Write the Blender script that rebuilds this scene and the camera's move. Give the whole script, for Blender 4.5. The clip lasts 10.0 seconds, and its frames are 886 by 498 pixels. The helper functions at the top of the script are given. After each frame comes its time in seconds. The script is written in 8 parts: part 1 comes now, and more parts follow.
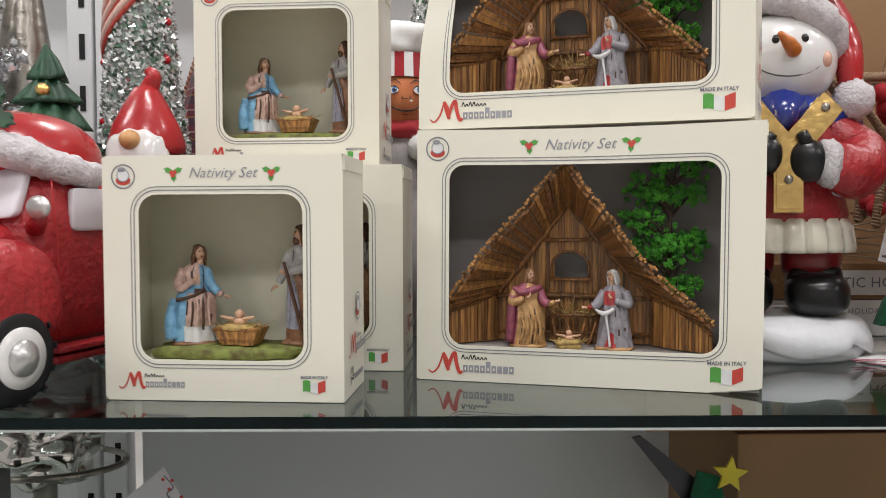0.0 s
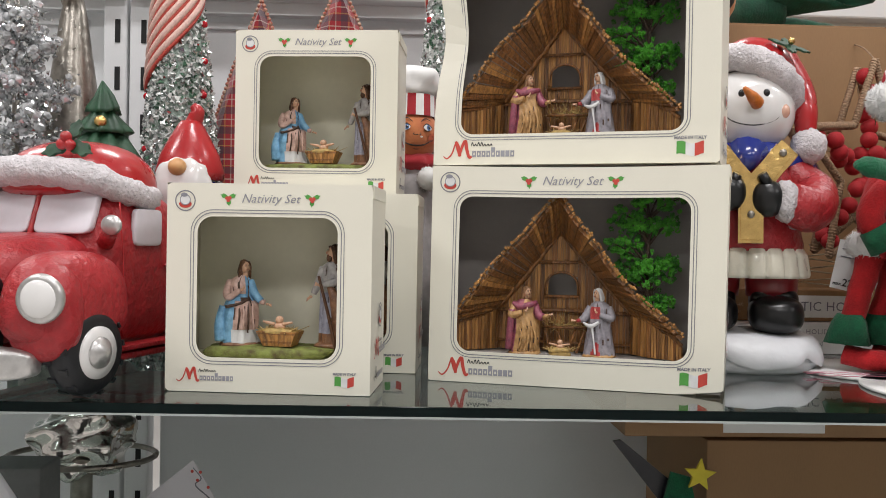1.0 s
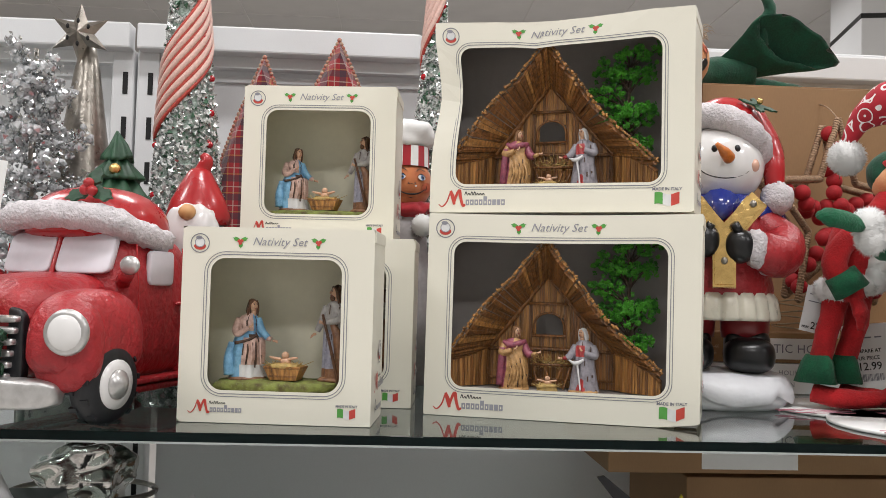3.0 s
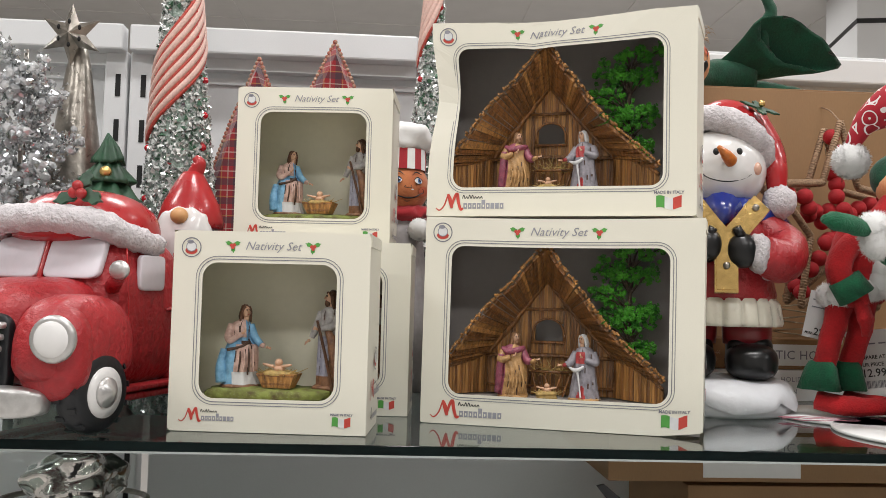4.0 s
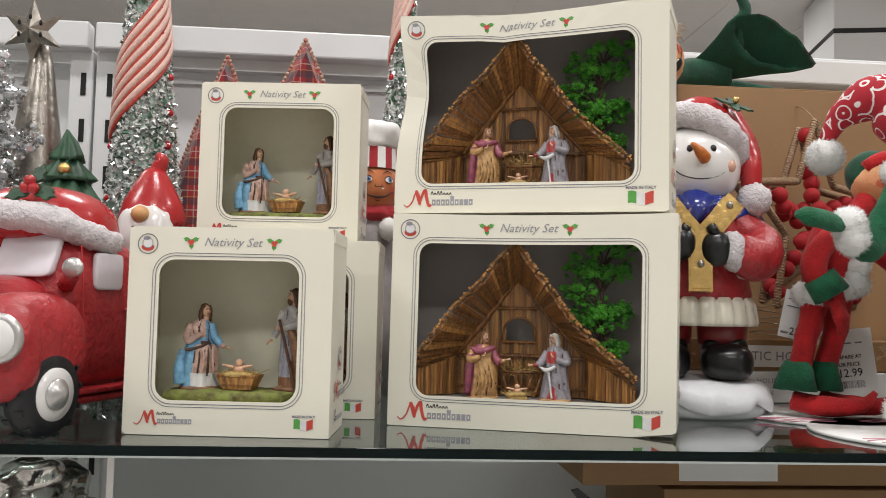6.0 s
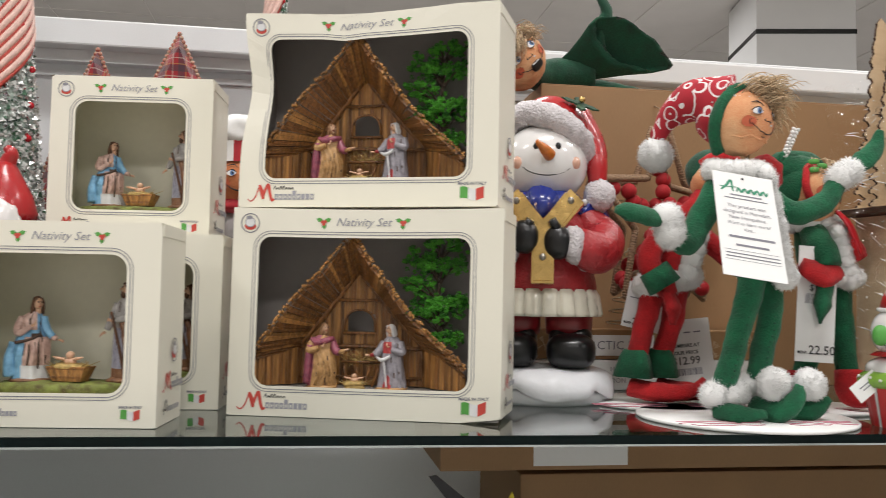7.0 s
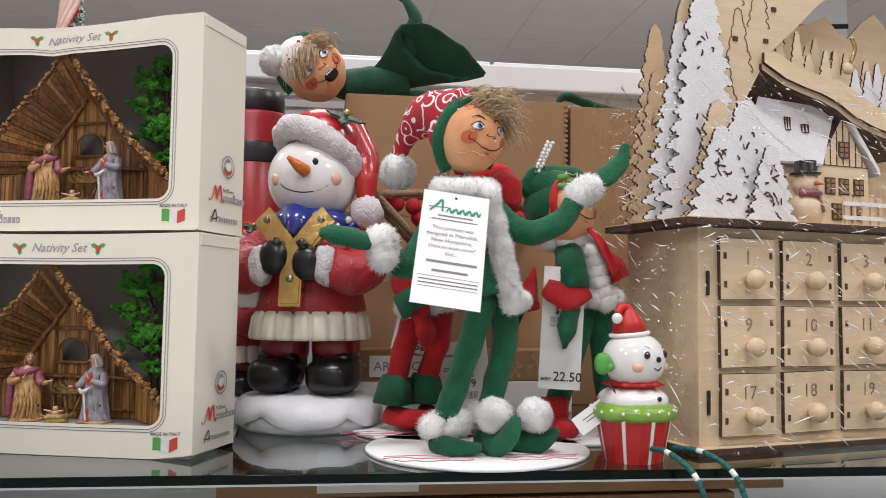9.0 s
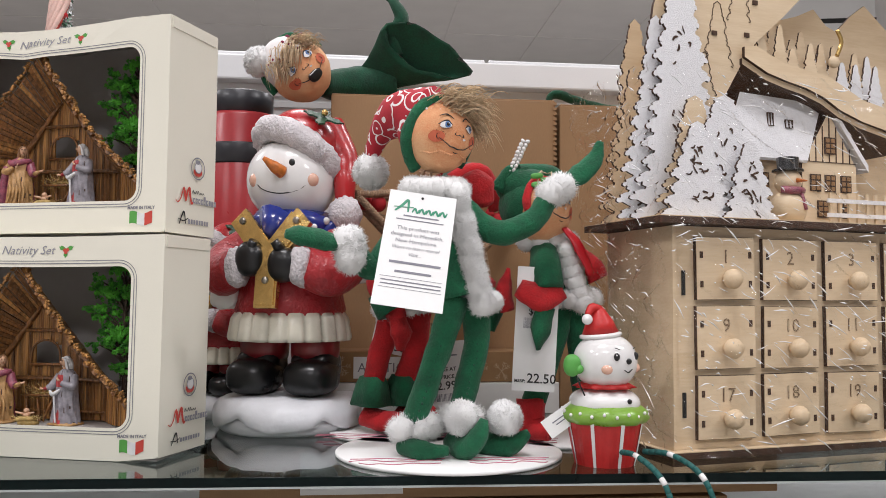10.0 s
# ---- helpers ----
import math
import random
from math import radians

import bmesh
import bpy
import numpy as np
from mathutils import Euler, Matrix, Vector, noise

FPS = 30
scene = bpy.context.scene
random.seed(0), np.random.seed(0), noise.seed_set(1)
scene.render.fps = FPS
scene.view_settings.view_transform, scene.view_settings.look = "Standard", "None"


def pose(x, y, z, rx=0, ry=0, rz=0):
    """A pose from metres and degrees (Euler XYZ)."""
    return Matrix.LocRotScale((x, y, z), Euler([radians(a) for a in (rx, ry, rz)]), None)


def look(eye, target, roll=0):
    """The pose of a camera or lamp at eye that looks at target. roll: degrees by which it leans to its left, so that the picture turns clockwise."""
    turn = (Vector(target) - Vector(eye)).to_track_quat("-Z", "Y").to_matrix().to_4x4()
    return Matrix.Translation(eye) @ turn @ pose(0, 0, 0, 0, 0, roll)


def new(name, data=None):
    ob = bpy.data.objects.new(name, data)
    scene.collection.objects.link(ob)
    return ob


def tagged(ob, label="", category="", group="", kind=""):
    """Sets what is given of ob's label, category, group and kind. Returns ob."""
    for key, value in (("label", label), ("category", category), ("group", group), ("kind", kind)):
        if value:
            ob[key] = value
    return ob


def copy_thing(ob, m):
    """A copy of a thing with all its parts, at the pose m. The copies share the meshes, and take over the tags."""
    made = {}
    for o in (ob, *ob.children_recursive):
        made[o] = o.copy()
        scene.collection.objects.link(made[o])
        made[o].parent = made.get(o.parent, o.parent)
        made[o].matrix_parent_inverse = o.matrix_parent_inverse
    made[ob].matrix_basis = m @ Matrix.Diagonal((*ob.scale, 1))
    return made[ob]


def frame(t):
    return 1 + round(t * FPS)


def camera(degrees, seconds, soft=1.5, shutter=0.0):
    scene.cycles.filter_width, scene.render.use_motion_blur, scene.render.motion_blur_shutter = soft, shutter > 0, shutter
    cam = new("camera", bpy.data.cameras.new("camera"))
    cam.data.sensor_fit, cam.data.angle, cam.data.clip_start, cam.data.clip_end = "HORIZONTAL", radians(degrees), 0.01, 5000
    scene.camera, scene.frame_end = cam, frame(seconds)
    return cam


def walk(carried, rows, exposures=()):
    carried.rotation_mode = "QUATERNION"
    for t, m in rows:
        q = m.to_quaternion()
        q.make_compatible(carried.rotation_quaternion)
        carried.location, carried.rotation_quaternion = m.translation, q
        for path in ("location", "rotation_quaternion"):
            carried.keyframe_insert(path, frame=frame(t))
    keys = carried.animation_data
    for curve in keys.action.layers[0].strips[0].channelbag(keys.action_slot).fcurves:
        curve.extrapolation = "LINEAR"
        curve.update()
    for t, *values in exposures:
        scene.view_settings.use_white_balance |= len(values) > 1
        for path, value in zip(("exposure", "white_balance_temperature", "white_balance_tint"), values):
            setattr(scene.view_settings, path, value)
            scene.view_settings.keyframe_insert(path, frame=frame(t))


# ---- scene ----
cam = camera(55.3, 10.0, soft=0.6, shutter=0.4)
PATH = [
    (0, (0.005, -0.547, 1.508), (0.055, 1.451, 1.43), -0.2),
    (0.5, (-0.01, -0.606, 1.509), (0.051, 1.393, 1.461), 0.4),
    (1, (-0.02, -0.653, 1.507), (0.064, 1.346, 1.487), 1.0),
    (1.5, (-0.025, -0.676, 1.506), (0.068, 1.322, 1.542), 1.5),
    (2, (-0.03, -0.696, 1.505), (0.071, 1.3, 1.578), 1.6),
    (2.5, (-0.034, -0.708, 1.5), (0.08, 1.287, 1.588), 1.5),
    (4, (-0.034, -0.69, 1.501), (0.096, 1.303, 1.608), 1.4),
    (4.5, (-0.033, -0.673, 1.499), (0.104, 1.319, 1.61), 1.5),
    (5, (-0.028, -0.662, 1.497), (0.109, 1.331, 1.608), 1.5),
    (5.2, (-0.0275, -0.660, 1.495), (0.1145, 1.333, 1.613), 1.4),
    (6.3, (-0.004, -0.680, 1.491), (0.187, 1.306, 1.622), 1.2),
    (6.5, (0.017, -0.689, 1.495), (0.232, 1.296, 1.614), 1.2),
    (7, (0.075, -0.704, 1.491), (0.382, 1.269, 1.61), 1.0),
    (7.5, (0.142, -0.706, 1.505), (0.459, 1.264, 1.627), 0.8),
    (8, (0.229, -0.7, 1.515), (0.552, 1.27, 1.638), 0.7),
    (8.5, (0.296, -0.701, 1.516), (0.611, 1.27, 1.642), 0.7),
    (9, (0.354, -0.705, 1.52), (0.629, 1.273, 1.636), 0.6),
    (9.5, (0.387, -0.703, 1.522), (0.628, 1.279, 1.639), 0.5),
    (10, (0.407, -0.703, 1.522), (0.618, 1.283, 1.636), 0.4),
]
walk(cam, [(t, look(eye, target, roll)) for t, eye, target, roll in PATH], exposures=[(0, -0.02, 6420, 11), (2.5, 0.0, 6400, 11), (4, 0.02, 6480, 10), (4.5, -0.09, 6500, 10), (5.2, -0.09, 6500, 10),
                                                                                   (6.5, 0.0, 6550, 10), (7.5, 0.03, 6500, 10), (8.5, 0.0, 6320, 13), (10, -0.02, 6300, 14)])

# ---- light: rows of ceiling panels over the shop floor ----
world = bpy.data.worlds.new("world")
scene.world = world
world.use_nodes = True
world.node_tree.nodes["Background"].inputs[0].default_value = (0.9, 0.95, 1.0, 1)
world.node_tree.nodes["Background"].inputs[1].default_value = 0.01
CEIL = 5.0


def panel_lamp(x, y, w, d, watts):
    data = bpy.data.lights.new("ceiling_lamp", "AREA")
    data.shape, data.size, data.size_y, data.energy = "RECTANGLE", w, d, watts
    data.color = (1.0, 0.982, 0.968)
    ob = new("ceiling_lamp", data)
    ob.matrix_world = pose(x, y, CEIL - 0.06)
    return ob


for lx in (-3.6, 0.1, 3.8):
    for ly in (-4.2, -1.1, 2.6):
        panel_lamp(lx, ly, 1.3, 0.5, 73)
for lx in (-2.0, 3.0, 8.0):
    panel_lamp(lx, 9.0, 1.3, 0.5, 73)


# ---- mesh helpers ----
def smooth_path(pts, n=6):
    """Points of a soft curve through pts."""
    P = [Vector(p) for p in pts]
    if len(P) < 3:
        return P
    P = [2 * P[0] - P[1]] + P + [2 * P[-1] - P[-2]]
    out = []
    for i in range(1, len(P) - 2):
        a, b, c, d = P[i - 1:i + 3]
        for k in range(n):
            t = k / n
            out.append(0.5 * ((2 * b) + (c - a) * t + (2 * a - 5 * b + 4 * c - d) * t * t + (3 * b - a - 3 * c + d) * t ** 3))
    out.append(P[-2])
    return out


def resample(values, n):
    return [float(v) for v in np.interp(np.linspace(0, 1, n), np.linspace(0, 1, len(values)), values)]


class Mold:
    """Gathers shapes, each with its material, into one mesh."""

    def __init__(self):
        self.v, self.f, self.fm, self.fs, self.mats = [], [], [], [], []

    def add(self, verts, faces, m, M=None, smooth=False):
        if m not in self.mats:
            self.mats.append(m)
        k, o = self.mats.index(m), len(self.v)
        for p in verts:
            p = Vector(p)
            self.v.append(M @ p if M else p)
        for f in faces:
            self.f.append([o + i for i in f])
            self.fm.append(k)
            self.fs.append(smooth)
        return self

    def bm(self, b, m, M=None, smooth=False):
        b.verts.index_update()
        self.add([v.co.copy() for v in b.verts], [[v.index for v in f.verts] for f in b.faces], m, M, smooth)
        b.free()
        return self

    def box(self, c, size, m, M=None, bevel=0.0, smooth=False):
        b = bmesh.new()
        bmesh.ops.create_cube(b, size=1, matrix=Matrix.Translation(c) @ Matrix.Diagonal((*size, 1)))
        if bevel:
            bmesh.ops.bevel(b, geom=b.edges[:], offset=bevel, segments=2, affect="EDGES", profile=0.5)
        return self.bm(b, m, M, smooth)

    def ball(self, c, r, m, M=None, seg=18, rings=12, wob=0.0, wfreq=20.0):
        r = (r, r, r) if isinstance(r, (int, float)) else r
        b = bmesh.new()
        bmesh.ops.create_uvsphere(b, u_segments=seg, v_segments=rings, radius=1)
        for v in b.verts:
            n = v.co.copy()
            v.co = Vector((n.x * r[0], n.y * r[1], n.z * r[2]))
            if wob:
                v.co += n * wob * noise.noise((v.co + Vector(c)) * wfreq)
            v.co += Vector(c)
        return self.bm(b, m, M, True)

    def lathe(self, profile, m, M=None, seg=32, ripple=None, smooth=True):
        verts, faces = [], []
        for r, z in profile:
            for i in range(seg):
                a = 2 * math.pi * i / seg
                q = r * (1 + ripple(a, z)) if ripple else r
                verts.append((q * math.cos(a), q * math.sin(a), z))
        for j in range(len(profile) - 1):
            for i in range(seg):
                k = (i + 1) % seg
                faces.append((j * seg + i, j * seg + k, (j + 1) * seg + k, (j + 1) * seg + i))
        faces.append(tuple(range(seg))[::-1])
        faces.append(tuple((len(profile) - 1) * seg + i for i in range(seg)))
        return self.add(verts, faces, m, M, smooth)

    def tube(self, pts, radii, m, M=None, seg=10, n=6, flat=1.0, closed_ends=True):
        P = smooth_path(pts, n)
        R = resample(radii if isinstance(radii, (list, tuple)) else [radii, radii], len(P))
        verts, faces = [], []
        side = None
        for i, p in enumerate(P):
            d = (P[min(i + 1, len(P) - 1)] - P[max(i - 1, 0)]).normalized()
            if side is None:
                side = d.orthogonal().normalized()
            side = (side - d * side.dot(d)).normalized()
            up = d.cross(side)
            for k in range(seg):
                a = 2 * math.pi * k / seg
                verts.append(p + R[i] * (math.cos(a) * side + math.sin(a) * flat * up))
        for i in range(len(P) - 1):
            for k in range(seg):
                j = (k + 1) % seg
                faces.append((i * seg + k, i * seg + j, (i + 1) * seg + j, (i + 1) * seg + k))
        if closed_ends:
            faces.append(tuple(range(seg))[::-1])
            faces.append(tuple((len(P) - 1) * seg + k for k in range(seg)))
        return self.add(verts, faces, m, M, True)

    def prism(self, outline, depth, m, M=None):
        """A plate with the outline in x and z, from y = 0 back to y = depth."""
        n = len(outline)
        verts = [(x, 0, z) for x, z in outline] + [(x, depth, z) for x, z in outline]
        faces = [tuple(range(n)), tuple(range(n, 2 * n))[::-1]]
        faces += [(i, i + n, (i + 1) % n + n, (i + 1) % n) for i in range(n)]
        return self.add(verts, faces, m, M)

    def fur(self, c, r, m, n=500, hair=0.3, seed=1, squash=(1, 1, 1), core=True):
        """A fluffy ball: a core and many thin tapering tufts."""
        rng = random.Random(seed)
        c = Vector(c)
        if core:
            self.ball(c, [r * 0.86 * s for s in squash], m, seg=16, rings=11, wob=r * 0.07, wfreq=9 / r * 0.2)
        verts, faces = [], []
        for _ in range(int(n * 3.0)):
            d = Vector((rng.gauss(0, 1), rng.gauss(0, 1), rng.gauss(0, 1))).normalized()
            base = c + Vector([d[i] * r * 0.80 * squash[i] for i in range(3)])
            t = (d + 0.45 * Vector((rng.gauss(0, 1), rng.gauss(0, 1), rng.gauss(0, 1)))).normalized()
            s = t.orthogonal().normalized() * r * 0.034
            s.rotate(Matrix.Rotation(rng.random() * 6.28, 3, t))
            tip = base + t * r * hair * 0.78 * rng.uniform(0.5, 1.1)
            o = len(verts)
            verts += [base - s, base + s, base + t.cross(s), tip]
            faces += [(o, o + 1, o + 3), (o + 1, o + 2, o + 3), (o + 2, o, o + 3)]
        return self.add(verts, faces, m, None, True)

    def sbox(self, c, half, m, M=None, e=0.4, seg=36, rings=22, wob=0.0, wfreq=30.0, shape=None):
        """A rounded block: a superellipsoid."""
        pw = lambda v: math.copysign(abs(v) ** e, v)
        verts, faces = [], []
        for j in range(rings + 1):
            f = math.pi * (j / rings - 0.5)
            for i in range(seg):
                a = 2 * math.pi * i / seg
                p = Vector((half[0] * pw(math.cos(f)) * pw(math.cos(a)), half[1] * pw(math.cos(f)) * pw(math.sin(a)), half[2] * pw(math.sin(f))))
                if wob:
                    p *= 1 + wob * noise.noise((p + Vector(c)) * wfreq)
                if shape:
                    p = Vector(shape(p))
                verts.append(p + Vector(c))
        for j in range(rings):
            for i in range(seg):
                k = (i + 1) % seg
                faces.append((j * seg + i, j * seg + k, (j + 1) * seg + k, (j + 1) * seg + i))
        return self.add(verts, faces, m, M, True)

    def chips(self, pts, size, m, seed=1, flat=0.5):
        """Many small irregular chips (four-sided) at the points."""
        rng = random.Random(seed)
        verts, faces = [], []
        for p in pts:
            R = Euler((rng.random() * 6.3, rng.random() * 6.3, rng.random() * 6.3)).to_matrix()
            s = size * rng.uniform(0.6, 1.4)
            o = len(verts)
            for q in ((1, 0, -0.4), (-0.6, 0.9, -0.3), (-0.6, -0.9, -0.3), (0.1, 0, 0.9 * flat)):
                verts.append(Vector(p) + R @ (Vector(q) * s))
            faces += [(o, o + 2, o + 1), (o, o + 1, o + 3), (o + 1, o + 2, o + 3), (o + 2, o, o + 3)]
        return self.add(verts, faces, m)

    def make(self, name, parent=None, label="", category="", M=None, warp=None, group="", kind=""):
        me = bpy.data.meshes.new(name)
        me.from_pydata([tuple(warp(p)) if warp else tuple(p) for p in self.v], [], self.f)
        for m in self.mats:
            me.materials.append(m)
        me.polygons.foreach_set("material_index", self.fm)
        me.polygons.foreach_set("use_smooth", self.fs)
        me.update()
        ob = new(name, me)
        if parent:
            ob.parent = parent
        if M:
            ob.matrix_basis = M
        return tagged(ob, label, category, group, kind)


def empty(name, M, label, category, group=""):
    ob = new(name)
    ob.empty_display_size = 0.02
    ob.matrix_basis = M
    return tagged(ob, label, category, group)


LETTERS = {}


def letters(text, size, m, parent, M, shear=0.0, bold=0.0, align="CENTER", name="lettering", spacing=1.0):
    """Flat lettering in the local x-y plane of M, baseline at its origin."""
    key = (text, size, shear, bold, align, spacing, m.name)
    if key not in LETTERS:
        cu = bpy.data.curves.new("lettering", "FONT")
        cu.body, cu.size, cu.shear, cu.offset, cu.align_x, cu.space_character = text, size, shear, bold, align, spacing
        cu.resolution_u = 2
        ob = new("lettering_source", cu)
        me = bpy.data.meshes.new_from_object(ob.evaluated_get(bpy.context.evaluated_depsgraph_get()))
        bpy.data.objects.remove(ob)
        me.materials.clear()
        me.materials.append(m)
        LETTERS[key] = me
    ob = new(name, LETTERS[key])
    ob.parent = parent
    ob.matrix_basis = M
    return ob


UP = Matrix.Rotation(radians(90), 4, "X")   # stands a flat x-y drawing upright, facing -y


# ---- materials ----
def mat(name, col, rough=0.5, metal=0.0, bump=0.0, bscale=150.0, var=0.12, vscale=25.0, col2=None, stretch=(1, 1, 1),
        coat=0.0, sheen=0.0, spec=0.5, rvar=0.1, per_object=0.0, sub=0.0):
    m = bpy.data.materials.new(name)
    m.use_nodes = True
    nt = m.node_tree
    N, L = nt.nodes, nt.links
    p = N["Principled BSDF"]
    tc = N.new("ShaderNodeTexCoord")
    mp = N.new("ShaderNodeMapping")
    mp.inputs["Scale"].default_value = stretch
    L.new(tc.outputs["Object"], mp.inputs["Vector"])
    big = N.new("ShaderNodeTexNoise")
    big.inputs["Scale"].default_value, big.inputs["Detail"].default_value = vscale, 5
    fine = N.new("ShaderNodeTexNoise")
    fine.inputs["Scale"].default_value, fine.inputs["Detail"].default_value = bscale, 4
    for t in (big, fine):
        L.new(mp.outputs["Vector"], t.inputs["Vector"])
    mix = N.new("ShaderNodeMix")
    mix.data_type = "RGBA"
    c2 = col2 if col2 else tuple(max(0, c * (1 - 2.2 * var)) for c in col)
    mix.inputs["A"].default_value, mix.inputs["B"].default_value = (*c2, 1), (*col, 1)
    ramp = N.new("ShaderNodeMapRange")
    ramp.inputs["From Min"].default_value, ramp.inputs["From Max"].default_value = 0.3, 0.62
    add = N.new("ShaderNodeMath")
    add.operation = "MULTIPLY_ADD"
    add.inputs[1].default_value, add.inputs[2].default_value = 0.35, 0.0
    L.new(fine.outputs["Fac"], add.inputs[0])
    s = N.new("ShaderNodeMath")
    s.operation = "MULTIPLY_ADD"
    s.inputs[1].default_value = 0.65
    L.new(big.outputs["Fac"], s.inputs[0])
    L.new(add.outputs[0], s.inputs[2])
    L.new(s.outputs[0], ramp.inputs["Value"])
    L.new(ramp.outputs["Result"], mix.inputs["Factor"])
    out = mix.outputs["Result"]
    if per_object:
        oi = N.new("ShaderNodeObjectInfo")
        hsv = N.new("ShaderNodeHueSaturation")
        mr = N.new("ShaderNodeMapRange")
        mr.inputs["To Min"].default_value, mr.inputs["To Max"].default_value = 1 - per_object, 1 + per_object
        L.new(oi.outputs["Random"], mr.inputs["Value"])
        L.new(mr.outputs["Result"], hsv.inputs["Value"])
        L.new(out, hsv.inputs["Color"])
        out = hsv.outputs["Color"]
    L.new(out, p.inputs["Base Color"])
    rr = N.new("ShaderNodeMapRange")
    rr.inputs["To Min"].default_value, rr.inputs["To Max"].default_value = max(0.02, rough - rvar), min(1, rough + rvar)
    L.new(big.outputs["Fac"], rr.inputs["Value"])
    L.new(rr.outputs["Result"], p.inputs["Roughness"])
    p.inputs["Metallic"].default_value = metal
    p.inputs["Specular IOR Level"].default_value = spec
    p.inputs["Coat Weight"].default_value = coat
    p.inputs["Coat Roughness"].default_value = 0.08
    p.inputs["Sheen Weight"].default_value = sheen
    if sub:
        p.inputs["Subsurface Weight"].default_value = sub
        p.inputs["Subsurface Radius"].default_value = (0.004, 0.003, 0.002)
    if bump:
        b = N.new("ShaderNodeBump")
        b.inputs["Strength"].default_value, b.inputs["Distance"].default_value = 1.0, bump
        L.new(fine.outputs["Fac"], b.inputs["Height"])
        L.new(b.outputs["Normal"], p.inputs["Normal"])
    return m


def clear_film(name, tint=(1, 1, 1), rough=0.03, bump=0.0, bscale=30, gloss=1.0):
    """Thin clear plastic: see-through, with its gloss by Fresnel."""
    m = bpy.data.materials.new(name)
    m.use_nodes = True
    N, L = m.node_tree.nodes, m.node_tree.links
    N.clear()
    o, mix = N.new("ShaderNodeOutputMaterial"), N.new("ShaderNodeMixShader")
    tr, gl, fr = N.new("ShaderNodeBsdfTransparent"), N.new("ShaderNodeBsdfGlossy"), N.new("ShaderNodeFresnel")
    tr.inputs[0].default_value = (*tint, 1)
    gl.inputs["Roughness"].default_value = rough
    fr.inputs["IOR"].default_value = 1.3
    mul = N.new("ShaderNodeMath")
    mul.operation, mul.inputs[1].default_value = "MULTIPLY", gloss
    L.new(fr.outputs[0], mul.inputs[0])
    L.new(mul.outputs[0], mix.inputs[0])
    L.new(tr.outputs[0], mix.inputs[1])
    L.new(gl.outputs[0], mix.inputs[2])
    L.new(mix.outputs[0], o.inputs[0])
    if bump:
        tc, nz, b = N.new("ShaderNodeTexCoord"), N.new("ShaderNodeTexNoise"), N.new("ShaderNodeBump")
        nz.inputs["Scale"].default_value = bscale
        b.inputs["Distance"].default_value = bump
        L.new(tc.outputs["Object"], nz.inputs["Vector"])
        L.new(nz.outputs["Fac"], b.inputs["Height"])
        L.new(b.outputs["Normal"], gl.inputs["Normal"])
        L.new(b.outputs["Normal"], fr.inputs["Normal"])
    return m


CREAM = mat("cream_card", (0.80, 0.775, 0.665), 0.42, bump=0.00006, bscale=900, var=0.02, vscale=8, rvar=0.06)
CREAM_IN = mat("cream_card_inside", (0.76, 0.73, 0.58), 0.7, var=0.04, vscale=10)
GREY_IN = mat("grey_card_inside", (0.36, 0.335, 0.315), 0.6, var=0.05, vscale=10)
INK = mat("grey_ink", (0.20, 0.20, 0.24), 0.5)
INK_LIGHT = mat("silver_ink", (0.32, 0.32, 0.36), 0.45)
RED_INK = mat("red_ink", (0.62, 0.07, 0.05), 0.5)
GREEN_INK = mat("green_ink", (0.10, 0.38, 0.07), 0.5)
WHITE_INK = mat("white_ink", (0.8, 0.8, 0.8), 0.5)
BLACK_INK = mat("black_ink", (0.02, 0.02, 0.02), 0.5)
FILM = clear_film("window_film", rough=0.04, gloss=0.3)
WALL_WHITE = mat("white_enamel_steel", (0.74, 0.75, 0.76), 0.38, var=0.03, vscale=3, bump=0.00004, bscale=500)
DARK_SLOT = mat("dark_slot", (0.01, 0.01, 0.01), 0.8)
KRAFT = mat("kraft_board", (0.325, 0.190, 0.092), 0.75, var=0.07, vscale=12, bump=0.00005, bscale=600, stretch=(1, 1, 0.25))
KRAFT_IN = mat("kraft_board_inside", (0.30, 0.17, 0.075), 0.8, var=0.08, vscale=12)

# glass of the shelf: clear top, dark green edge
GLASS = bpy.data.materials.new("shelf_glass")
GLASS.use_nodes = True
gp = GLASS.node_tree.nodes["Principled BSDF"]
gp.inputs["Base Color"].default_value = (0.35, 0.42, 0.40, 1)
gp.inputs["Transmission Weight"].default_value = 1.0
gp.inputs["Roughness"].default_value = 0.02
gp.inputs["IOR"].default_value = 1.5

# ---- structure ----
SHELF = 1.38
CEILING_M = mat("ceiling_tile", (0.80, 0.77, 0.75), 0.9, var=0.03, vscale=3)
FLOOR_M = mat("floor_tile", (0.55, 0.53, 0.50), 0.35, var=0.08, vscale=2)
SHOPWALL_M = mat("shop_wall_paint", (0.6, 0.59, 0.57), 0.8, var=0.03, vscale=1)

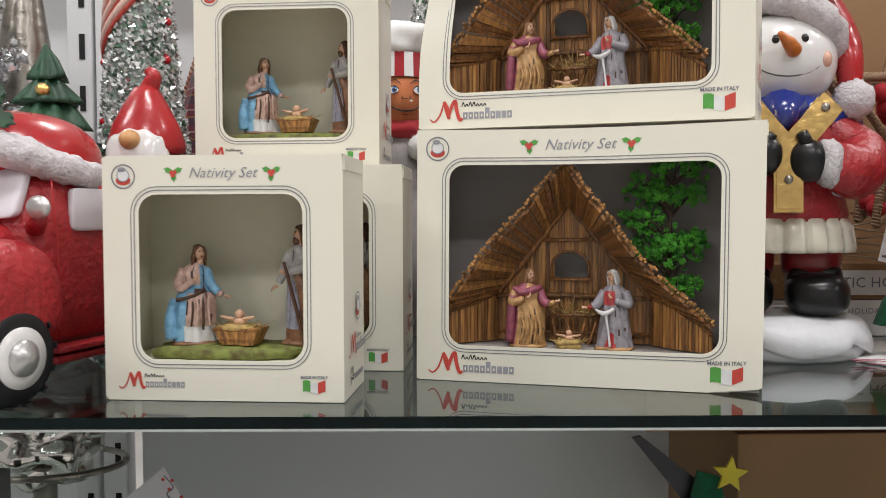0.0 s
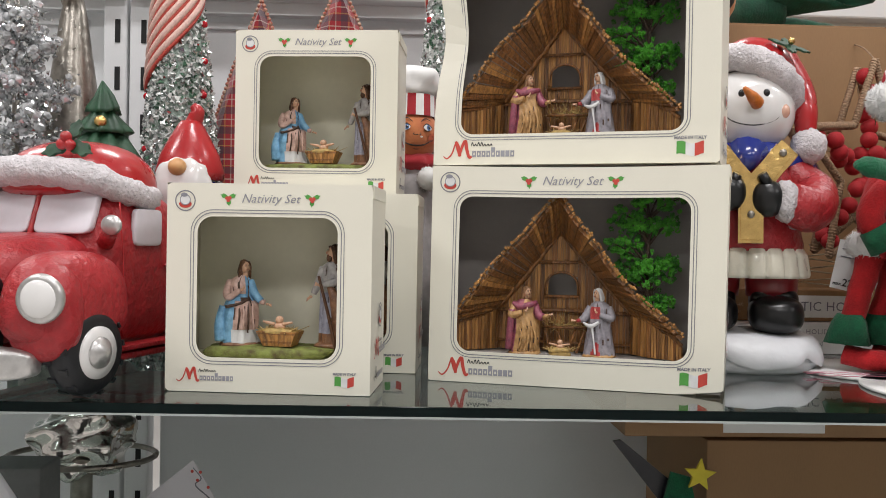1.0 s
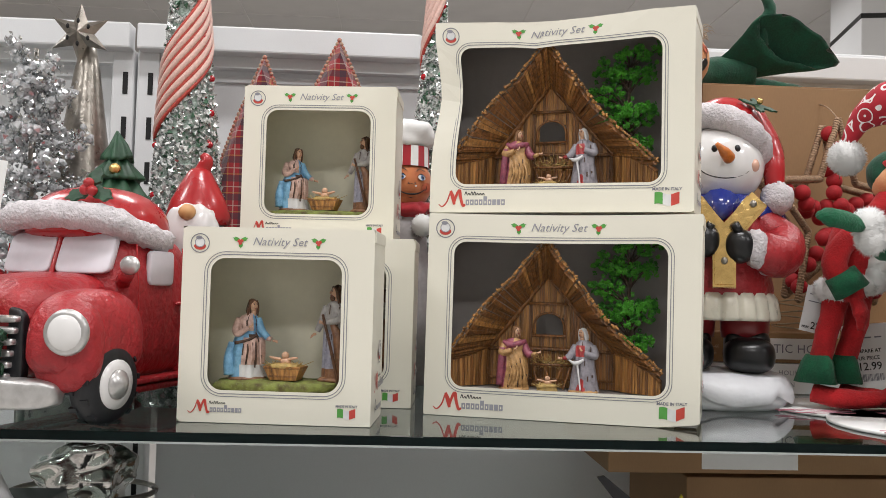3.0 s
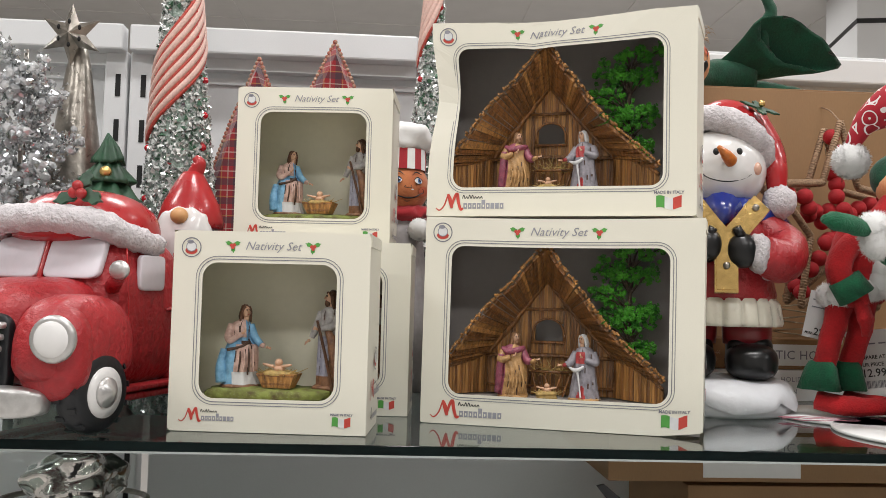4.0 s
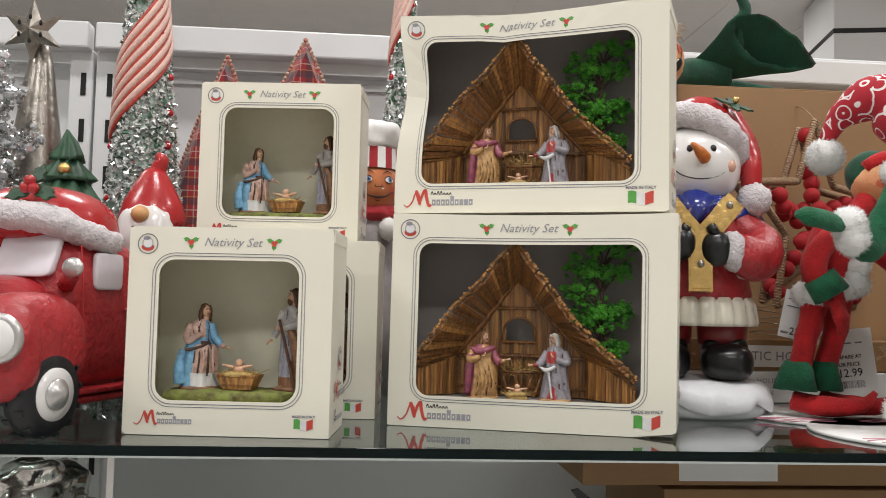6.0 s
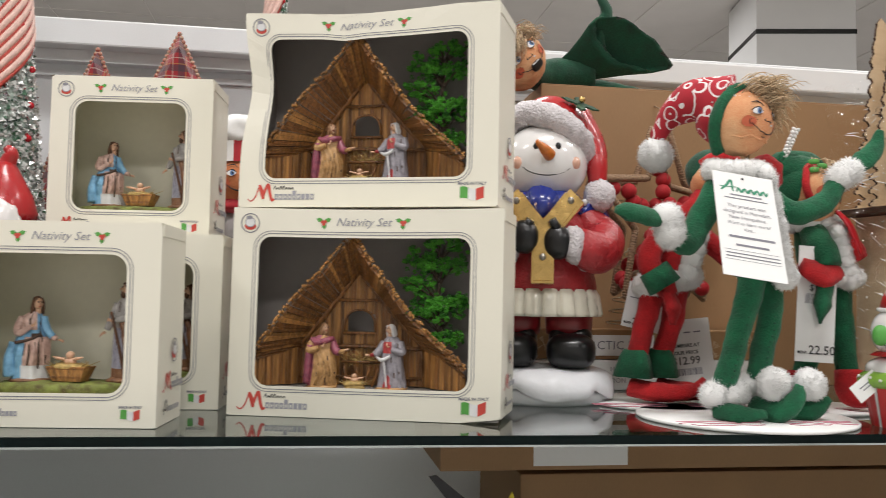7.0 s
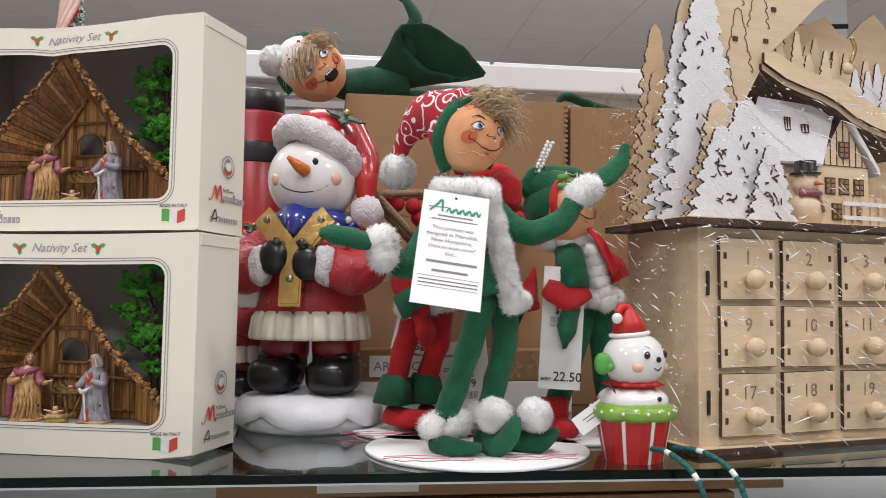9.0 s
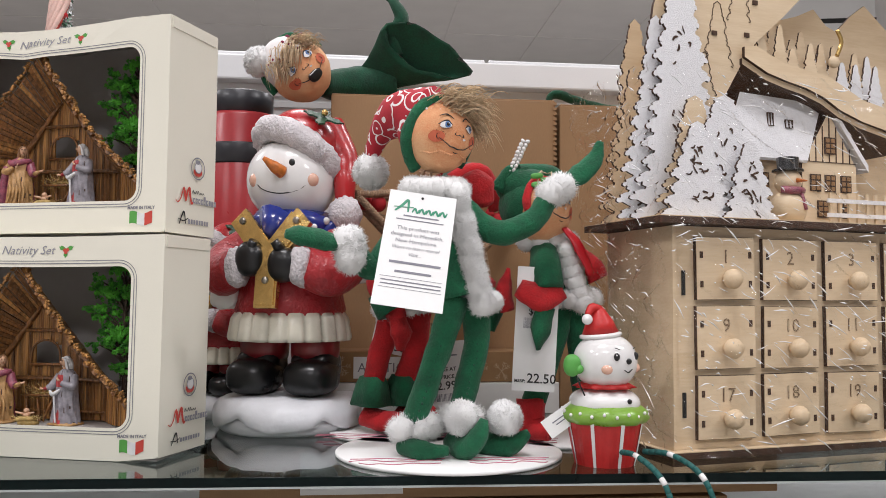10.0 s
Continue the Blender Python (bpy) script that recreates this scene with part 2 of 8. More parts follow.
g = Mold().box((1, 6, -0.05), (18, 26, 0.1), FLOOR_M)
g.make("floor", label="pale speckled shop floor tiles", category="floor", kind="structure")
g = Mold().box((1, 6, CEIL + 0.05), (18, 26, 0.1), CEILING_M)
for i in range(16):
    g.box((-8 + 1.2 * i, 6, CEIL - 0.004), (0.025, 26, 0.012), CEILING_M)
for i in range(11):
    g.box((1, -6.6 + 2.4 * i, CEIL - 0.003), (18, 0.025, 0.01), CEILING_M)
g.make("ceiling", label="grey suspended ceiling with pale grid bars", category="ceiling", kind="structure")
for nm, c, s in (("wall_north", (1, 19.05, 2.5), (18, 0.1, 5)), ("wall_south", (1, -7.05, 2.5), (18, 0.1, 5)),
                 ("wall_west", (-8.05, 6, 2.5), (0.1, 26.2, 5)), ("wall_east", (10.05, 6, 2.5), (0.1, 26.2, 5))):
    Mold().box(c, s, SHOPWALL_M).make(nm, label="plain off-white painted shop wall", category="wall", kind="structure")

g = Mold().box((0, 0.300, -0.0045), (2.6, 0.600, 0.009), GLASS)
shelf = g.make("glass_shelf", label="thick clear glass shelf with dark green edge", category="shelf", M=pose(0.2, -0.0155, SHELF, 0, 0, -1.4))
# pale colour for the reflection along the bottom of the glass edge
EDGE_PALE = mat("painted_edge_glint", (0.42, 0.46, 0.45), 0.5, var=0.1, vscale=20)
EDGE_M = mat("polished_glass_edge", (0.004, 0.010, 0.010), 0.10, var=0.3, vscale=6, spec=0.15)
Mold().box((0, -0.0006, -0.0038), (2.6, 0.001, 0.0072), EDGE_M, bevel=0.0003).make("polished_edge", shelf, "dark green polished edge")
Mold().box((0, -0.0006, -0.0084), (2.6, 0.001, 0.0016), EDGE_PALE).make("ground_arris", shelf, "pale strip painted as the edge's lower reflection")

# ---- shop fixture: slotted uprights, back panels, top rail ----


def fixture():
    back = Mold()
    for x0, x1 in ((-1.6, -0.478), (-0.394, 0.62), (0.62, 1.7)):
        back.box(((x0 + x1) / 2, 0.655, 0.98), (x1 - x0 - 0.006, 0.02, 1.86), WALL_WHITE, bevel=0.002)
        back.box(((x0 + x1) / 2, 0.642, 1.825), (x1 - x0 - 0.05, 0.008, 0.010), WALL_WHITE, bevel=0.001)
    back.make("wall_back", label="white enamelled steel back panels of a shop gondola", category="back panel", kind="structure")
    for x in (-0.455, -0.417):
        root = empty("slotted_upright", pose(x, 0.63, 0), "white steel shelf upright with punched slots", "upright", "slotted uprights")
        Mold().box((0, 0, 0.93), (0.034, 0.034, 1.86), WALL_WHITE, bevel=0.003).make("post", root)
        slot = Mold().box((0.004, -0.0172, 0), (0.0075, 0.002, 0.034), DARK_SLOT)
        first = slot.make("slot", root, M=pose(0, 0, 1.807))
        for k in range(1, 16):
            ob = new("slot", first.data)
            ob.parent = root
            ob.matrix_basis = pose(0, 0, 1.807 - 0.0695 * k)
    for x0, x1, y in ((-1.7, -0.438, 0.605), (-0.432, 0.005, 0.605), (0.0, 1.7, 0.625)):
        g = Mold().box(((x0 + x1) / 2, y, 1.876), (x1 - x0 - 0.004, 0.03, 0.040), WALL_WHITE, bevel=0.003)
        g.box(((x0 + x1) / 2, y + 0.022, 1.848), (x1 - x0 - 0.006, 0.02, 0.02), WALL_WHITE)
        g.make("top_rail", label="white enamelled steel rail along the fixture top", category="rail", group="top rails")


fixture()


# ---- nativity set boxes ----
def rounded(x0, x1, z0, z1, r, n=8):
    """Outline of a rounded rectangle, counter-clockwise from the lower right, with points along its sides."""
    out = []
    for cx, cz, a0 in ((x1 - r, z0 + r, -90), (x1 - r, z1 - r, 0), (x0 + r, z1 - r, 90), (x0 + r, z0 + r, 180)):
        arc = [(cx + r * math.cos(radians(a0 + 90 * k / n)), cz + r * math.sin(radians(a0 + 90 * k / n))) for k in range(n + 1)]
        out += arc
        nx = {-90: (x1, z1 - r), 0: (x0 + r, z1), 90: (x0, z0 + r), 180: (x1 - r, z0)}[a0]
        for k in range(1, 8):
            out.append((arc[-1][0] + (nx[0] - arc[-1][0]) * k / 8, arc[-1][1] + (nx[1] - arc[-1][1]) * k / 8))
    return out


def ring(g, a, b, y, m):
    n = len(a)
    g.add([(x, y, z) for x, z in a] + [(x, y, z) for x, z in b], [(i, (i + 1) % n, (i + 1) % n + n, i + n) for i in range(n)], m)


def to_rect(p, cx, cz, x0, x1, z0, z1):
    """p pushed out from the centre on to a rectangle."""
    dx, dz = p[0] - cx, p[1] - cz
    k = min([((x1 if dx > 0 else x0) - cx) / dx if abs(dx) > 1e-9 else 1e9, ((z1 if dz > 0 else z0) - cz) / dz if abs(dz) > 1e-9 else 1e9])
    return cx + dx * k, cz + dz * k


def flat(g, outline, y, m):
    g.add([(x, y, z) for x, z in outline], [tuple(range(len(outline)))], m)


def disc(cx, cz, r, n=24, rz=None):
    rz = rz or r
    return [(cx + r * math.cos(2 * math.pi * i / n), cz + rz * math.sin(2 * math.pi * i / n)) for i in range(n)]


def holly(g, cx, cz, s, y, flip):
    for a in (20, 160, 265):
        pts = []
        for k in range(13):
            t = k / 12 * 2 * math.pi
            r = 1 + 0.22 * math.cos(5 * t)
            u, v = 0.68 * math.cos(t) * r + 0.80, 0.40 * math.sin(t) * r
            ca, sa = math.cos(radians(a)), math.sin(radians(a))
            pts.append((cx + flip * s * (u * ca - v * sa), cz + s * (u * sa + v * ca) + 0.2 * s))
        flat(g, pts[:-1], y, GREEN_INK)
    flat(g, disc(cx - 0.28 * s, cz + 0.1 * s, 0.34 * s, 12), y - 0.0002, RED_INK)
    flat(g, disc(cx + 0.28 * s, cz + 0.15 * s, 0.34 * s, 12), y - 0.0003, RED_INK)
    flat(g, disc(cx, cz - 0.3 * s, 0.34 * s, 12), y - 0.0004, RED_INK)


def stroke(g, pts, w, y, m):
    """A flat ribbon through 2D points, thinner at its ends."""
    P = smooth_path([(x, 0, z) for x, z in pts], 5)
    verts, faces = [], []
    for i, p in enumerate(P):
        d = (P[min(i + 1, len(P) - 1)] - P[max(i - 1, 0)]).normalized()
        q = Vector((-d.z, 0, d.x)) * w * (0.35 + 0.65 * math.sin(math.pi * (0.12 + 0.76 * i / (len(P) - 1))))
        verts += [p + q + Vector((0, y, 0)), p - q + Vector((0, y, 0))]
    for i in range(len(P) - 1):
        faces.append((2 * i, 2 * i + 1, 2 * i + 3, 2 * i + 2))
    g.add(verts, faces, m)


def seal(g, cx, cz, r, y):
    ring(g, disc(cx, cz, r), disc(cx, cz, r * 0.9), y, INK)
    flat(g, disc(cx, cz - 0.32 * r, 0.62 * r, 16, 0.38 * r), y, RED_INK)
    flat(g, disc(cx, cz + 0.08 * r, 0.52 * r, 16, 0.5 * r), y - 0.0002, WHITE_INK)
    ring(g, disc(cx, cz + 0.08 * r, 0.54 * r, 16, 0.52 * r), disc(cx, cz + 0.08 * r, 0.46 * r, 16, 0.44 * r), y - 0.0003, INK_LIGHT)
    flat(g, disc(cx - 0.1 * r, cz + 0.55 * r, 0.34 * r, 12, 0.2 * r), y - 0.0003, INK_LIGHT)


def maker_mark(g, x, z, s, y):
    """The maker's mark, as plain strokes and blocks."""
    stroke(g, [(x, z + 0.12 * s), (x + 0.25 * s, z - 0.02 * s), (x + 0.55 * s, z + 0.30 * s), (x + 0.80 * s, z + 0.95 * s), (x + 1.0 * s, z + 0.60 * s)], 0.045 * s, y, RED_INK)
    stroke(g, [(x + 0.78 * s, z + 1.0 * s), (x + 0.95 * s, z + 0.55 * s), (x + 1.05 * s, z + 0.10 * s)], 0.13 * s, y - 0.0002, RED_INK)
    stroke(g, [(x + 1.02 * s, z + 0.15 * s), (x + 1.2 * s, z + 0.75 * s), (x + 1.38 * s, z + 1.0 * s), (x + 1.46 * s, z + 0.55 * s), (x + 1.62 * s, z + 0.04 * s), (x + 1.78 * s, z + 0.10 * s)], 0.10 * s, y - 0.0003, RED_INK)
    for k in range(9):
        a, t = x + (1.80 + 0.29 * k) * s, 0.62 if k == 4 else 0.42
        flat(g, [(a, z + 0.06 * s), (a + 0.24 * s, z + 0.06 * s), (a + 0.24 * s, z + t * s), (a, z + t * s)], y, INK_LIGHT)
        if k not in (6, 7):
            flat(g, disc(a + 0.12 * s, z + 0.235 * s, 0.040 * s, 10, 0.09 * s), y - 0.0002, CREAM)
    for k in range(7):
        a = x + (1.72 + 0.19 * k) * s
        stroke(g, [(a, z + 0.70 * s), (a + 0.09 * s, z + (0.92 if k in (0, 2, 3) else 0.82) * s), (a + 0.16 * s, z + 0.70 * s)], 0.030 * s, y, BLACK_INK)


def flag(g, x, z, w, h, y):
    for k, m in enumerate((GREEN_INK, WHITE_INK, RED_INK)):
        top, bot = [], []
        for j in range(5):
            u = (k + j / 4) / 3
            wav = 0.12 * h * math.sin(2 * math.pi * u * 1.1 + 0.6)
            top.append((x + u * w, z + h + wav))
            bot.append((x + u * w, z + wav))
        flat(g, bot + top[::-1], y, m)


def nativity_box(M, W, H, D, win, inside, label, warp=None, text_at=0.48, film=True):
    l, r, b, t, rad = win
    root = empty("nativity_set_box", M, label, "gift box", "nativity set boxes")
    hole = rounded(l, W - r, b, H - t, rad)
    cx, cz = (l + W - r) / 2, (b + H - t) / 2
    outer = [to_rect(p, cx, cz, 0, W, 0, H) for p in hole]
    e = 0.0007
    g = Mold()
    ring(g, outer, hole, 0, CREAM)
    ring(g, outer, hole, e, CREAM_IN)
    n = len(hole)
    g.add([(x, 0, z) for x, z in hole] + [(x, e, z) for x, z in hole], [(i, i + n, (i + 1) % n + n, (i + 1) % n) for i in range(n)], CREAM)
    front = g.make("front_panel", root, warp=warp)
    weld = bmesh.new()
    weld.from_mesh(front.data)
    bmesh.ops.remove_doubles(weld, verts=weld.verts[:], dist=0.000002)
    weld.to_mesh(front.data)
    weld.free()

    def wall(name, a, b2, c, d, inward, k=10):
        """A sheet between the edges a-b2 and d-c, cut into k strips, with its inner face."""
        g = Mold()
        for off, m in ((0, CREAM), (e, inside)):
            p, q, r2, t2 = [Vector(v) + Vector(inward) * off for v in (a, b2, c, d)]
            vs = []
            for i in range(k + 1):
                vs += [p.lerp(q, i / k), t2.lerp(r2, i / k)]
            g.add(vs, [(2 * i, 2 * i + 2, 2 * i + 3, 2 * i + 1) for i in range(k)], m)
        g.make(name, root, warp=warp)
    wall("side_panel", (0, 0, 0), (0, 0, H), (0, D, H), (0, D, 0), (1, 0, 0))
    wall("side_panel", (W, 0, 0), (W, 0, H), (W, D, H), (W, D, 0), (-1, 0, 0))
    wall("top_panel", (0, 0, H), (W, 0, H), (W, D, H), (0, D, H), (0, 0, -1))
    wall("bottom_panel", (0, 0, 0.0003), (W, 0, 0.0003), (W, D, 0.0003), (0, D, 0.0003), (0, 0, 1))
    wall("back_panel", (0, D, 0), (W, D, 0), (W, D, H), (0, D, H), (0, -1, 0))
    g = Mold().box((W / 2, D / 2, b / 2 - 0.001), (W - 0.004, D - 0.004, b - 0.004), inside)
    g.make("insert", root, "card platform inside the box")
    # folded closing flap along the top side edge and the side panel's crease
    g = Mold()
    g.box((W + 0.0004, D * 0.5, H - 0.006), (0.0008, D - 0.006, 0.0095), CREAM)
    g.make("side_flap", root, warp=warp)
    g = Mold()
    for o1, o2 in ((0.0026, 0.0033), (0.0050, 0.0056)):
        ring(g, rounded(l - o2, W - r + o2, b - o2, H - t + o2, rad + o2), rounded(l - o1, W - r + o1, b - o1, H - t + o1, rad + o1), -0.0003, INK)
    g.make("window_border", root, "thin double grey line round the window", warp=warp)
    if film:
        g = Mold()
        g.add([(l - 0.004, 0.0012, b - 0.004), (W - r + 0.004, 0.0012, b - 0.004), (W - r + 0.004, 0.0012, H - t + 0.004), (l - 0.004, 0.0012, H - t + 0.004)], [(0, 1, 2, 3)], FILM)
        ob = g.make("window_film", root, "clear plastic window", warp=warp)
        ob.visible_shadow = False
    k = 1.0 if W > 0.2 else 0.92
    g = Mold()
    seal(g, 0.0165 * k, H - 0.0145, 0.0093 * k, -0.0003)
    g.make("round_seal", root, "round printed emblem", warp=warp)
    for s in (-1, 1):
        g = Mold()
        holly(g, W * text_at + s * 0.0375 * k, H - 0.0125, 0.0048 * k, -0.0003, s)
        g.make("holly_print", root, "printed holly sprig", warp=warp)
    g = Mold()
    kp = 1.0 if W > 0.2 else 0.70
    maker_mark(g, 0.0095, 0.0062 if W > 0.2 else 0.0085, 0.0155 * kp, -0.0003)
    g.make("maker_mark", root, "red and grey printed mark", warp=warp)
    g = Mold()
    flag(g, W - 0.0130 - 0.0225 * kp, 0.0068, 0.0225 * kp, 0.0108 * kp, -0.0003)
    g.make("flag_print", root, "green, white and red printed flag", warp=warp)
    for text, sz, x, z, sh in (("Nativity Set", 0.0110 * k, W * text_at, H - 0.0155, 0.35), ("MADE IN ITALY", 0.0039 * kp, W - 0.0130 - 0.0112 * kp, 0.0068 + 0.0135 * kp, 0)):
        ob = letters(text, sz, INK if sh == 0 else INK_LIGHT, root, pose(x, -0.0004, z) @ UP, sh, bold=0.00012 if sh == 0 else 0.0)
        if warp:
            me = ob.data.copy()
            for v in me.vertices:
                p = warp(ob.matrix_basis @ v.co)
                v.co = ob.matrix_basis.inverted() @ Vector(p)
            ob.data = me
    # prints on the side panel
    g = Mold()
    S = Matrix.Translation((W + 0.0012, 0, 0)) @ Matrix.Rotation(radians(90), 4, "Z")
    q = Mold()
    seal(q, D * 0.60, 0.062, 0.0105, 0)
    maker_mark(q, D * 0.16, 0.0285, 0.0145 * D / 0.075, 0)
    stroke(q, [(D * 0.24, 0.0085), (D * 0.33, 0.0205), (D * 0.37, 0.0095)], 0.0009, 0, BLACK_INK)
    stroke(q, [(D * 0.22, 0.0135), (D * 0.32, 0.0120), (D * 0.42, 0.0150)], 0.0006, -0.0002, BLACK_INK)
    for j in range(8):
        flat(q, [(D * (0.42 + 0.055 * j), 0.0100), (D * (0.46 + 0.055 * j), 0.0100), (D * (0.46 + 0.055 * j), 0.0142), (D * (0.42 + 0.055 * j), 0.0142)], 0, INK_LIGHT)
    g.v, g.f, g.fm, g.fs, g.mats = [S @ p for p in q.v], q.f, q.fm, q.fs, q.mats
    g.make("side_print", root, "printed emblem and mark on the side panel", warp=warp)
    return root


def crushed(p):
    """The dented upper box: its top is creased inward and one edge pushed in."""
    x, y, z = p
    u, v = x / 0.255, z / 0.194
    tri = max(0.0, min((u - 0.02) / 0.40, (0.86 - u) / 0.44))
    step = 0.0022 if 0.375 < u < 0.43 else 0.0
    z -= max(0.0, v) ** 3 * (0.0070 * tri + step)
    x += 0.008 * math.exp(-(u / 0.13) ** 2) * math.exp(-((v - 0.62) / 0.22) ** 2)
    x += 0.10 * y * max(0.0, u) ** 4
    y += 0.006 * math.exp(-((u - 0.05) / 0.15) ** 2) * math.exp(-((v - 0.60) / 0.18) ** 2) + 0.0015 * math.sin(9 * u + 2) * v * v
    return (x, y, z)


def bulged(p):
    """A lightly used box: faces not quite flat, one lower corner crumpled."""
    x, y, z = p
    u, v = x / 0.255, z / 0.194
    x += 0.0015 * v + 0.10 * y * max(0.0, u) ** 4
    z += 0.004 * math.exp(-((u - 1.0) / 0.06) ** 2) * math.exp(-(v / 0.10) ** 2)
    return (x, y - 0.0015 * math.sin(3.1 * u) * math.sin(3.1 * v), z - 0.002 * v * math.sin(3.14 * u))


BIG, SMALL = (0.255, 0.194, 0.072), (0.169, 0.170, 0.078)
BIGWIN, SMALLWIN = (0.0258, 0.0298, 0.0280, 0.0268, 0.012), (0.0255, 0.0280, 0.0280, 0.0270, 0.013)
POSE_B2 = pose(0.0005, 0.1125, SHELF + 0.0005, 0, 0, -16.4)
POSE_B3 = pose(0.003, 0.140, SHELF + 0.1975, -0.6, 0, -19.5)
POSE_B1 = pose(-0.2165, 0.0465, SHELF + 0.0005, 0, 0, -6)
POSE_B5 = pose(-0.1790, 0.1620, SHELF + 0.0005, 0, 0, -5)
POSE_B4 = pose(-0.2008, 0.2320, SHELF + 0.1712, 0, 0, -6)
POSE_B6 = pose(-0.2000, 0.2490, SHELF + 0.0005, 0, 0, -5)
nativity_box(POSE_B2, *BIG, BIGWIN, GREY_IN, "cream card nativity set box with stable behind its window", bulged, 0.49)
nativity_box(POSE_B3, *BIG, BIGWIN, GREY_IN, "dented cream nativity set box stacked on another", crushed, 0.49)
nativity_box(POSE_B1, *SMALL, SMALLWIN, CREAM_IN, "small square cream nativity set box with figures", None, 0.505)
nativity_box(POSE_B5, *SMALL, SMALLWIN, CREAM_IN, "small cream nativity set box standing behind another", None, 0.505)
nativity_box(POSE_B4, *SMALL, SMALLWIN, CREAM_IN, "small cream nativity set box stacked on another", None, 0.505)
nativity_box(POSE_B6, *SMALL, SMALLWIN, CREAM_IN, "small cream nativity set box bearing another", None, 0.505)

# ---- what stands inside the boxes ----
BARK = mat("brown_painted_wood", (0.33, 0.142, 0.040), 0.42, bump=0.0012, bscale=150, vscale=130, stretch=(3, 3, 0.22), col2=(0.040, 0.016, 0.006), per_object=0.30)
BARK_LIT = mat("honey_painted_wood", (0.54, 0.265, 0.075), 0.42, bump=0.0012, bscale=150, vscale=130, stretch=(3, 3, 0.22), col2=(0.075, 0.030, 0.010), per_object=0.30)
STRAW = mat("straw", (0.55, 0.38, 0.13), 0.7, var=0.2, vscale=300)
SKIN = mat("painted_skin", (0.68, 0.41, 0.26), 0.4, var=0.1, vscale=200)
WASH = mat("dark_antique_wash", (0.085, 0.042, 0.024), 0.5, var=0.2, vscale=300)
HAIR_FAIR = mat("painted_tan_hair", (0.34, 0.18, 0.085), 0.5, var=0.2, vscale=300)
PALE_SHIRT = mat("pale_grey_shirt", (0.50, 0.48, 0.46), 0.45, bump=0.0004, bscale=300, vscale=180, col2=(0.25, 0.23, 0.22))
HAIR = mat("painted_brown_hair", (0.12, 0.05, 0.02), 0.5, var=0.2, vscale=300)
GOLD_ROBE = mat("ochre_robe", (0.58, 0.34, 0.14), 0.42, bump=0.0004, bscale=300, vscale=220, col2=(0.25, 0.13, 0.04))
PLUM = mat("plum_mantle", (0.36, 0.09, 0.13), 0.42, bump=0.0004, bscale=300, vscale=220, col2=(0.15, 0.04, 0.07))
GREY_ROBE = mat("grey_mantle", (0.33, 0.31, 0.34), 0.35, bump=0.0004, bscale=300, vscale=220, col2=(0.2, 0.19, 0.21))
RED_ROBE = mat("red_gown", (0.50, 0.06, 0.06), 0.4, var=0.2, vscale=200)
BLUE_ROBE = mat("sky_blue_mantle", (0.24, 0.50, 0.72), 0.4, bump=0.0004, bscale=300, vscale=180, col2=(0.10, 0.25, 0.42))
PINK_ROBE = mat("pale_pink_gown", (0.74, 0.52, 0.44), 0.4, bump=0.0004, bscale=300, vscale=180, col2=(0.42, 0.25, 0.2))
LILAC = mat("lilac_grey_robe", (0.42, 0.42, 0.50), 0.45, bump=0.0004, bscale=300, vscale=180, col2=(0.2, 0.2, 0.26))
BROWN_ROBE = mat("brown_cloak", (0.30, 0.15, 0.075), 0.45, bump=0.0004, bscale=300, vscale=180, col2=(0.12, 0.05, 0.025))
MOSS = mat("mossy_base", (0.22, 0.26, 0.06), 0.75, bump=0.0012, bscale=180, vscale=90, col2=(0.09, 0.07, 0.02))
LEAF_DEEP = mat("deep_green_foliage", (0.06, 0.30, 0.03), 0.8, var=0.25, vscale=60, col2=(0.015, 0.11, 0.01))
LEAF = mat("bright_green_foliage", (0.14, 0.58, 0.05), 0.75, var=0.25, vscale=60, col2=(0.03, 0.22, 0.015))
TWIG = mat("dark_twig", (0.06, 0.035, 0.02), 0.7, var=0.2, vscale=200)





def draped(g, h, secs, pick, n=11, depth=0.10, ph=0.0, seg=64, rings=40):
    """A robed body: oval sections (z, cx, cy, rx, ry), folds that deepen towards the hem, paint chosen by pick(angle, z, fold)."""
    z_all = [q[0] for q in secs]
    zs = [z_all[0] + (z_all[-1] - z_all[0]) * j / rings for j in range(rings + 1)]
    cols = [np.interp(zs, z_all, [q[k] for q in secs]).tolist() for k in range(1, 5)]
    verts, fold = [], []
    for j, z in enumerate(zs):
        for i in range(seg):
            a = 2 * math.pi * i / seg
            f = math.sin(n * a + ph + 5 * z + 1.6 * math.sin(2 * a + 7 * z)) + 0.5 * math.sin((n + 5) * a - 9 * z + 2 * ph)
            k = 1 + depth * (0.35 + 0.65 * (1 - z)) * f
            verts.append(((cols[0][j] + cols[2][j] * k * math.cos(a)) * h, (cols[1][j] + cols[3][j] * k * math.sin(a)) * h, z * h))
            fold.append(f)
    groups = {}
    for j in range(rings):
        for i in range(seg):
            q = (i + 1) % seg
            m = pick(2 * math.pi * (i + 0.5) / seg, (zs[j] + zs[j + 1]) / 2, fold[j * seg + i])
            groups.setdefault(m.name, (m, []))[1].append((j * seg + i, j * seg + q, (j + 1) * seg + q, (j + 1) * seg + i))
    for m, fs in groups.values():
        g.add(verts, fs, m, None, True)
    g.add(verts[-seg:], [tuple(range(seg))], pick(4.71, zs[-1], 0))


def front_of(a):
    """Angle away from the front (-y), in -pi to pi, positive towards +x."""
    return (a - 1.5 * math.pi + math.pi) % (2 * math.pi) - math.pi


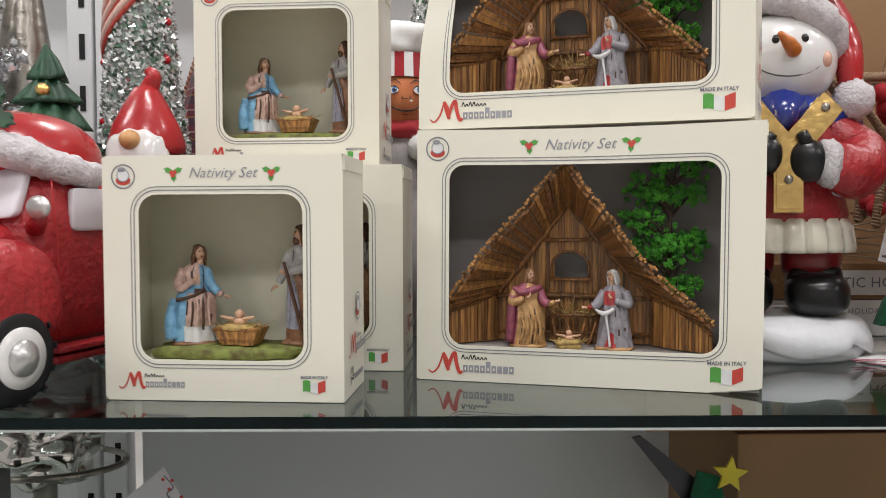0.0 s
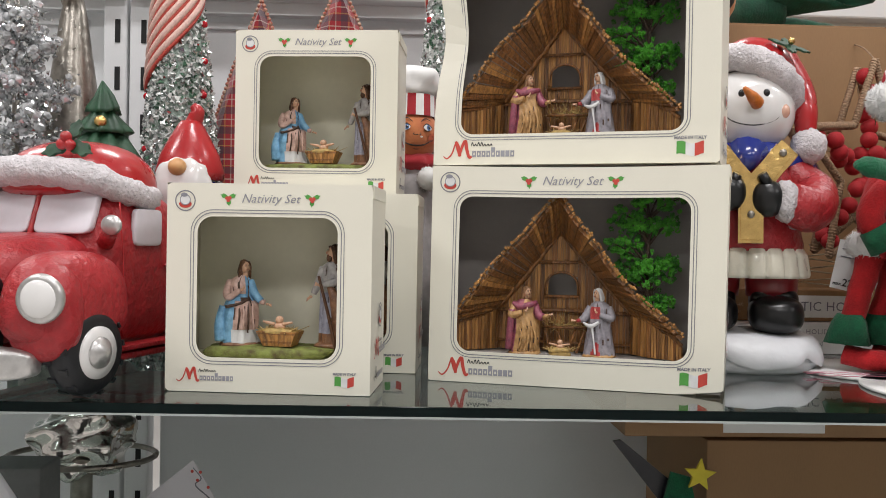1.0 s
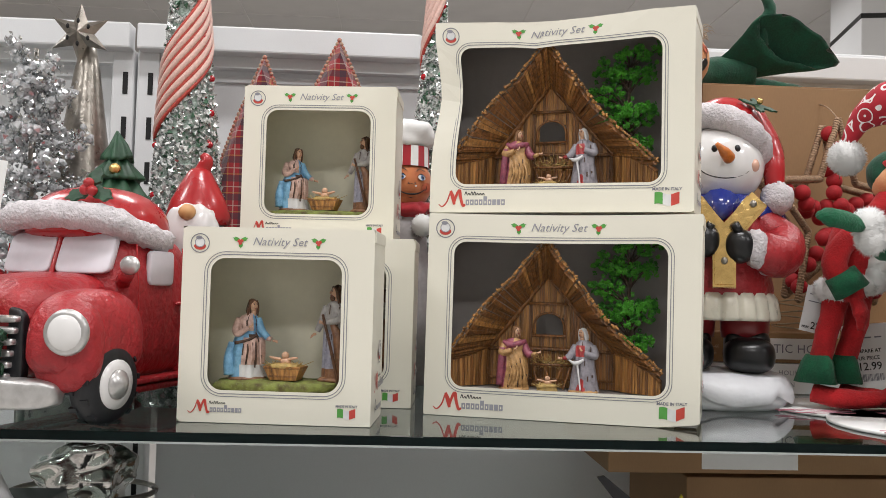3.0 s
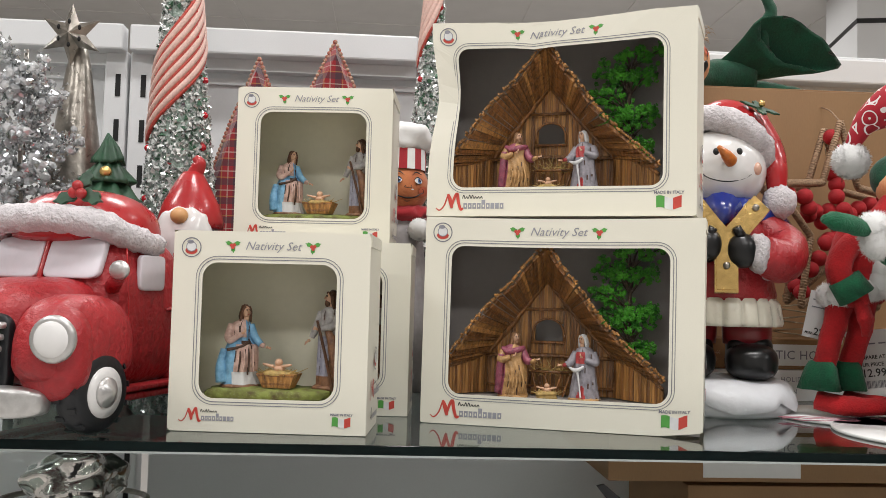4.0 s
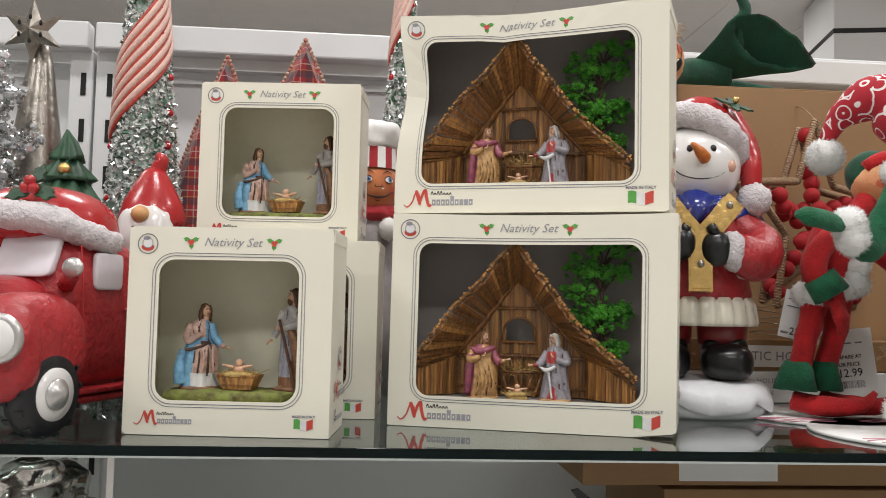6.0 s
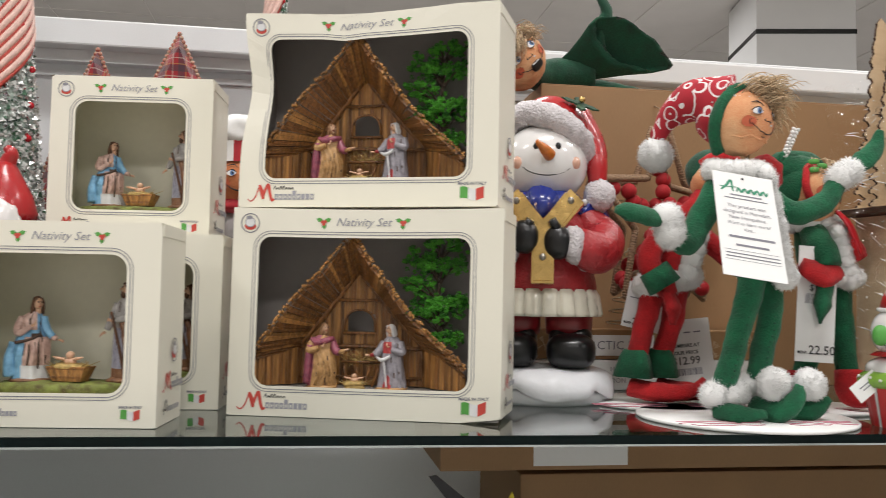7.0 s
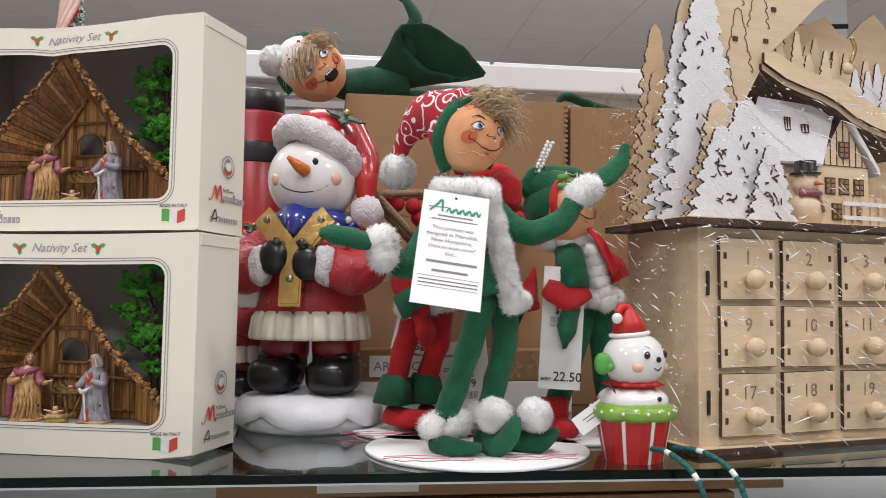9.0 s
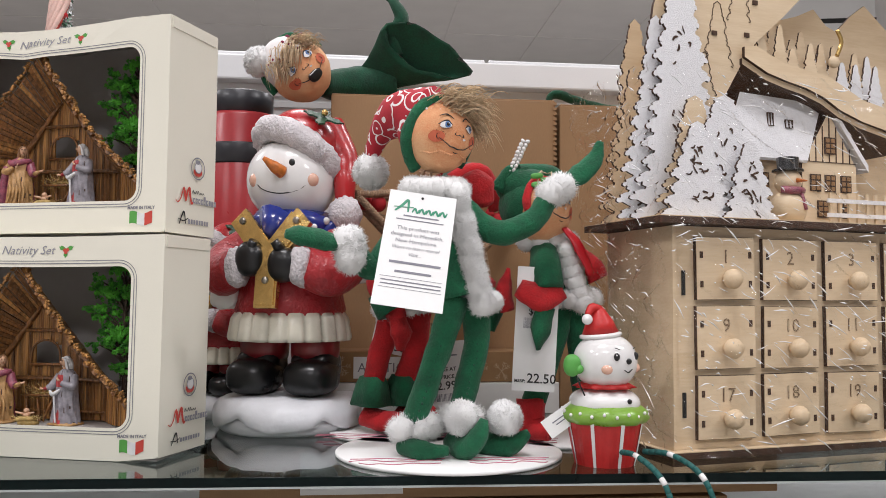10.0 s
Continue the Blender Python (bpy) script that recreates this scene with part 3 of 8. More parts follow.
def small_head(g, h, c, turn, hair, beard=False, veil=None, s=1.0):
    c = Vector(c) * h
    R = Matrix.Rotation(radians(turn), 3, "Z")
    at = lambda x, y, z: c + R @ (Vector((x, y, z)) * h * s)
    g.ball(at(0, 0, 0), (0.050 * h * s, 0.055 * h * s, 0.068 * h * s), SKIN, seg=16, rings=12)
    g.tube([at(0, -0.050, 0.015), at(0, -0.066, -0.008), at(0, -0.054, -0.014)], [0.008 * h, 0.012 * h, 0.006 * h], SKIN, seg=6, n=3)
    for q in (-1, 1):
        g.ball(at(0.021 * q, -0.048, 0.014), (0.009 * h * s, 0.006 * h * s, 0.005 * h * s), WASH, seg=8, rings=5)
        g.tube([at(0.010 * q, -0.053, 0.026), at(0.032 * q, -0.044, 0.025)], 0.004 * h, WASH, seg=5)
    g.tube([at(-0.014, -0.052, -0.030), at(0.014, -0.052, -0.030)], 0.004 * h, RED_ROBE, seg=5)
    cloth = veil or hair
    g.sbox(at(0, 0.030, 0.018), (0.060 * h * s, 0.058 * h * s, 0.072 * h * s), cloth, e=0.95, seg=20, rings=14, wob=0.12, wfreq=900)
    for q in (-1, 1):
        g.tube([at(0.026 * q, -0.024, 0.064), at(0.054 * q, -0.004, 0.015), at(0.060 * q, 0.012, -0.060), at(0.070 * q, 0.022, -0.125)], [0.014 * h, 0.018 * h, 0.022 * h, 0.012 * h], cloth, seg=8, n=4)
    g.tube([at(0, 0.05, 0.03), at(0, 0.075, -0.06), at(0, 0.07, -0.16)], [0.05 * h, 0.06 * h, 0.04 * h], cloth, seg=10, n=4)
    if beard:
        g.sbox(at(0, -0.034, -0.062), (0.030 * h, 0.022 * h, 0.036 * h), hair, e=0.9, seg=14, rings=10, wob=0.2, wfreq=900)
    g.tube([c + Vector((0, 0.012 * h, -0.05 * h)), c + Vector((0, 0.02 * h, -0.13 * h))], 0.034 * h, SKIN, seg=8)


def open_hand(g, h, p, d):
    p, d = Vector(p) * h, Vector(d).normalized() * h
    g.ball(p, (0.022 * h, 0.016 * h, 0.016 * h), SKIN, seg=8, rings=6)
    for k in range(4):
        g.tube([p, p + d * 0.05 + Vector((0, 0.006 * (k - 1.5) * h, (0.010 * k - 0.012) * h))], [0.008 * h, 0.005 * h], SKIN, seg=5)


def sleeve(g, h, pts, r, m):
    g.tube([Vector(p) * h for p in pts], [q * h for q in r], m, seg=12, n=6)


def bearded_figurine(M, h):
    g = Mold()
    g.sbox((0, 0, 0.025 * h), (0.24 * h, 0.19 * h, 0.035 * h), GOLD_ROBE, e=0.7, seg=24, rings=8, wob=0.15, wfreq=300)
    def pick(a, z, f):
        d = front_of(a)
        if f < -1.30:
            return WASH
        if z > 0.60:
            return GOLD_ROBE if -0.2 < d < 0.75 else PLUM
        return GOLD_ROBE if -0.85 < d < 1.9 else PLUM
    draped(g, h, [(0.04, 0, 0, 0.215, 0.17), (0.16, 0, 0, 0.20, 0.165), (0.34, 0.015, -0.02, 0.19, 0.16), (0.46, 0.01, -0.015, 0.175, 0.145), (0.60, -0.01, 0, 0.165, 0.125), (0.70, -0.01, 0, 0.175, 0.115), (0.77, 0, 0, 0.13, 0.095), (0.81, 0, 0, 0.06, 0.06)], pick, 10, 0.085, 0.4)
    sleeve(g, h, [(0.14, 0, 0.72), (0.20, -0.06, 0.58), (0.26, -0.10, 0.55)], [0.06, 0.065, 0.055], PLUM)
    sleeve(g, h, [(0.25, -0.10, 0.55), (0.33, -0.12, 0.58)], [0.035, 0.028], GOLD_ROBE)
    open_hand(g, h, (0.35, -0.12, 0.59), (1, -0.2, 0.25))
    sleeve(g, h, [(-0.14, 0, 0.72), (-0.20, -0.08, 0.58), (-0.06, -0.15, 0.62)], [0.06, 0.06, 0.04], GOLD_ROBE)
    open_hand(g, h, (0.0, -0.155, 0.645), (0.5, -0.2, 0.8))
    sleeve(g, h, [(-0.17, -0.02, 0.75), (-0.08, -0.10, 0.70), (0.07, -0.11, 0.735), (0.16, -0.03, 0.76)], [0.035, 0.045, 0.045, 0.035], PLUM)
    sleeve(g, h, [(-0.19, -0.06, 0.66), (-0.215, -0.08, 0.40), (-0.23, -0.05, 0.08)], [0.05, 0.055, 0.06], PLUM)
    for k in range(5):
        sleeve(g, h, [(-0.10 + 0.05 * k, -0.155, 0.42 + 0.03 * (k % 2)), (-0.06 + 0.05 * k, -0.185, 0.28), (-0.11 + 0.06 * k, -0.175, 0.08)], [0.008, 0.016, 0.014], GOLD_ROBE)
    small_head(g, h, (0.03, -0.02, 0.91), 28, HAIR_FAIR, beard=True)
    return g.make("bearded_figurine", None, "painted bearded figurine in ochre robe and plum mantle", "figurine", M, group="nativity figurines")


def veiled_figurine(M, h):
    g = Mold()
    g.sbox((0, 0, 0.025 * h), (0.24 * h, 0.19 * h, 0.035 * h), GOLD_ROBE, e=0.7, seg=24, rings=8, wob=0.15, wfreq=300)
    def pick(a, z, f):
        d = front_of(a)
        if z < 0.24 and abs(d + 0.10 - 0.6 * z) < 0.42 * (1 - z / 0.30):
            return RED_ROBE
        if z > 0.56 and abs(d + 0.30) < 0.50 and z < 0.74:
            return RED_ROBE
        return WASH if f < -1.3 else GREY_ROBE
    draped(g, h, [(0.04, 0, 0, 0.22, 0.17), (0.15, 0, 0, 0.20, 0.16), (0.40, 0.01, -0.01, 0.165, 0.14), (0.58, 0.01, 0, 0.155, 0.125), (0.70, 0.01, 0, 0.165, 0.11), (0.77, 0, 0, 0.12, 0.09), (0.81, 0, 0, 0.06, 0.06)], pick, 9, 0.085, 1.7)
    sleeve(g, h, [(-0.13, 0, 0.72), (-0.19, -0.07, 0.57), (-0.25, -0.10, 0.53)], [0.055, 0.065, 0.05], GREY_ROBE)
    sleeve(g, h, [(-0.22, -0.10, 0.54), (-0.30, -0.12, 0.52)], [0.032, 0.026], RED_ROBE)
    open_hand(g, h, (-0.33, -0.12, 0.52), (-1, -0.2, 0.1))
    sleeve(g, h, [(0.14, 0, 0.72), (0.19, -0.07, 0.58), (0.05, -0.15, 0.62)], [0.055, 0.06, 0.04], GREY_ROBE)
    open_hand(g, h, (0.0, -0.155, 0.66), (-0.5, -0.2, 0.8))
    sleeve(g, h, [(-0.20, -0.12, 0.50), (-0.08, -0.175, 0.46), (0.04, -0.17, 0.52)], [0.012, 0.035, 0.020], WHITE_INK)
    sleeve(g, h, [(-0.06, -0.175, 0.46), (-0.02, -0.19, 0.22), (0.00, -0.19, 0.06)], [0.018, 0.010, 0.016], WHITE_INK)
    small_head(g, h, (-0.03, -0.02, 0.91), -24, WHITE_INK)
    return g.make("veiled_figurine", None, "painted veiled figurine in grey mantle over red gown", "figurine", M, group="nativity figurines")


def seated_figurine(M, h):
    g = Mold()
    g.sbox((0, 0, 0.02 * h), (0.235 * h, 0.19 * h, 0.035 * h), BROWN_ROBE, e=0.7, seg=24, rings=8, wob=0.12, wfreq=300)
    def pick(a, z, f):
        d = front_of(a)
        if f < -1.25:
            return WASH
        if z < 0.20:
            return WHITE_INK if -0.50 < d < 1.9 else BLUE_ROBE
        if z < 0.52:
            return PINK_ROBE if -0.35 < d < 1.4 else BLUE_ROBE
        if z < 0.60:
            return WASH if 0.0 < d < 0.7 and z < 0.56 else BLUE_ROBE
        return PINK_ROBE if d < 0.45 else BLUE_ROBE
    draped(g, h, [(0.04, 0, 0, 0.215, 0.17), (0.18, -0.01, 0, 0.205, 0.17), (0.34, 0.0, -0.03, 0.205, 0.18), (0.50, 0.01, -0.03, 0.185, 0.16), (0.58, 0.0, 0, 0.130, 0.11), (0.72, -0.01, 0.01, 0.135, 0.10), (0.78, 0.0, 0.01, 0.10, 0.08), (0.82, 0.02, 0, 0.05, 0.05)], pick, 8, 0.080, 0.9)
    sleeve(g, h, [(-0.12, 0.01, 0.75), (-0.155, -0.06, 0.62), (-0.12, -0.12, 0.57), (0.0, -0.15, 0.65)], [0.045, 0.048, 0.042, 0.028], PINK_ROBE)
    open_hand(g, h, (0.02, -0.165, 0.66), (0.6, -0.2, 0.6))
    sleeve(g, h, [(0.11, 0.01, 0.75), (0.16, -0.06, 0.61), (0.24, -0.11, 0.52)], [0.045, 0.050, 0.040], BLUE_ROBE)
    sleeve(g, h, [(0.23, -0.11, 0.525), (0.28, -0.12, 0.505)], [0.036, 0.030], PINK_ROBE)
    open_hand(g, h, (0.31, -0.125, 0.49), (1, -0.2, -0.35))
    sleeve(g, h, [(-0.19, -0.05, 0.46), (-0.225, -0.08, 0.26), (-0.21, -0.08, 0.07)], [0.05, 0.065, 0.075], BLUE_ROBE)
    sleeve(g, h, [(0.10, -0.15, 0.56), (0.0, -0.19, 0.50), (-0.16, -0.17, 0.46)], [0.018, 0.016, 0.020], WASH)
    for k in range(4):
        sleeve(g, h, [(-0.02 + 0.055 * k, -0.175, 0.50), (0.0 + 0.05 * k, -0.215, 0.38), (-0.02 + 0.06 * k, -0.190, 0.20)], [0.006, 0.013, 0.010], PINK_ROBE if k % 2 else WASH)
    small_head(g, h, (0.05, -0.03, 0.915), 30, HAIR)
    return g.make("seated_figurine", None, "painted seated figurine in pink gown and blue mantle", "figurine", M, group="nativity figurines")


def standing_figurine(M, h):
    g = Mold()
    g.sbox((0, 0, 0.02 * h), (0.16 * h, 0.14 * h, 0.035 * h), BROWN_ROBE, e=0.7, seg=24, rings=8, wob=0.12, wfreq=300)
    def pick(a, z, f):
        d = front_of(a)
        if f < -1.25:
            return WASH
        if z < 0.14:
            return BROWN_ROBE
        if z < 0.55:
            return LILAC if d < 0.55 else BROWN_ROBE
        return PALE_SHIRT if d < 0.9 or z > 0.66 else BROWN_ROBE
    draped(g, h, [(0.04, 0, 0, 0.115, 0.10), (0.14, 0, 0, 0.12, 0.10), (0.35, 0, 0, 0.118, 0.10), (0.55, 0, 0, 0.115, 0.095), (0.70, 0.01, 0, 0.125, 0.09), (0.80, 0.01, 0, 0.10, 0.08), (0.84, 0, 0, 0.04, 0.04)], pick, 8, 0.075, 2.4)
    sleeve(g, h, [(0.10, 0, 0.79), (0.10, -0.09, 0.66), (-0.03, -0.14, 0.62)], [0.045, 0.045, 0.030], PALE_SHIRT)
    open_hand(g, h, (-0.06, -0.145, 0.61), (-0.6, -0.4, 0.2))
    sleeve(g, h, [(-0.09, 0, 0.78), (-0.13, -0.04, 0.62), (-0.17, -0.06, 0.52)], [0.042, 0.042, 0.03], PALE_SHIRT)
    open_hand(g, h, (-0.195, -0.07, 0.49), (-0.7, -0.2, -0.6))
    sleeve(g, h, [(-0.07, -0.155, 0.70), (0.03, -0.16, 0.36), (0.12, -0.15, 0.0)], [0.014, 0.016, 0.018], HAIR)
    sleeve(g, h, [(0.02, -0.10, 0.60), (0.09, -0.10, 0.44), (0.10, -0.06, 0.10)], [0.03, 0.06, 0.05], BROWN_ROBE)
    small_head(g, h, (0.01, -0.02, 0.93), -48, HAIR, beard=True, s=0.9)
    return g.make("standing_figurine", None, "painted standing figurine in lilac robe with staff", "figurine", M, group="nativity figurines")


def crib(M, s, label, sticks):
    g = Mold()
    rng = random.Random(4)
    if sticks:
        z0 = 0.45 * s
        g.sbox((0, 0, 0.2 * s), (0.8 * s, 0.45 * s, 0.25 * s), STRAW, e=0.8, seg=18, rings=8, wob=0.25, wfreq=260)
    else:
        q = [(-0.7, -0.4, 0.1), (0.7, -0.4, 0.1), (0.7, 0.4, 0.1), (-0.7, 0.4, 0.1), (-1, -0.55, 0.8), (1, -0.55, 0.8), (1, 0.55, 0.8), (-1, 0.55, 0.8)]
        g.add([(a * s, b * s, c * s) for a, b, c in q], [(0, 1, 5, 4), (1, 2, 6, 5), (2, 3, 7, 6), (3, 0, 4, 7), (0, 3, 2, 1), (4, 5, 6, 7)], BARK_LIT)
        g.box((0, -0.50 * s, 0.72 * s), (1.95 * s, 0.08 * s, 0.12 * s), BARK)
        g.box((0, -0.43 * s, 0.3 * s), (1.5 * s, 0.08 * s, 0.1 * s), BARK)
        z0 = 0.75 * s
    g.sbox((0, -0.05 * s, z0), (0.85 * s, 0.5 * s, 0.22 * s), STRAW, e=0.9, seg=18, rings=8, wob=0.25, wfreq=160)
    for _ in range(70):
        a = rng.random() * 6.28
        p = Vector((0.75 * s * math.cos(a), 0.42 * s * math.sin(a), z0))
        g.tube([p, p + Vector((rng.gauss(0, 0.3), rng.gauss(0, 0.2), rng.uniform(-0.1, 0.35))) * s], [0.03 * s, 0.015 * s], STRAW, seg=3)
    g.ball((0.05 * s, -0.16 * s, z0 + 0.28 * s), (0.30 * s, 0.2 * s, 0.19 * s), SKIN, seg=12, rings=9)
    g.ball((0.02 * s, -0.14 * s, z0 + 0.58 * s), 0.20 * s, SKIN, seg=12, rings=9)
    for q in (-1, 1):
        g.tube([(q * 0.2 * s, -0.2 * s, z0 + 0.38 * s), (q * 0.5 * s, -0.3 * s, z0 + 0.45 * s), (q * 0.75 * s, -0.3 * s, z0 + 0.50 * s)], [0.09 * s, 0.075 * s, 0.05 * s], SKIN, seg=7, n=4)
    return g.make("manger", None, label, "manger", M, group="mangers")


def plank(root, a, b, c, d, thick, m, name="plank"):
    """One board: the quad a b c d (its face), given some thickness along the normal."""
    a, b, c, d = [Vector(p) for p in (a, b, c, d)]
    n = (b - a).cross(d - a).normalized() * thick
    g = Mold()
    g.add([a, b, c, d, a + n, b + n, c + n, d + n], [(0, 1, 2, 3), (7, 6, 5, 4), (0, 4, 5, 1), (1, 5, 6, 2), (2, 6, 7, 3), (3, 7, 4, 0)], m)
    return g.make(name, root)


def stable(M, label):
    root = empty("stable", M, label, "stable", "toy stables")
    rng = random.Random(11)
    z0 = 0.0262
    eaves = (((0.1154, 0.168), (0.1038, 0.1575), (0.0835, 0.1308), (0.0656, 0.1138), (0.0491, 0.0951), (0.0279, 0.0657), (0.0175, 0.0505)),
             ((0.1154, 0.168), (0.1322, 0.1436), (0.1503, 0.1211), (0.1656, 0.0989), (0.1880, 0.0772), (0.2077, 0.0606), (0.2225, 0.0455)))
    feet = (Vector((0.052, 0.050, 0.060)), Vector((0.182, 0.050, 0.058)))
    ridge = Vector((0.1125, 0.050, 0.1370))
    def along(line, t):
        k = t * (len(line) - 1)
        i = min(int(k), len(line) - 2)
        return Vector((line[i][0] + (line[i + 1][0] - line[i][0]) * (k - i), 0.010, line[i][1] + (line[i + 1][1] - line[i][1]) * (k - i)))
    for side, (line, foot) in enumerate(zip(eaves, feet)):
        n, t = 38, 0.0
        while t < 0.995:
            t1 = min(1.0, t + rng.uniform(0.7, 1.4) / n)
            j = Vector((0, rng.uniform(-0.0040, 0.0012), rng.uniform(-0.0010, 0.0010)))
            k = Vector((0, 0, rng.uniform(-0.0007, 0.0007)))
            a, b = along(line, t) + j, along(line, t1 - 0.0035) + j
            c, d = ridge.lerp(foot, t1 - 0.0035) + k, ridge.lerp(foot, t) + k
            if side == 0:
                a, b, c, d = b, a, d, c
            plank(root, d, c, b, a, 0.0030, BARK if rng.random() < 0.8 else BARK_LIT, "roof_board")
            # chipped pale end of the board along the eave
            mid, w = (a + b) / 2, (b - a).length
            g = Mold()
            up = Vector((-(b - a).z, 0, (b - a).x)).normalized()
            ang = math.degrees(math.atan2((b - a).z, (b - a).x))
            for q in range(2):
                g.box((0, 0, 0), (w * rng.uniform(0.40, 0.52), rng.uniform(0.003, 0.006), rng.uniform(0.0016, 0.0034)), BARK_LIT,
                      Matrix.Translation(mid + (b - a) * (0.25 if q else -0.25) + Vector((0, -0.001 - 0.001 * rng.random(), 0)) + up * (0.0014 + 0.0012 * rng.random())) @ pose(0, 0, 0, rng.uniform(-20, 20), -ang + rng.uniform(-14, 14), rng.uniform(-12, 12)), bevel=0.0004)
            g.make("eave_chip", root, "honey-coloured chipped eave")
            t = t1
    # back gable of upright boards, with a round-topped opening
    top = lambda q: 0.1362 - abs(q - 0.1125) * (1.24 if q < 0.1125 else 1.13)
    x = 0.050
    while x < 0.184:
        w = rng.uniform(0.0022, 0.0040)
        xa, xb = x, min(x + w - 0.0003, 0.186)
        y = 0.0485 + rng.uniform(-0.0005, 0.0005)
        xm = (xa + xb) / 2
        m = BARK if rng.random() < 0.45 else BARK_LIT
        if abs(xm - 0.1145) < 0.0140:
            zt = 0.089 + 0.0095 * (1 - abs((xm - 0.1145) / 0.0145) ** 3) ** 0.5
            plank(root, (xa, y, z0), (xb, y, z0), (xb, y, 0.0770), (xa, y, 0.0770), -0.002, m, "wall_board")
            plank(root, (xa, y, zt), (xb, y, zt), (xb, y, top(xb)), (xa, y, top(xa)), -0.002, m, "wall_board")
        else:
            plank(root, (xa, y, z0), (xb, y, z0), (xb, y, top(xb)), (xa, y, top(xa)), -0.002, m, "wall_board")
        x += w
    for pts, r in (([(0.054, 0.046, 0.0625), (0.112, 0.0455, 0.0640), (0.180, 0.046, 0.0625)], 0.0021), ([(0.089, 0.0462, 0.1080), (0.136, 0.0462, 0.1085)], 0.0017),
                   ([(0.056, 0.0455, 0.0640), (0.082, 0.0455, 0.0965), (0.1085, 0.0455, 0.1315)], 0.0024), ([(0.178, 0.0455, 0.0625), (0.147, 0.0455, 0.0960), (0.1165, 0.0455, 0.1315)], 0.0024),
                   ([(0.098, 0.0465, 0.0765), (0.131, 0.0465, 0.0770)], 0.0016), ([(0.054, 0.0465, 0.034), (0.180, 0.0465, 0.034)], 0.0015)):
        g = Mold().tube(pts, [r, r * 1.15, r * 0.9], BARK, seg=8, n=5, flat=0.7)
        for i, v in enumerate(g.v):
            v += 0.0006 * noise.noise_vector(v * 260)
        g.make("beam", root)
    arch = [(0.1145 + 0.0150 * math.cos(t), 0.0462, 0.0785 + 0.0205 * max(0, math.sin(t)) ** 0.6) for t in np.linspace(0, math.pi, 14).tolist()]
    Mold().tube(arch, 0.0011, BARK, seg=6, n=2).make("window_frame", root)
    for pts in ((( 0.0165, 0.011, 0.049), (0.0325, 0.024, 0.0660), (0.0560, 0.046, 0.0645)), ((0.1770, 0.046, 0.0640), (0.1935, 0.028, 0.0640), (0.2215, 0.011, 0.0400))):
        P = [Vector(p) for p in pts]
        for a, b in zip(P[:-1], P[1:]):
            n = max(5, int((b - a).length / 0.0032))
            for i in range(n):
                p, q = a.lerp(b, i / n), a.lerp(b, (i + 1) / n - 0.015)
                o = Vector((0, rng.uniform(-0.0006, 0.0006), 0))
                plank(root, Vector((p.x, p.y, z0)) + o, Vector((q.x, q.y, z0)) + o, q + o, p + o, -0.002, BARK_LIT if i % 3 else BARK, "side_board")
            Mold().tube([a + Vector((0, -0.0015, 0)), b + Vector((0, -0.0015, 0))], 0.0017, BARK, seg=7).make("beam", root)
    # crossed hay rack before the wall
    for x0, x1 in ((0.098, 0.106), (0.108, 0.119), (0.131, 0.122), (0.140, 0.130)):
        Mold().tube([(x0, 0.042, 0.056), (x1, 0.034, z0)], 0.0012, BARK, seg=7, n=3).make("rack_bar", root)
    Mold().tube([(0.100, 0.036, 0.049), (0.140, 0.036, 0.049)], 0.0013, BARK, seg=7, n=3).make("rack_bar", root)
    g = Mold()
    for _ in range(60):
        p = Vector((rng.uniform(0.104, 0.134), 0.038, rng.uniform(0.046, 0.054)))
        g.tube([p, p + Vector((rng.gauss(0, 0.006), -0.003, rng.gauss(0.002, 0.004)))], [0.0005, 0.0002], STRAW, seg=3)
    tagged(g.make("hay", root, "loose straw in the rack"), kind="stuff")
    return root


def model_tree(M, label):
    root = empty("model_tree", M, label, "model tree", "model trees")
    rng = random.Random(21)
    g = Mold()
    g.tube([(0, 0, 0), (0.002, 0, 0.05), (-0.001, 0, 0.09), (0.003, 0, 0.13)], [0.0035, 0.003, 0.002, 0.001], TWIG, seg=7)
    tufts = []
    for z, cx, spread, n in ((0.048, 0.004, 0.017, 6), (0.070, -0.004, 0.027, 9), (0.082, 0.004, 0.031, 11), (0.097, -0.022, 0.014, 5), (0.117, -0.002, 0.028, 11), (0.126, -0.014, 0.020, 6), (0.140, 0.006, 0.024, 7)):
        for k in range(n):
            a = 2 * math.pi * k / n + rng.random()
            r = spread * rng.uniform(0.35, 1.0)
            e = Vector((cx + r * math.cos(a), 0.40 * r * math.sin(a), z + rng.uniform(-0.005, 0.005)))
            g.tube([(0, 0, z - 0.018), e * 0.5 + Vector((0, 0, z * 0.5 - 0.006)), e], [0.0012, 0.0009, 0.0005], TWIG, seg=5, n=3)
            tufts.append(e)
    g.make("trunk", root, "dark bare twigs")
    g = Mold()
    light, deep = [], []
    for e in tufts:
        for _ in range(13):
            c = e + Vector((rng.gauss(0, 0.0042), rng.gauss(0, 0.0030), rng.gauss(0, 0.0027)))
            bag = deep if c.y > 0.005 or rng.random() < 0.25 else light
            for _ in range(17):
                d = Vector((rng.gauss(0, 1), rng.gauss(0, 1), rng.gauss(0, 1))).normalized()
                bag.append(c + d * 0.0021 * rng.uniform(0.6, 1.1))
    g.chips(light, 0.0010, LEAF, 5, 1.2)
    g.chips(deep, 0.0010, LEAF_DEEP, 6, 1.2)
    g.make("crown", root, "crumbly bright green foam foliage")
    return root


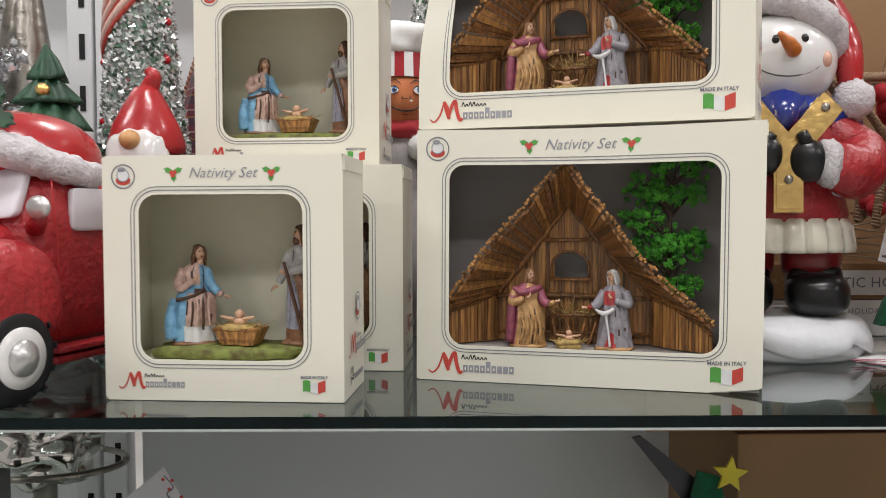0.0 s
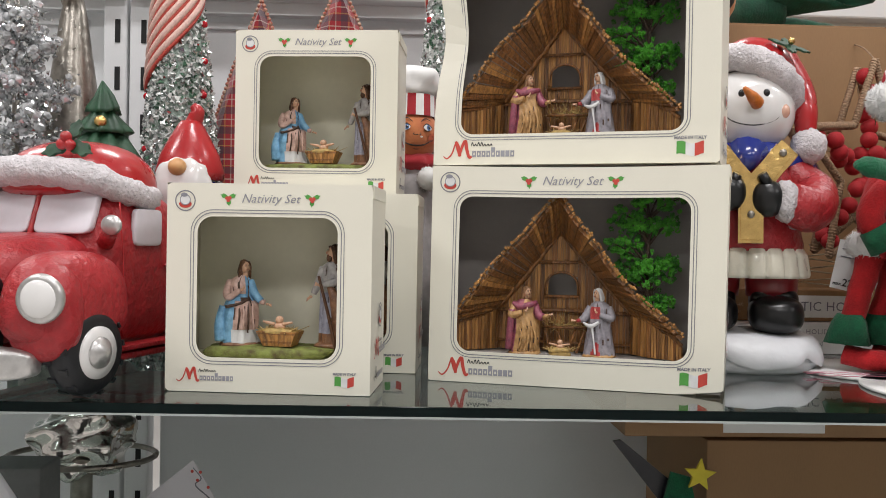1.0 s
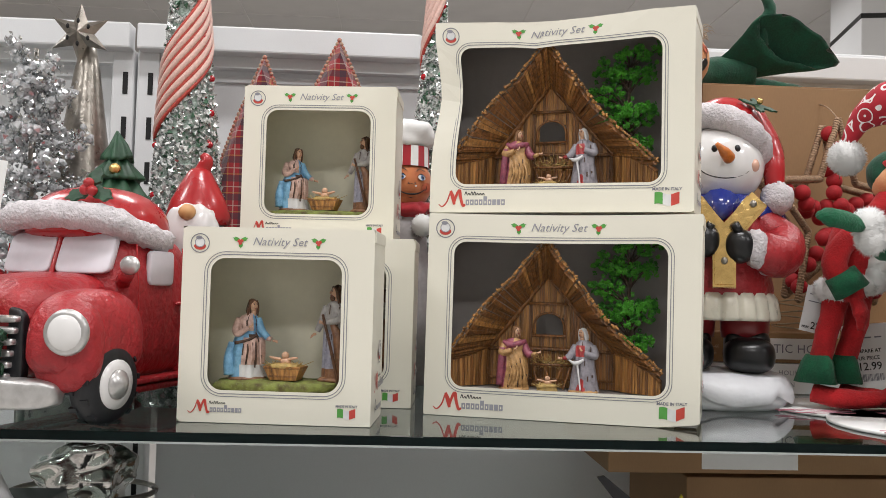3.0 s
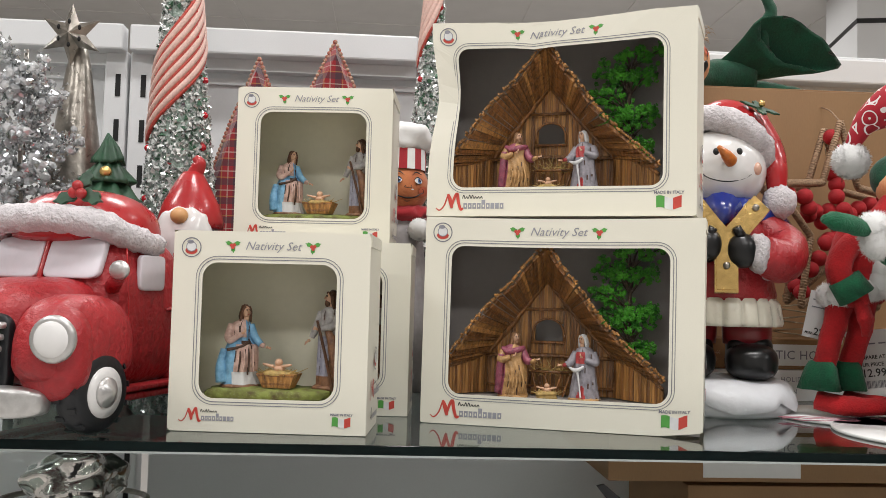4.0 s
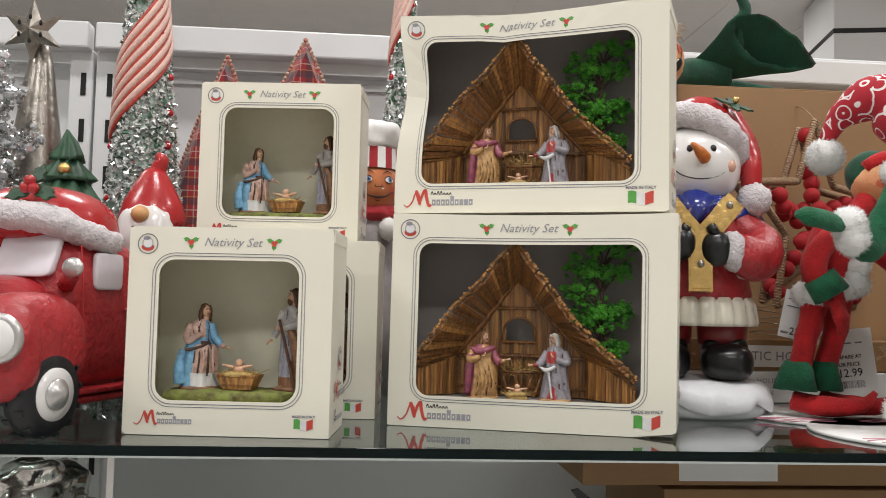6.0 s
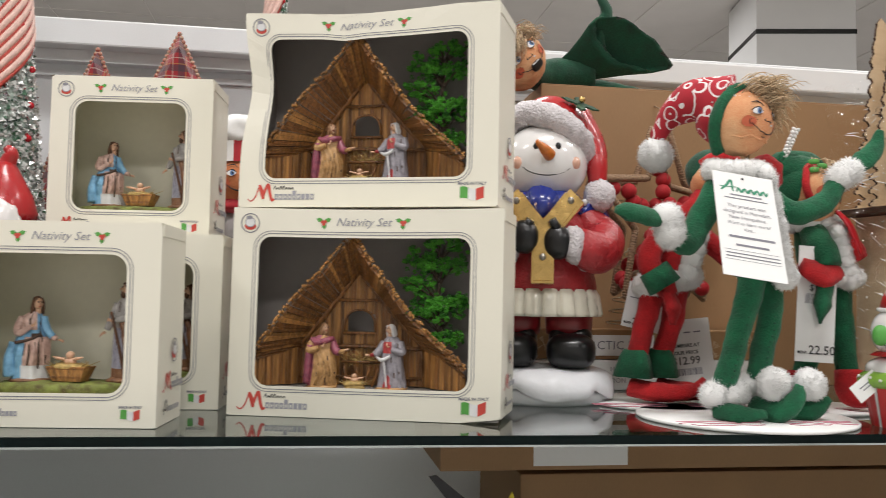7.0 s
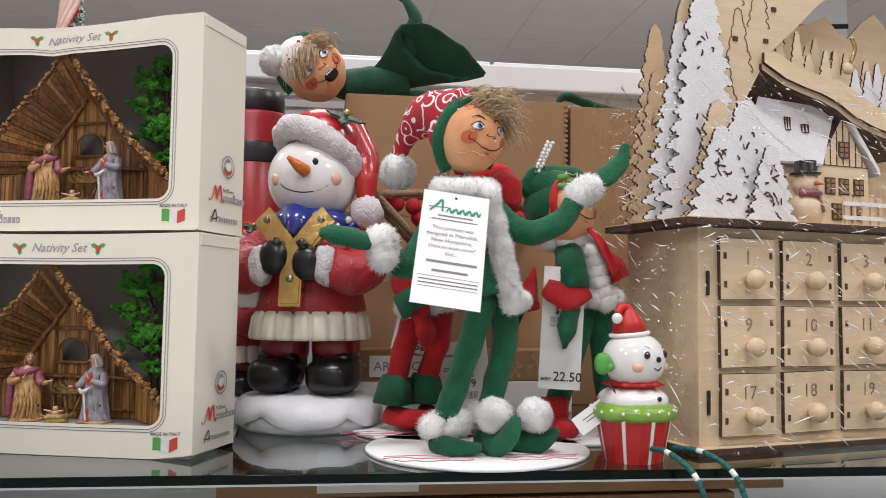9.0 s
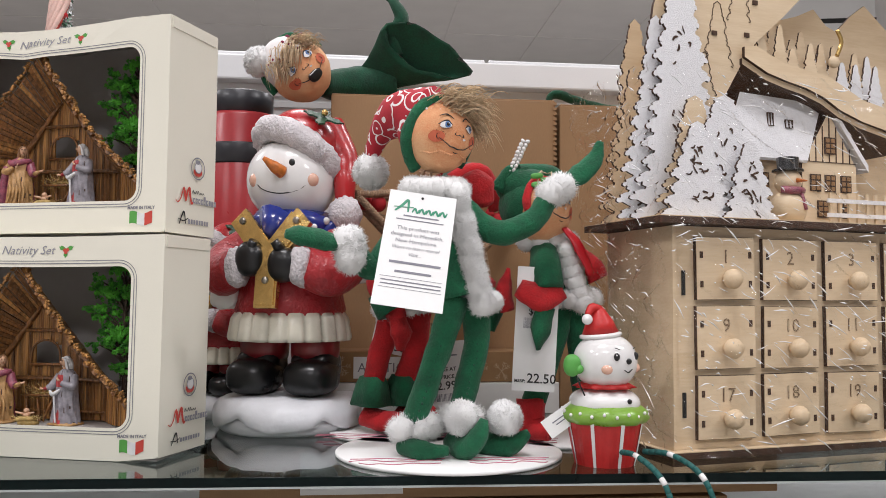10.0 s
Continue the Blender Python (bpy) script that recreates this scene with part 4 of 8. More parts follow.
for M in (POSE_B2, POSE_B3):
    stable(M, "brown painted wooden stable with steep plank roof")
    model_tree(M @ pose(0.192, 0.050, 0.0262), "bright green model tree beside the toy stable")
    bearded_figurine(M @ pose(0.0835, 0.026, 0.0245, 0, 0, 14), 0.062)
    veiled_figurine(M @ pose(0.1505, 0.026, 0.0245, 0, 0, -12), 0.062)
    crib(M @ pose(0.1165, 0.020, 0.0245), 0.0125, "tiny straw manger with a baby figure", True)
for M in (POSE_B1, POSE_B4, POSE_B5):
    g = Mold()
    g.sbox((0.079, 0.041, 0.0262 + 0.003), (0.058, 0.024, 0.0060), MOSS, e=0.6, wob=0.16, wfreq=90, seg=56, rings=12)
    g.make("moss_base", None, "mossy green painted oval figurine base", "base", M, group="moss bases")
    seated_figurine(M @ pose(0.0500, 0.040, 0.0335, 0, 0, 14), 0.0735)
    standing_figurine(M @ pose(0.1290, 0.041, 0.0335, 0, 0, -14), 0.0875)
    crib(M @ pose(0.0875, 0.030, 0.0335, 0, 0, -10), 0.0178, "small wooden trough manger with a baby figure", False)

# ---- left of the boxes ----
CERAMIC_RED = mat("red_glazed_ceramic", (0.42, 0.024, 0.030), 0.36, bump=0.0022, bscale=170, var=0.16, vscale=40)
GLOSS_RED = mat("smooth_red_glaze", (0.46, 0.018, 0.022), 0.28, var=0.14, vscale=25, coat=0.25, bump=0.0006, bscale=60)
SNOW = mat("glittered_snow", (0.70, 0.66, 0.68), 0.6, bump=0.003, bscale=330, var=0.12, vscale=120)
PANE = mat("pale_painted_window", (0.72, 0.70, 0.75), 0.35, var=0.04, vscale=30)
SILVER = mat("silver_paint", (0.66, 0.65, 0.64), 0.34, metal=0.7, bump=0.0003, bscale=200, var=0.15, vscale=40)
TYRE = mat("black_painted_tyre", (0.012, 0.013, 0.016), 0.42, bump=0.0004, bscale=150, var=0.2)
WHITE_GLAZE = mat("white_glaze", (0.80, 0.79, 0.78), 0.2, var=0.03, vscale=15, coat=0.5)
PINE = mat("painted_pine_green", (0.022, 0.085, 0.040), 0.5, bump=0.0012, bscale=90, var=0.3, vscale=40)
GOLD = mat("gold_leaf_paint", (0.80, 0.54, 0.20), 0.26, metal=0.95, bump=0.0006, bscale=140, var=0.18, vscale=40)
NOSE_SKIN = mat("tan_painted_nose", (0.66, 0.36, 0.15), 0.4, var=0.08)
BLUE_GLAZE = mat("blue_glaze", (0.015, 0.03, 0.22), 0.25, var=0.15, coat=0.4)


def truck():
    root = empty("ceramic_truck", pose(-0.3655, 0.013, SHELF, 0, 0, -19), "red glazed ceramic pickup with snowy Santa-hat roof", "truck")
    # body: cab, hood, bed
    g = Mold()
    g.sbox((0, 0.140, 0.098), (0.073, 0.066, 0.072), CERAMIC_RED, e=0.42, shape=lambda p: (p.x * (1 - 0.10 * max(0, p.z / 0.072)), p.y + (0.010 * max(0, p.z / 0.072) if p.y < 0 else 0), p.z))
    g.make("cab", root)
    g = Mold()
    g.sbox((0, 0.050, 0.084), (0.060, 0.062, 0.042), CERAMIC_RED, e=0.55, shape=lambda p: (p.x * (0.86 + 0.14 * (p.y / 0.058 + 1) / 2), p.y, p.z + 0.006 * p.y / 0.058))
    g.make("hood", root)
    Mold().sbox((0, 0.245, 0.060), (0.072, 0.072, 0.036), CERAMIC_RED, e=0.3).make("bed", root)
    for s in (-1, 1):
        g = Mold()
        g.sbox((s * 0.071, 0.036, 0.064), (0.030, 0.056, 0.050), CERAMIC_RED, e=0.75, shape=lambda p: (p.x, p.y, p.z if p.z > 0 else p.z * 0.5))
        g.sbox((s * 0.076, 0.006, 0.068), (0.030, 0.018, 0.038), CERAMIC_RED, e=0.8)
        g.make("fender", root)
        g = Mold()
        g.sbox((s * 0.064, 0.262, 0.05), (0.020, 0.046, 0.040), CERAMIC_RED, e=0.8)
        g.make("rear_fender", root)
        g = Mold()
        g.box((s * 0.070, 0.150, 0.030), (0.018, 0.112, 0.005), CERAMIC_RED, bevel=0.0015)
        g.box((s * 0.068, 0.150, 0.0225), (0.018, 0.118, 0.006), CERAMIC_RED, bevel=0.002)
        g.make("running_board", root)
        # headlight with rim
        g = Mold()
        g.lathe([(0.0150, 0), (0.0165, 0.004), (0.0155, 0.0075), (0.0135, 0.0080)], SILVER, seg=28)
        rim = g.make("headlight", root, "pale headlight in silver rim", M=pose(s * 0.092, -0.0125, 0.080, 90, 0, 10 * s) @ Matrix.Diagonal((1.12, 1.12, 1, 1)))
        Mold().ball((0, 0, 0.0065), (0.0132, 0.0132, 0.0045), WHITE_GLAZE, seg=24).make("lens", rim)
        # mirror
        g = Mold()
        g.tube([(s * 0.066, 0.086, 0.120), (s * 0.080, 0.076, 0.132)], [0.007, 0.0065], CERAMIC_RED, seg=10)
        g.ball((s * 0.0835, 0.071, 0.135), (0.010, 0.0045, 0.0085), SILVER, pose(0, 0, 0), seg=18)
        g.make("mirror", root, "silver wing mirror")
        # door seam and side window
        g = Mold()
        g.sbox((s * 0.0705, 0.136, 0.134), (0.0030, 0.0195, 0.0165), PANE, e=0.28, seg=24, rings=12)
        g.make("side_window", root, "pale painted side window")
        for y in (0.098, 0.172):
            Mold().tube([(s * 0.0745, y, 0.04), (s * 0.0752, y, 0.10), (s * 0.0705, y, 0.155)], 0.0007, GLOSS_RED, seg=5).make("door_seam", root)
        Mold().ball((s * 0.076, 0.162, 0.10), (0.003, 0.007, 0.0022), CERAMIC_RED, seg=12).make("door_handle", root)
        # windscreen halves
        g = Mold()
        g.sbox((s * 0.0300, 0.0810, 0.1455), (0.0275, 0.0045, 0.0185), PANE, e=0.3, seg=24, rings=12, shape=lambda p: (p.x, p.y + 0.35 * p.z + 0.25 * abs(p.x + s * 0.03) ** 1.0 * 0.3, p.z))
        g.make("windscreen_pane", root, "pale painted windscreen half")
    Mold().tube([(0, 0.071, 0.120), (0, 0.078, 0.142), (0, 0.086, 0.166)], 0.0026, GLOSS_RED, seg=8).make("windscreen_post", root)
    # grille bars, bumper, wreath
    for k in range(6):
        g = Mold()
        g.sbox((0, -0.0085, 0.0885 - 0.0092 * k), (0.042 - 0.0015 * k, 0.0065, 0.0032), SILVER, e=0.35, seg=24, rings=10)
        g.make("grille_bar", root, "silver grille bar")
    Mold().sbox((0, -0.003, 0.066), (0.044, 0.006, 0.033), TYRE, e=0.3).make("grille", root, "black painted grille recess")
    Mold().sbox((0, -0.016, 0.0300), (0.079, 0.011, 0.0125), SILVER, e=0.42, seg=44, shape=lambda p: (p.x, p.y + 1.9 * p.x * p.x, p.z)).make("bumper", root, "silver front bumper")
    g = Mold()
    rng = random.Random(3)
    for k in range(90):
        a = rng.random() * 6.28
        r = 0.021 + rng.gauss(0, 0.0035)
        p = Vector((0.010 + r * math.cos(a), -0.018 + rng.gauss(0, 0.003), 0.062 + r * math.sin(a)))
        q = p + Vector((rng.gauss(0, 0.006), -0.004, rng.gauss(0, 0.006)))
        g.tube([p, q], [0.0030, 0.0008], PINE, seg=5)
    g.make("wreath", root, "painted green wreath on the grille")
    g = Mold()
    g.sbox((0.016, -0.022, 0.104), (0.012, 0.005, 0.010), GOLD, e=0.6)
    g.tube([(0.014, -0.022, 0.096), (0.006, -0.026, 0.078)], [0.004, 0.005], GOLD)
    g.make("bow", root, "gold painted bow")
    # roof as a hat with snow brim
    g = Mold()
    g.sbox((0, 0.136, 0.168), (0.064, 0.062, 0.044), GLOSS_RED, e=0.85, shape=lambda p: (p.x, p.y, p.z if p.z > 0 else p.z * 0.3))
    g.make("roof", root, "smooth glossy red hat-shaped roof")
    g = Mold()
    P = [(-0.068, 0.175, 0.166), (-0.069, 0.115, 0.172), (-0.052, 0.082, 0.178), (0, 0.073, 0.181), (0.050, 0.082, 0.176), (0.064, 0.110, 0.166), (0.066, 0.150, 0.160)]
    g.tube(P, [0.011, 0.012, 0.013, 0.013, 0.013, 0.012, 0.011], SNOW, seg=14, n=10)
    for i, v in enumerate(g.v):
        v += 0.0030 * noise.noise_vector(v * 160)
    g.make("snow_brim", root, "rough glittered white snow brim")
    g = Mold()
    for a, k in ((200, 1.0), (340, 1.0), (80, 0.7)):
        pts = []
        for t in range(16):
            th = 2 * math.pi * t / 16
            r = 1 + 0.2 * math.cos(6 * th)
            pts.append((0.012 * k * math.cos(th) * r + 0.013, 0.006 * math.sin(th) * r))
        g.prism(pts, 0.003, PINE, pose(0.034, 0.078, 0.204, -20, 0, 0) @ Matrix.Rotation(radians(-a), 4, "Y"))
    for x, z in ((0.030, 0.203), (0.038, 0.202), (0.034, 0.209)):
        g.ball((x, 0.075, z), 0.005, GLOSS_RED, seg=12, rings=8)
    g.make("holly", root, "painted holly leaves with red berries")
    # wheels
    for x, y in ((0.090, 0.034), (-0.090, 0.034), (0.080, 0.262), (-0.080, 0.262)):
        w = Mold()
        w.lathe([(0.024, -0.011), (0.0295, -0.011), (0.0335, -0.006), (0.0335, 0.006), (0.0295, 0.011), (0.021, 0.0115)], TYRE, seg=40)
        for k in range(26):
            a = 2 * math.pi * k / 26
            w.box((0, 0, 0), (0.0020, 0.0045, 0.0075), TYRE, pose(0.0332 * math.cos(a), 0.0332 * math.sin(a), 0.0065 if k % 2 else -0.0065, 0, 0, math.degrees(a)))
        wheel = w.make("wheel", root, "black tyre with white and silver hub", M=pose(x, y, 0.0355, 0, 90 if x > 0 else -90, 0))
        Mold().lathe([(0.0205, 0.0100), (0.0205, 0.0130), (0.0120, 0.0132)], WHITE_GLAZE, seg=32).make("rim", wheel, "white painted rim")
        h = Mold().lathe([(0.0125, 0.0125), (0.0120, 0.0155), (0.0070, 0.0180), (0.0040, 0.0205), (0.001, 0.021)], SILVER, seg=24)
        h.make("hub_cap", wheel, "silver hub cap")
    # tree in the bed
    g = Mold()
    g.tube([(0, 0, 0.0), (0, 0, 0.05)], 0.006, BROWN_ROBE)
    rng = random.Random(8)
    for tier, (z, r, hh) in enumerate(((0.040, 0.043, 0.040), (0.066, 0.035, 0.038), (0.090, 0.026, 0.034), (0.112, 0.016, 0.034))):
        g.lathe([(r, z), (r * 0.95, z + 0.004), (r * 0.55, z + hh * 0.55), (0.001, z + hh)], PINE, seg=40, ripple=lambda a, q: 0.30 * abs(math.sin(4.5 * a + 1.3 * tier)) ** 1.5 - 0.12)
    g.v = [v + 0.0035 * noise.noise_vector(v * 75) for v in g.v]
    g.make("small_tree", root, "painted dark green tree standing in the bed", M=pose(-0.060, 0.240, 0.144))
    for x, y, z in ((0.032, -0.026, 0.055), (-0.036, -0.022, 0.046), (0.012, -0.020, 0.10)):
        Mold().ball((x - 0.060, y + 0.240, z + 0.144), 0.0065, GOLD, seg=14, rings=10).make("bauble", root, "gold painted bauble")
    # gnome riding in the bed
    g = Mold()
    g.lathe([(0.034, 0), (0.037, 0.03), (0.030, 0.07)], BLUE_GLAZE, seg=24)
    g.sbox((0, -0.022, 0.062), (0.030, 0.016, 0.034), WHITE_GLAZE, e=0.9, wob=0.1, wfreq=90)
    g.lathe([(0.034, 0.072), (0.035, 0.080), (0.030, 0.098), (0.021, 0.116), (0.013, 0.130), (0.010, 0.134)], GLOSS_RED, seg=28, ripple=lambda a, z: 0.04 * math.sin(3 * a + 30 * z))
    g.tube([(0, 0, 0.126), (0.004, 0, 0.136), (0.008, -0.003, 0.144), (0.003, -0.004, 0.150)], [0.010, 0.0085, 0.007, 0.004], GLOSS_RED)
    g.ball((0, -0.036, 0.083), (0.0095, 0.0085, 0.0088), NOSE_SKIN)
    g.make("gnome", root, "small gnome in glossy red hat", M=pose(0.032, 0.262, 0.114, 0, 0, 12))


truck()

# ---- glitter cone trees ----
FLAKE_W = mat("white_glitter", (0.78, 0.80, 0.78), 0.25, metal=0.3, var=0.1, vscale=400)
FLAKE_G = mat("green_glitter", (0.07, 0.17, 0.10), 0.3, metal=0.3, var=0.2, vscale=400)
FLAKE_S = mat("silver_glitter", (0.62, 0.64, 0.64), 0.15, metal=0.9, var=0.1, vscale=400)
CORD_RED = mat("red_glitter_cord", (0.52, 0.06, 0.04), 0.45, bump=0.0008, bscale=500, var=0.2, vscale=300)
CORD_PINK = mat("pale_pink_cord", (0.78, 0.52, 0.45), 0.5, bump=0.0008, bscale=500, var=0.1, vscale=300)
JEWEL = mat("red_jewel", (0.5, 0.01, 0.02), 0.1, var=0.1, coat=0.5)


CORE_M = mat("grey_green_tinsel", (0.34, 0.40, 0.36), 0.4, metal=0.2, bump=0.002, bscale=300, vscale=260, col2=(0.10, 0.16, 0.12))


def cone_tree(M, r0, h, z_band, seed, label):
    root = empty("cone_tree", M, label, "cone tree", "cone trees")
    rad = lambda z: r0 * (1 - z / h) + 0.002
    Mold().lathe([(rad(h * k / 12), h * k / 12) for k in range(13)], CORE_M, seg=28).make("cone", root)
    rng = random.Random(seed)
    pts = {0: [], 1: [], 2: []}
    for _ in range(9500):
        z = h * (1 - math.sqrt(rng.random()))
        a = rng.random() * 6.283
        r = rad(z) + rng.uniform(0, 0.0025)
        pts[rng.choice((0, 0, 0, 0, 0, 1, 2, 2, 2))].append((r * math.cos(a), r * math.sin(a), z))
    g = Mold()
    for k, m in enumerate((FLAKE_W, FLAKE_G, FLAKE_S)):
        g.chips(pts[k], 0.0034, m, seed + k, 0.8)
    tagged(g.make("glitter", root, "white, green and silver glitter flakes"), kind="stuff")
    for k in range(13):
        g = Mold()
        P = []
        for i in range(26):
            a = radians(-215 + 250 * i / 25)
            z = z_band + 0.0082 * k + 0.160 * (i / 25) ** 1.25
            r = rad(z) + 0.0035
            P.append((r * math.cos(a), r * math.sin(a), z))
        g.tube(P, 0.0024 if k % 2 == 0 else 0.0042, CORD_RED if k % 2 == 0 else CORD_PINK, seg=8, n=2)
        g.make("cord", root, "candy-striped cord wound round the cone" if k == 0 else "")
    for k in range(16):
        z, a = rng.uniform(0.1, h * 0.9), rng.uniform(-3.1, 0)
        r = rad(z) + 0.002
        Mold().ball((r * math.cos(a), r * math.sin(a), z), 0.0045, JEWEL, seg=10, rings=7).make("jewel", root)
    return root


cone_tree(pose(-0.296, 0.40, SHELF, 0, -1.2, 0), 0.060, 0.70, 0.285, 1, "green and white glitter cone tree with candy stripes")
cone_tree(pose(0.012, 0.44, SHELF, 0, 1.0, 0), 0.044, 0.62, 0.42, 7, "slim glitter cone tree with candy stripes")

# ---- silver tree with star, crystal branches ----
CRYSTAL = mat("clear_acrylic_ice", (0.80, 0.82, 0.84), 0.08, metal=0.55, var=0.15, vscale=200)
PEWTER = mat("pierced_pewter", (0.36, 0.33, 0.29), 0.30, metal=0.9, bump=0.0006, bscale=120, var=0.25, vscale=50)
CHROME = mat("mirrored_silver", (0.72, 0.70, 0.67), 0.12, metal=1.0, bump=0.002, bscale=45, var=0.1)


def star_tree():
    root = empty("silver_tree", pose(-0.443, 0.43, SHELF), "tall pierced silver cone tree topped by a star", "tree ornament")
    Mold().lathe([(0.062, 0.0), (0.055, 0.12), (0.034, 0.27), (0.016, 0.40), (0.008, 0.44)], PEWTER, seg=24).make("cone", root)
    g = Mold()
    rng = random.Random(2)
    for _ in range(60):
        z = rng.uniform(0.1, 0.40)
        r = 0.062 * (1 - z / 0.46) + 0.003
        a = rng.uniform(-3.3, 0.2)
        g.ball((r * math.cos(a), r * math.sin(a), z), (0.004, 0.004, 0.006), DARK_SLOT, seg=8, rings=5)
    g.make("piercings", root, "dark pierced holes")
    g = Mold()
    front = (0, -0.012, 0)
    out = []
    for k in range(12):
        a = radians(90 + 30 * k)
        r = 0.041 if k % 2 == 0 else 0.018
        out.append((r * math.cos(a), 0, r * math.sin(a)))
    verts = out + [front, (0, 0.012, 0)]
    faces = [(k, (k + 1) % 12, 12) for k in range(12)] + [((k + 1) % 12, k, 13) for k in range(12)]
    g.add(verts, faces, PEWTER)
    for k in range(6):
        a = radians(90 + 60 * k)
        g.ball((0.015 * math.cos(a), -0.0095, 0.015 * math.sin(a)), (0.0022, 0.002, 0.0035), DARK_SLOT, pose(0, 0, 0), seg=8, rings=5)
    g.make("star", root, "pierced pewter six-pointed star", M=pose(-0.004, -0.02, 0.442))


star_tree()


def ice_tree():
    root = empty("ice_branch_tree", pose(-0.470, 0.335, SHELF), "silver glitter tree hung with clear acrylic ice", "tree ornament")
    rng = random.Random(6)
    g, pts, small = Mold(), [], []
    g.tube([(0, 0, 0), (0, 0, 0.40)], [0.006, 0.003], PEWTER)
    for k in range(34):
        z = 0.09 + 0.28 * k / 33
        a = k * 2.4
        r = 0.115 * (1 - (z - 0.09) / 0.36)
        P = [(0, 0, z), (0.5 * r * math.cos(a), 0.5 * r * math.sin(a), z + 0.012), (r * math.cos(a), r * math.sin(a), z + 0.018 + 0.012 * math.sin(k))]
        g.tube(P, [0.003, 0.0022, 0.0015], FLAKE_S, seg=6)
        for p in smooth_path(P, 5)[2:]:
            for _ in range(7):
                pts.append(p + Vector((rng.gauss(0, 0.006), rng.gauss(0, 0.006), rng.gauss(0, 0.006))))
            for _ in range(12):
                small.append(p + Vector((rng.gauss(0, 0.007), rng.gauss(0, 0.007), rng.gauss(0, 0.007))))
    g.make("branches", root, "silver glittered wire branches")
    g = Mold()
    for p in pts[::2]:
        b = bmesh.new()
        bmesh.ops.create_icosphere(b, subdivisions=1, radius=rng.uniform(0.0035, 0.0065))
        g.bm(b, CRYSTAL, Matrix.Translation(p) @ Euler((rng.random() * 6, rng.random() * 6, 0)).to_matrix().to_4x4() @ Matrix.Diagonal((1, 0.7, 1.2, 1)))
    tagged(g.make("ice_bead", root, "faceted clear acrylic beads"), kind="stuff")
    tagged(Mold().chips(small, 0.003, FLAKE_S, 3).make("glitter", root, "loose silver glitter"), kind="stuff")


ice_tree()


# ---- plaid fabric trees ----
def plaid_material():
    m = mat("red_plaid_flannel", (0.34, 0.015, 0.022), 0.85, bump=0.0003, bscale=900, var=0.1, vscale=200, sheen=0.3)
    N, L = m.node_tree.nodes, m.node_tree.links
    p = N["Principled BSDF"]
    base = p.inputs["Base Color"].links[0].from_socket
    tc, sep = N.new("ShaderNodeTexCoord"), N.new("ShaderNodeSeparateXYZ")
    L.new(tc.outputs["Object"], sep.inputs[0])
    col = base
    for axis in ("X", "Z"):
        for width, off, c, amount in ((0.34, 0.0, (0.02, 0.03, 0.045), 0.6), (0.06, 0.30, (0.55, 0.50, 0.42), 0.45), (0.05, 0.62, (0.45, 0.32, 0.08), 0.4)):
            sc, fr, lt, mul, mix = N.new("ShaderNodeMath"), N.new("ShaderNodeMath"), N.new("ShaderNodeMath"), N.new("ShaderNodeMath"), N.new("ShaderNodeMix")
            sc.operation, sc.inputs[1].default_value, sc.inputs[2].default_value = "MULTIPLY_ADD", 38.0, off
            fr.operation, lt.operation, lt.inputs[1].default_value = "FRACT", "LESS_THAN", width
            mul.operation, mul.inputs[1].default_value = "MULTIPLY", amount
            mix.data_type = "RGBA"
            mix.inputs["B"].default_value = (*c, 1)
            L.new(sep.outputs[axis], sc.inputs[0])
            L.new(sc.outputs[0], fr.inputs[0])
            L.new(fr.outputs[0], lt.inputs[0])
            L.new(lt.outputs[0], mul.inputs[0])
            L.new(mul.outputs[0], mix.inputs["Factor"])
            L.new(col, mix.inputs["A"])
            col = mix.outputs["Result"]
    L.new(col, p.inputs["Base Color"])
    return m


PLAID = plaid_material()
TRIM = mat("twisted_red_gold_cord", (0.40, 0.10, 0.07), 0.7, bump=0.001, bscale=260, vscale=260, col2=(0.5, 0.42, 0.30))


def plaid_tree(M, h, w, label):
    root = empty("plaid_tree", M, label, "fabric tree", "plaid fabric trees")
    out = [(-w, 0.0), (-w * 1.05, 0.10), (-w * 0.70, h * 0.52), (-w * 0.85, h * 0.55), (-w * 0.42, h * 0.80), (0, h), (w * 0.42, h * 0.80), (w * 0.85, h * 0.55), (w * 0.70, h * 0.52), (w * 1.05, 0.10), (w, 0.0)]
    n = len(out)
    verts = [(x, 0.0, z) for x, z in out] + [(x * 0.8, -0.022, z * 0.93 + 0.01) for x, z in out] + [(x * 0.8, 0.022, z * 0.93 + 0.01) for x, z in out]
    faces = [tuple(range(n, 2 * n)), tuple(range(2 * n, 3 * n))[::-1]]
    for i in range(n):
        k = (i + 1) % n
        faces += [(i, k, k + n, i + n), (k, i, i + 2 * n, k + 2 * n)]
    Mold().add(verts, faces, PLAID).make("stuffed_body", root)
    P = [Vector((x, 0, z)) for x, z in out[1:-1]]
    g = Mold()
    for a, b in zip(P[:-1], P[1:]):
        m = max(2, int((b - a).length / 0.006))
        for k in range(m):
            q = a.lerp(b, k / m)
            g.ball(q, (0.0036, 0.0038, 0.0036), TRIM, seg=7, rings=5)
    g.make("cord_trim", root, "twisted cord sewn along the edge")


plaid_tree(pose(-0.222, 0.50, SHELF), 0.445, 0.085, "red plaid flannel stuffed tree with cord trim")
plaid_tree(pose(-0.118, 0.52, SHELF, 0, 0, 8), 0.480, 0.105, "taller plaid flannel stuffed tree with cord trim")
plaid_tree(pose(-0.330, 0.52, SHELF, 0, 0, -6), 0.325, 0.095, "short plaid flannel stuffed tree with cord trim")

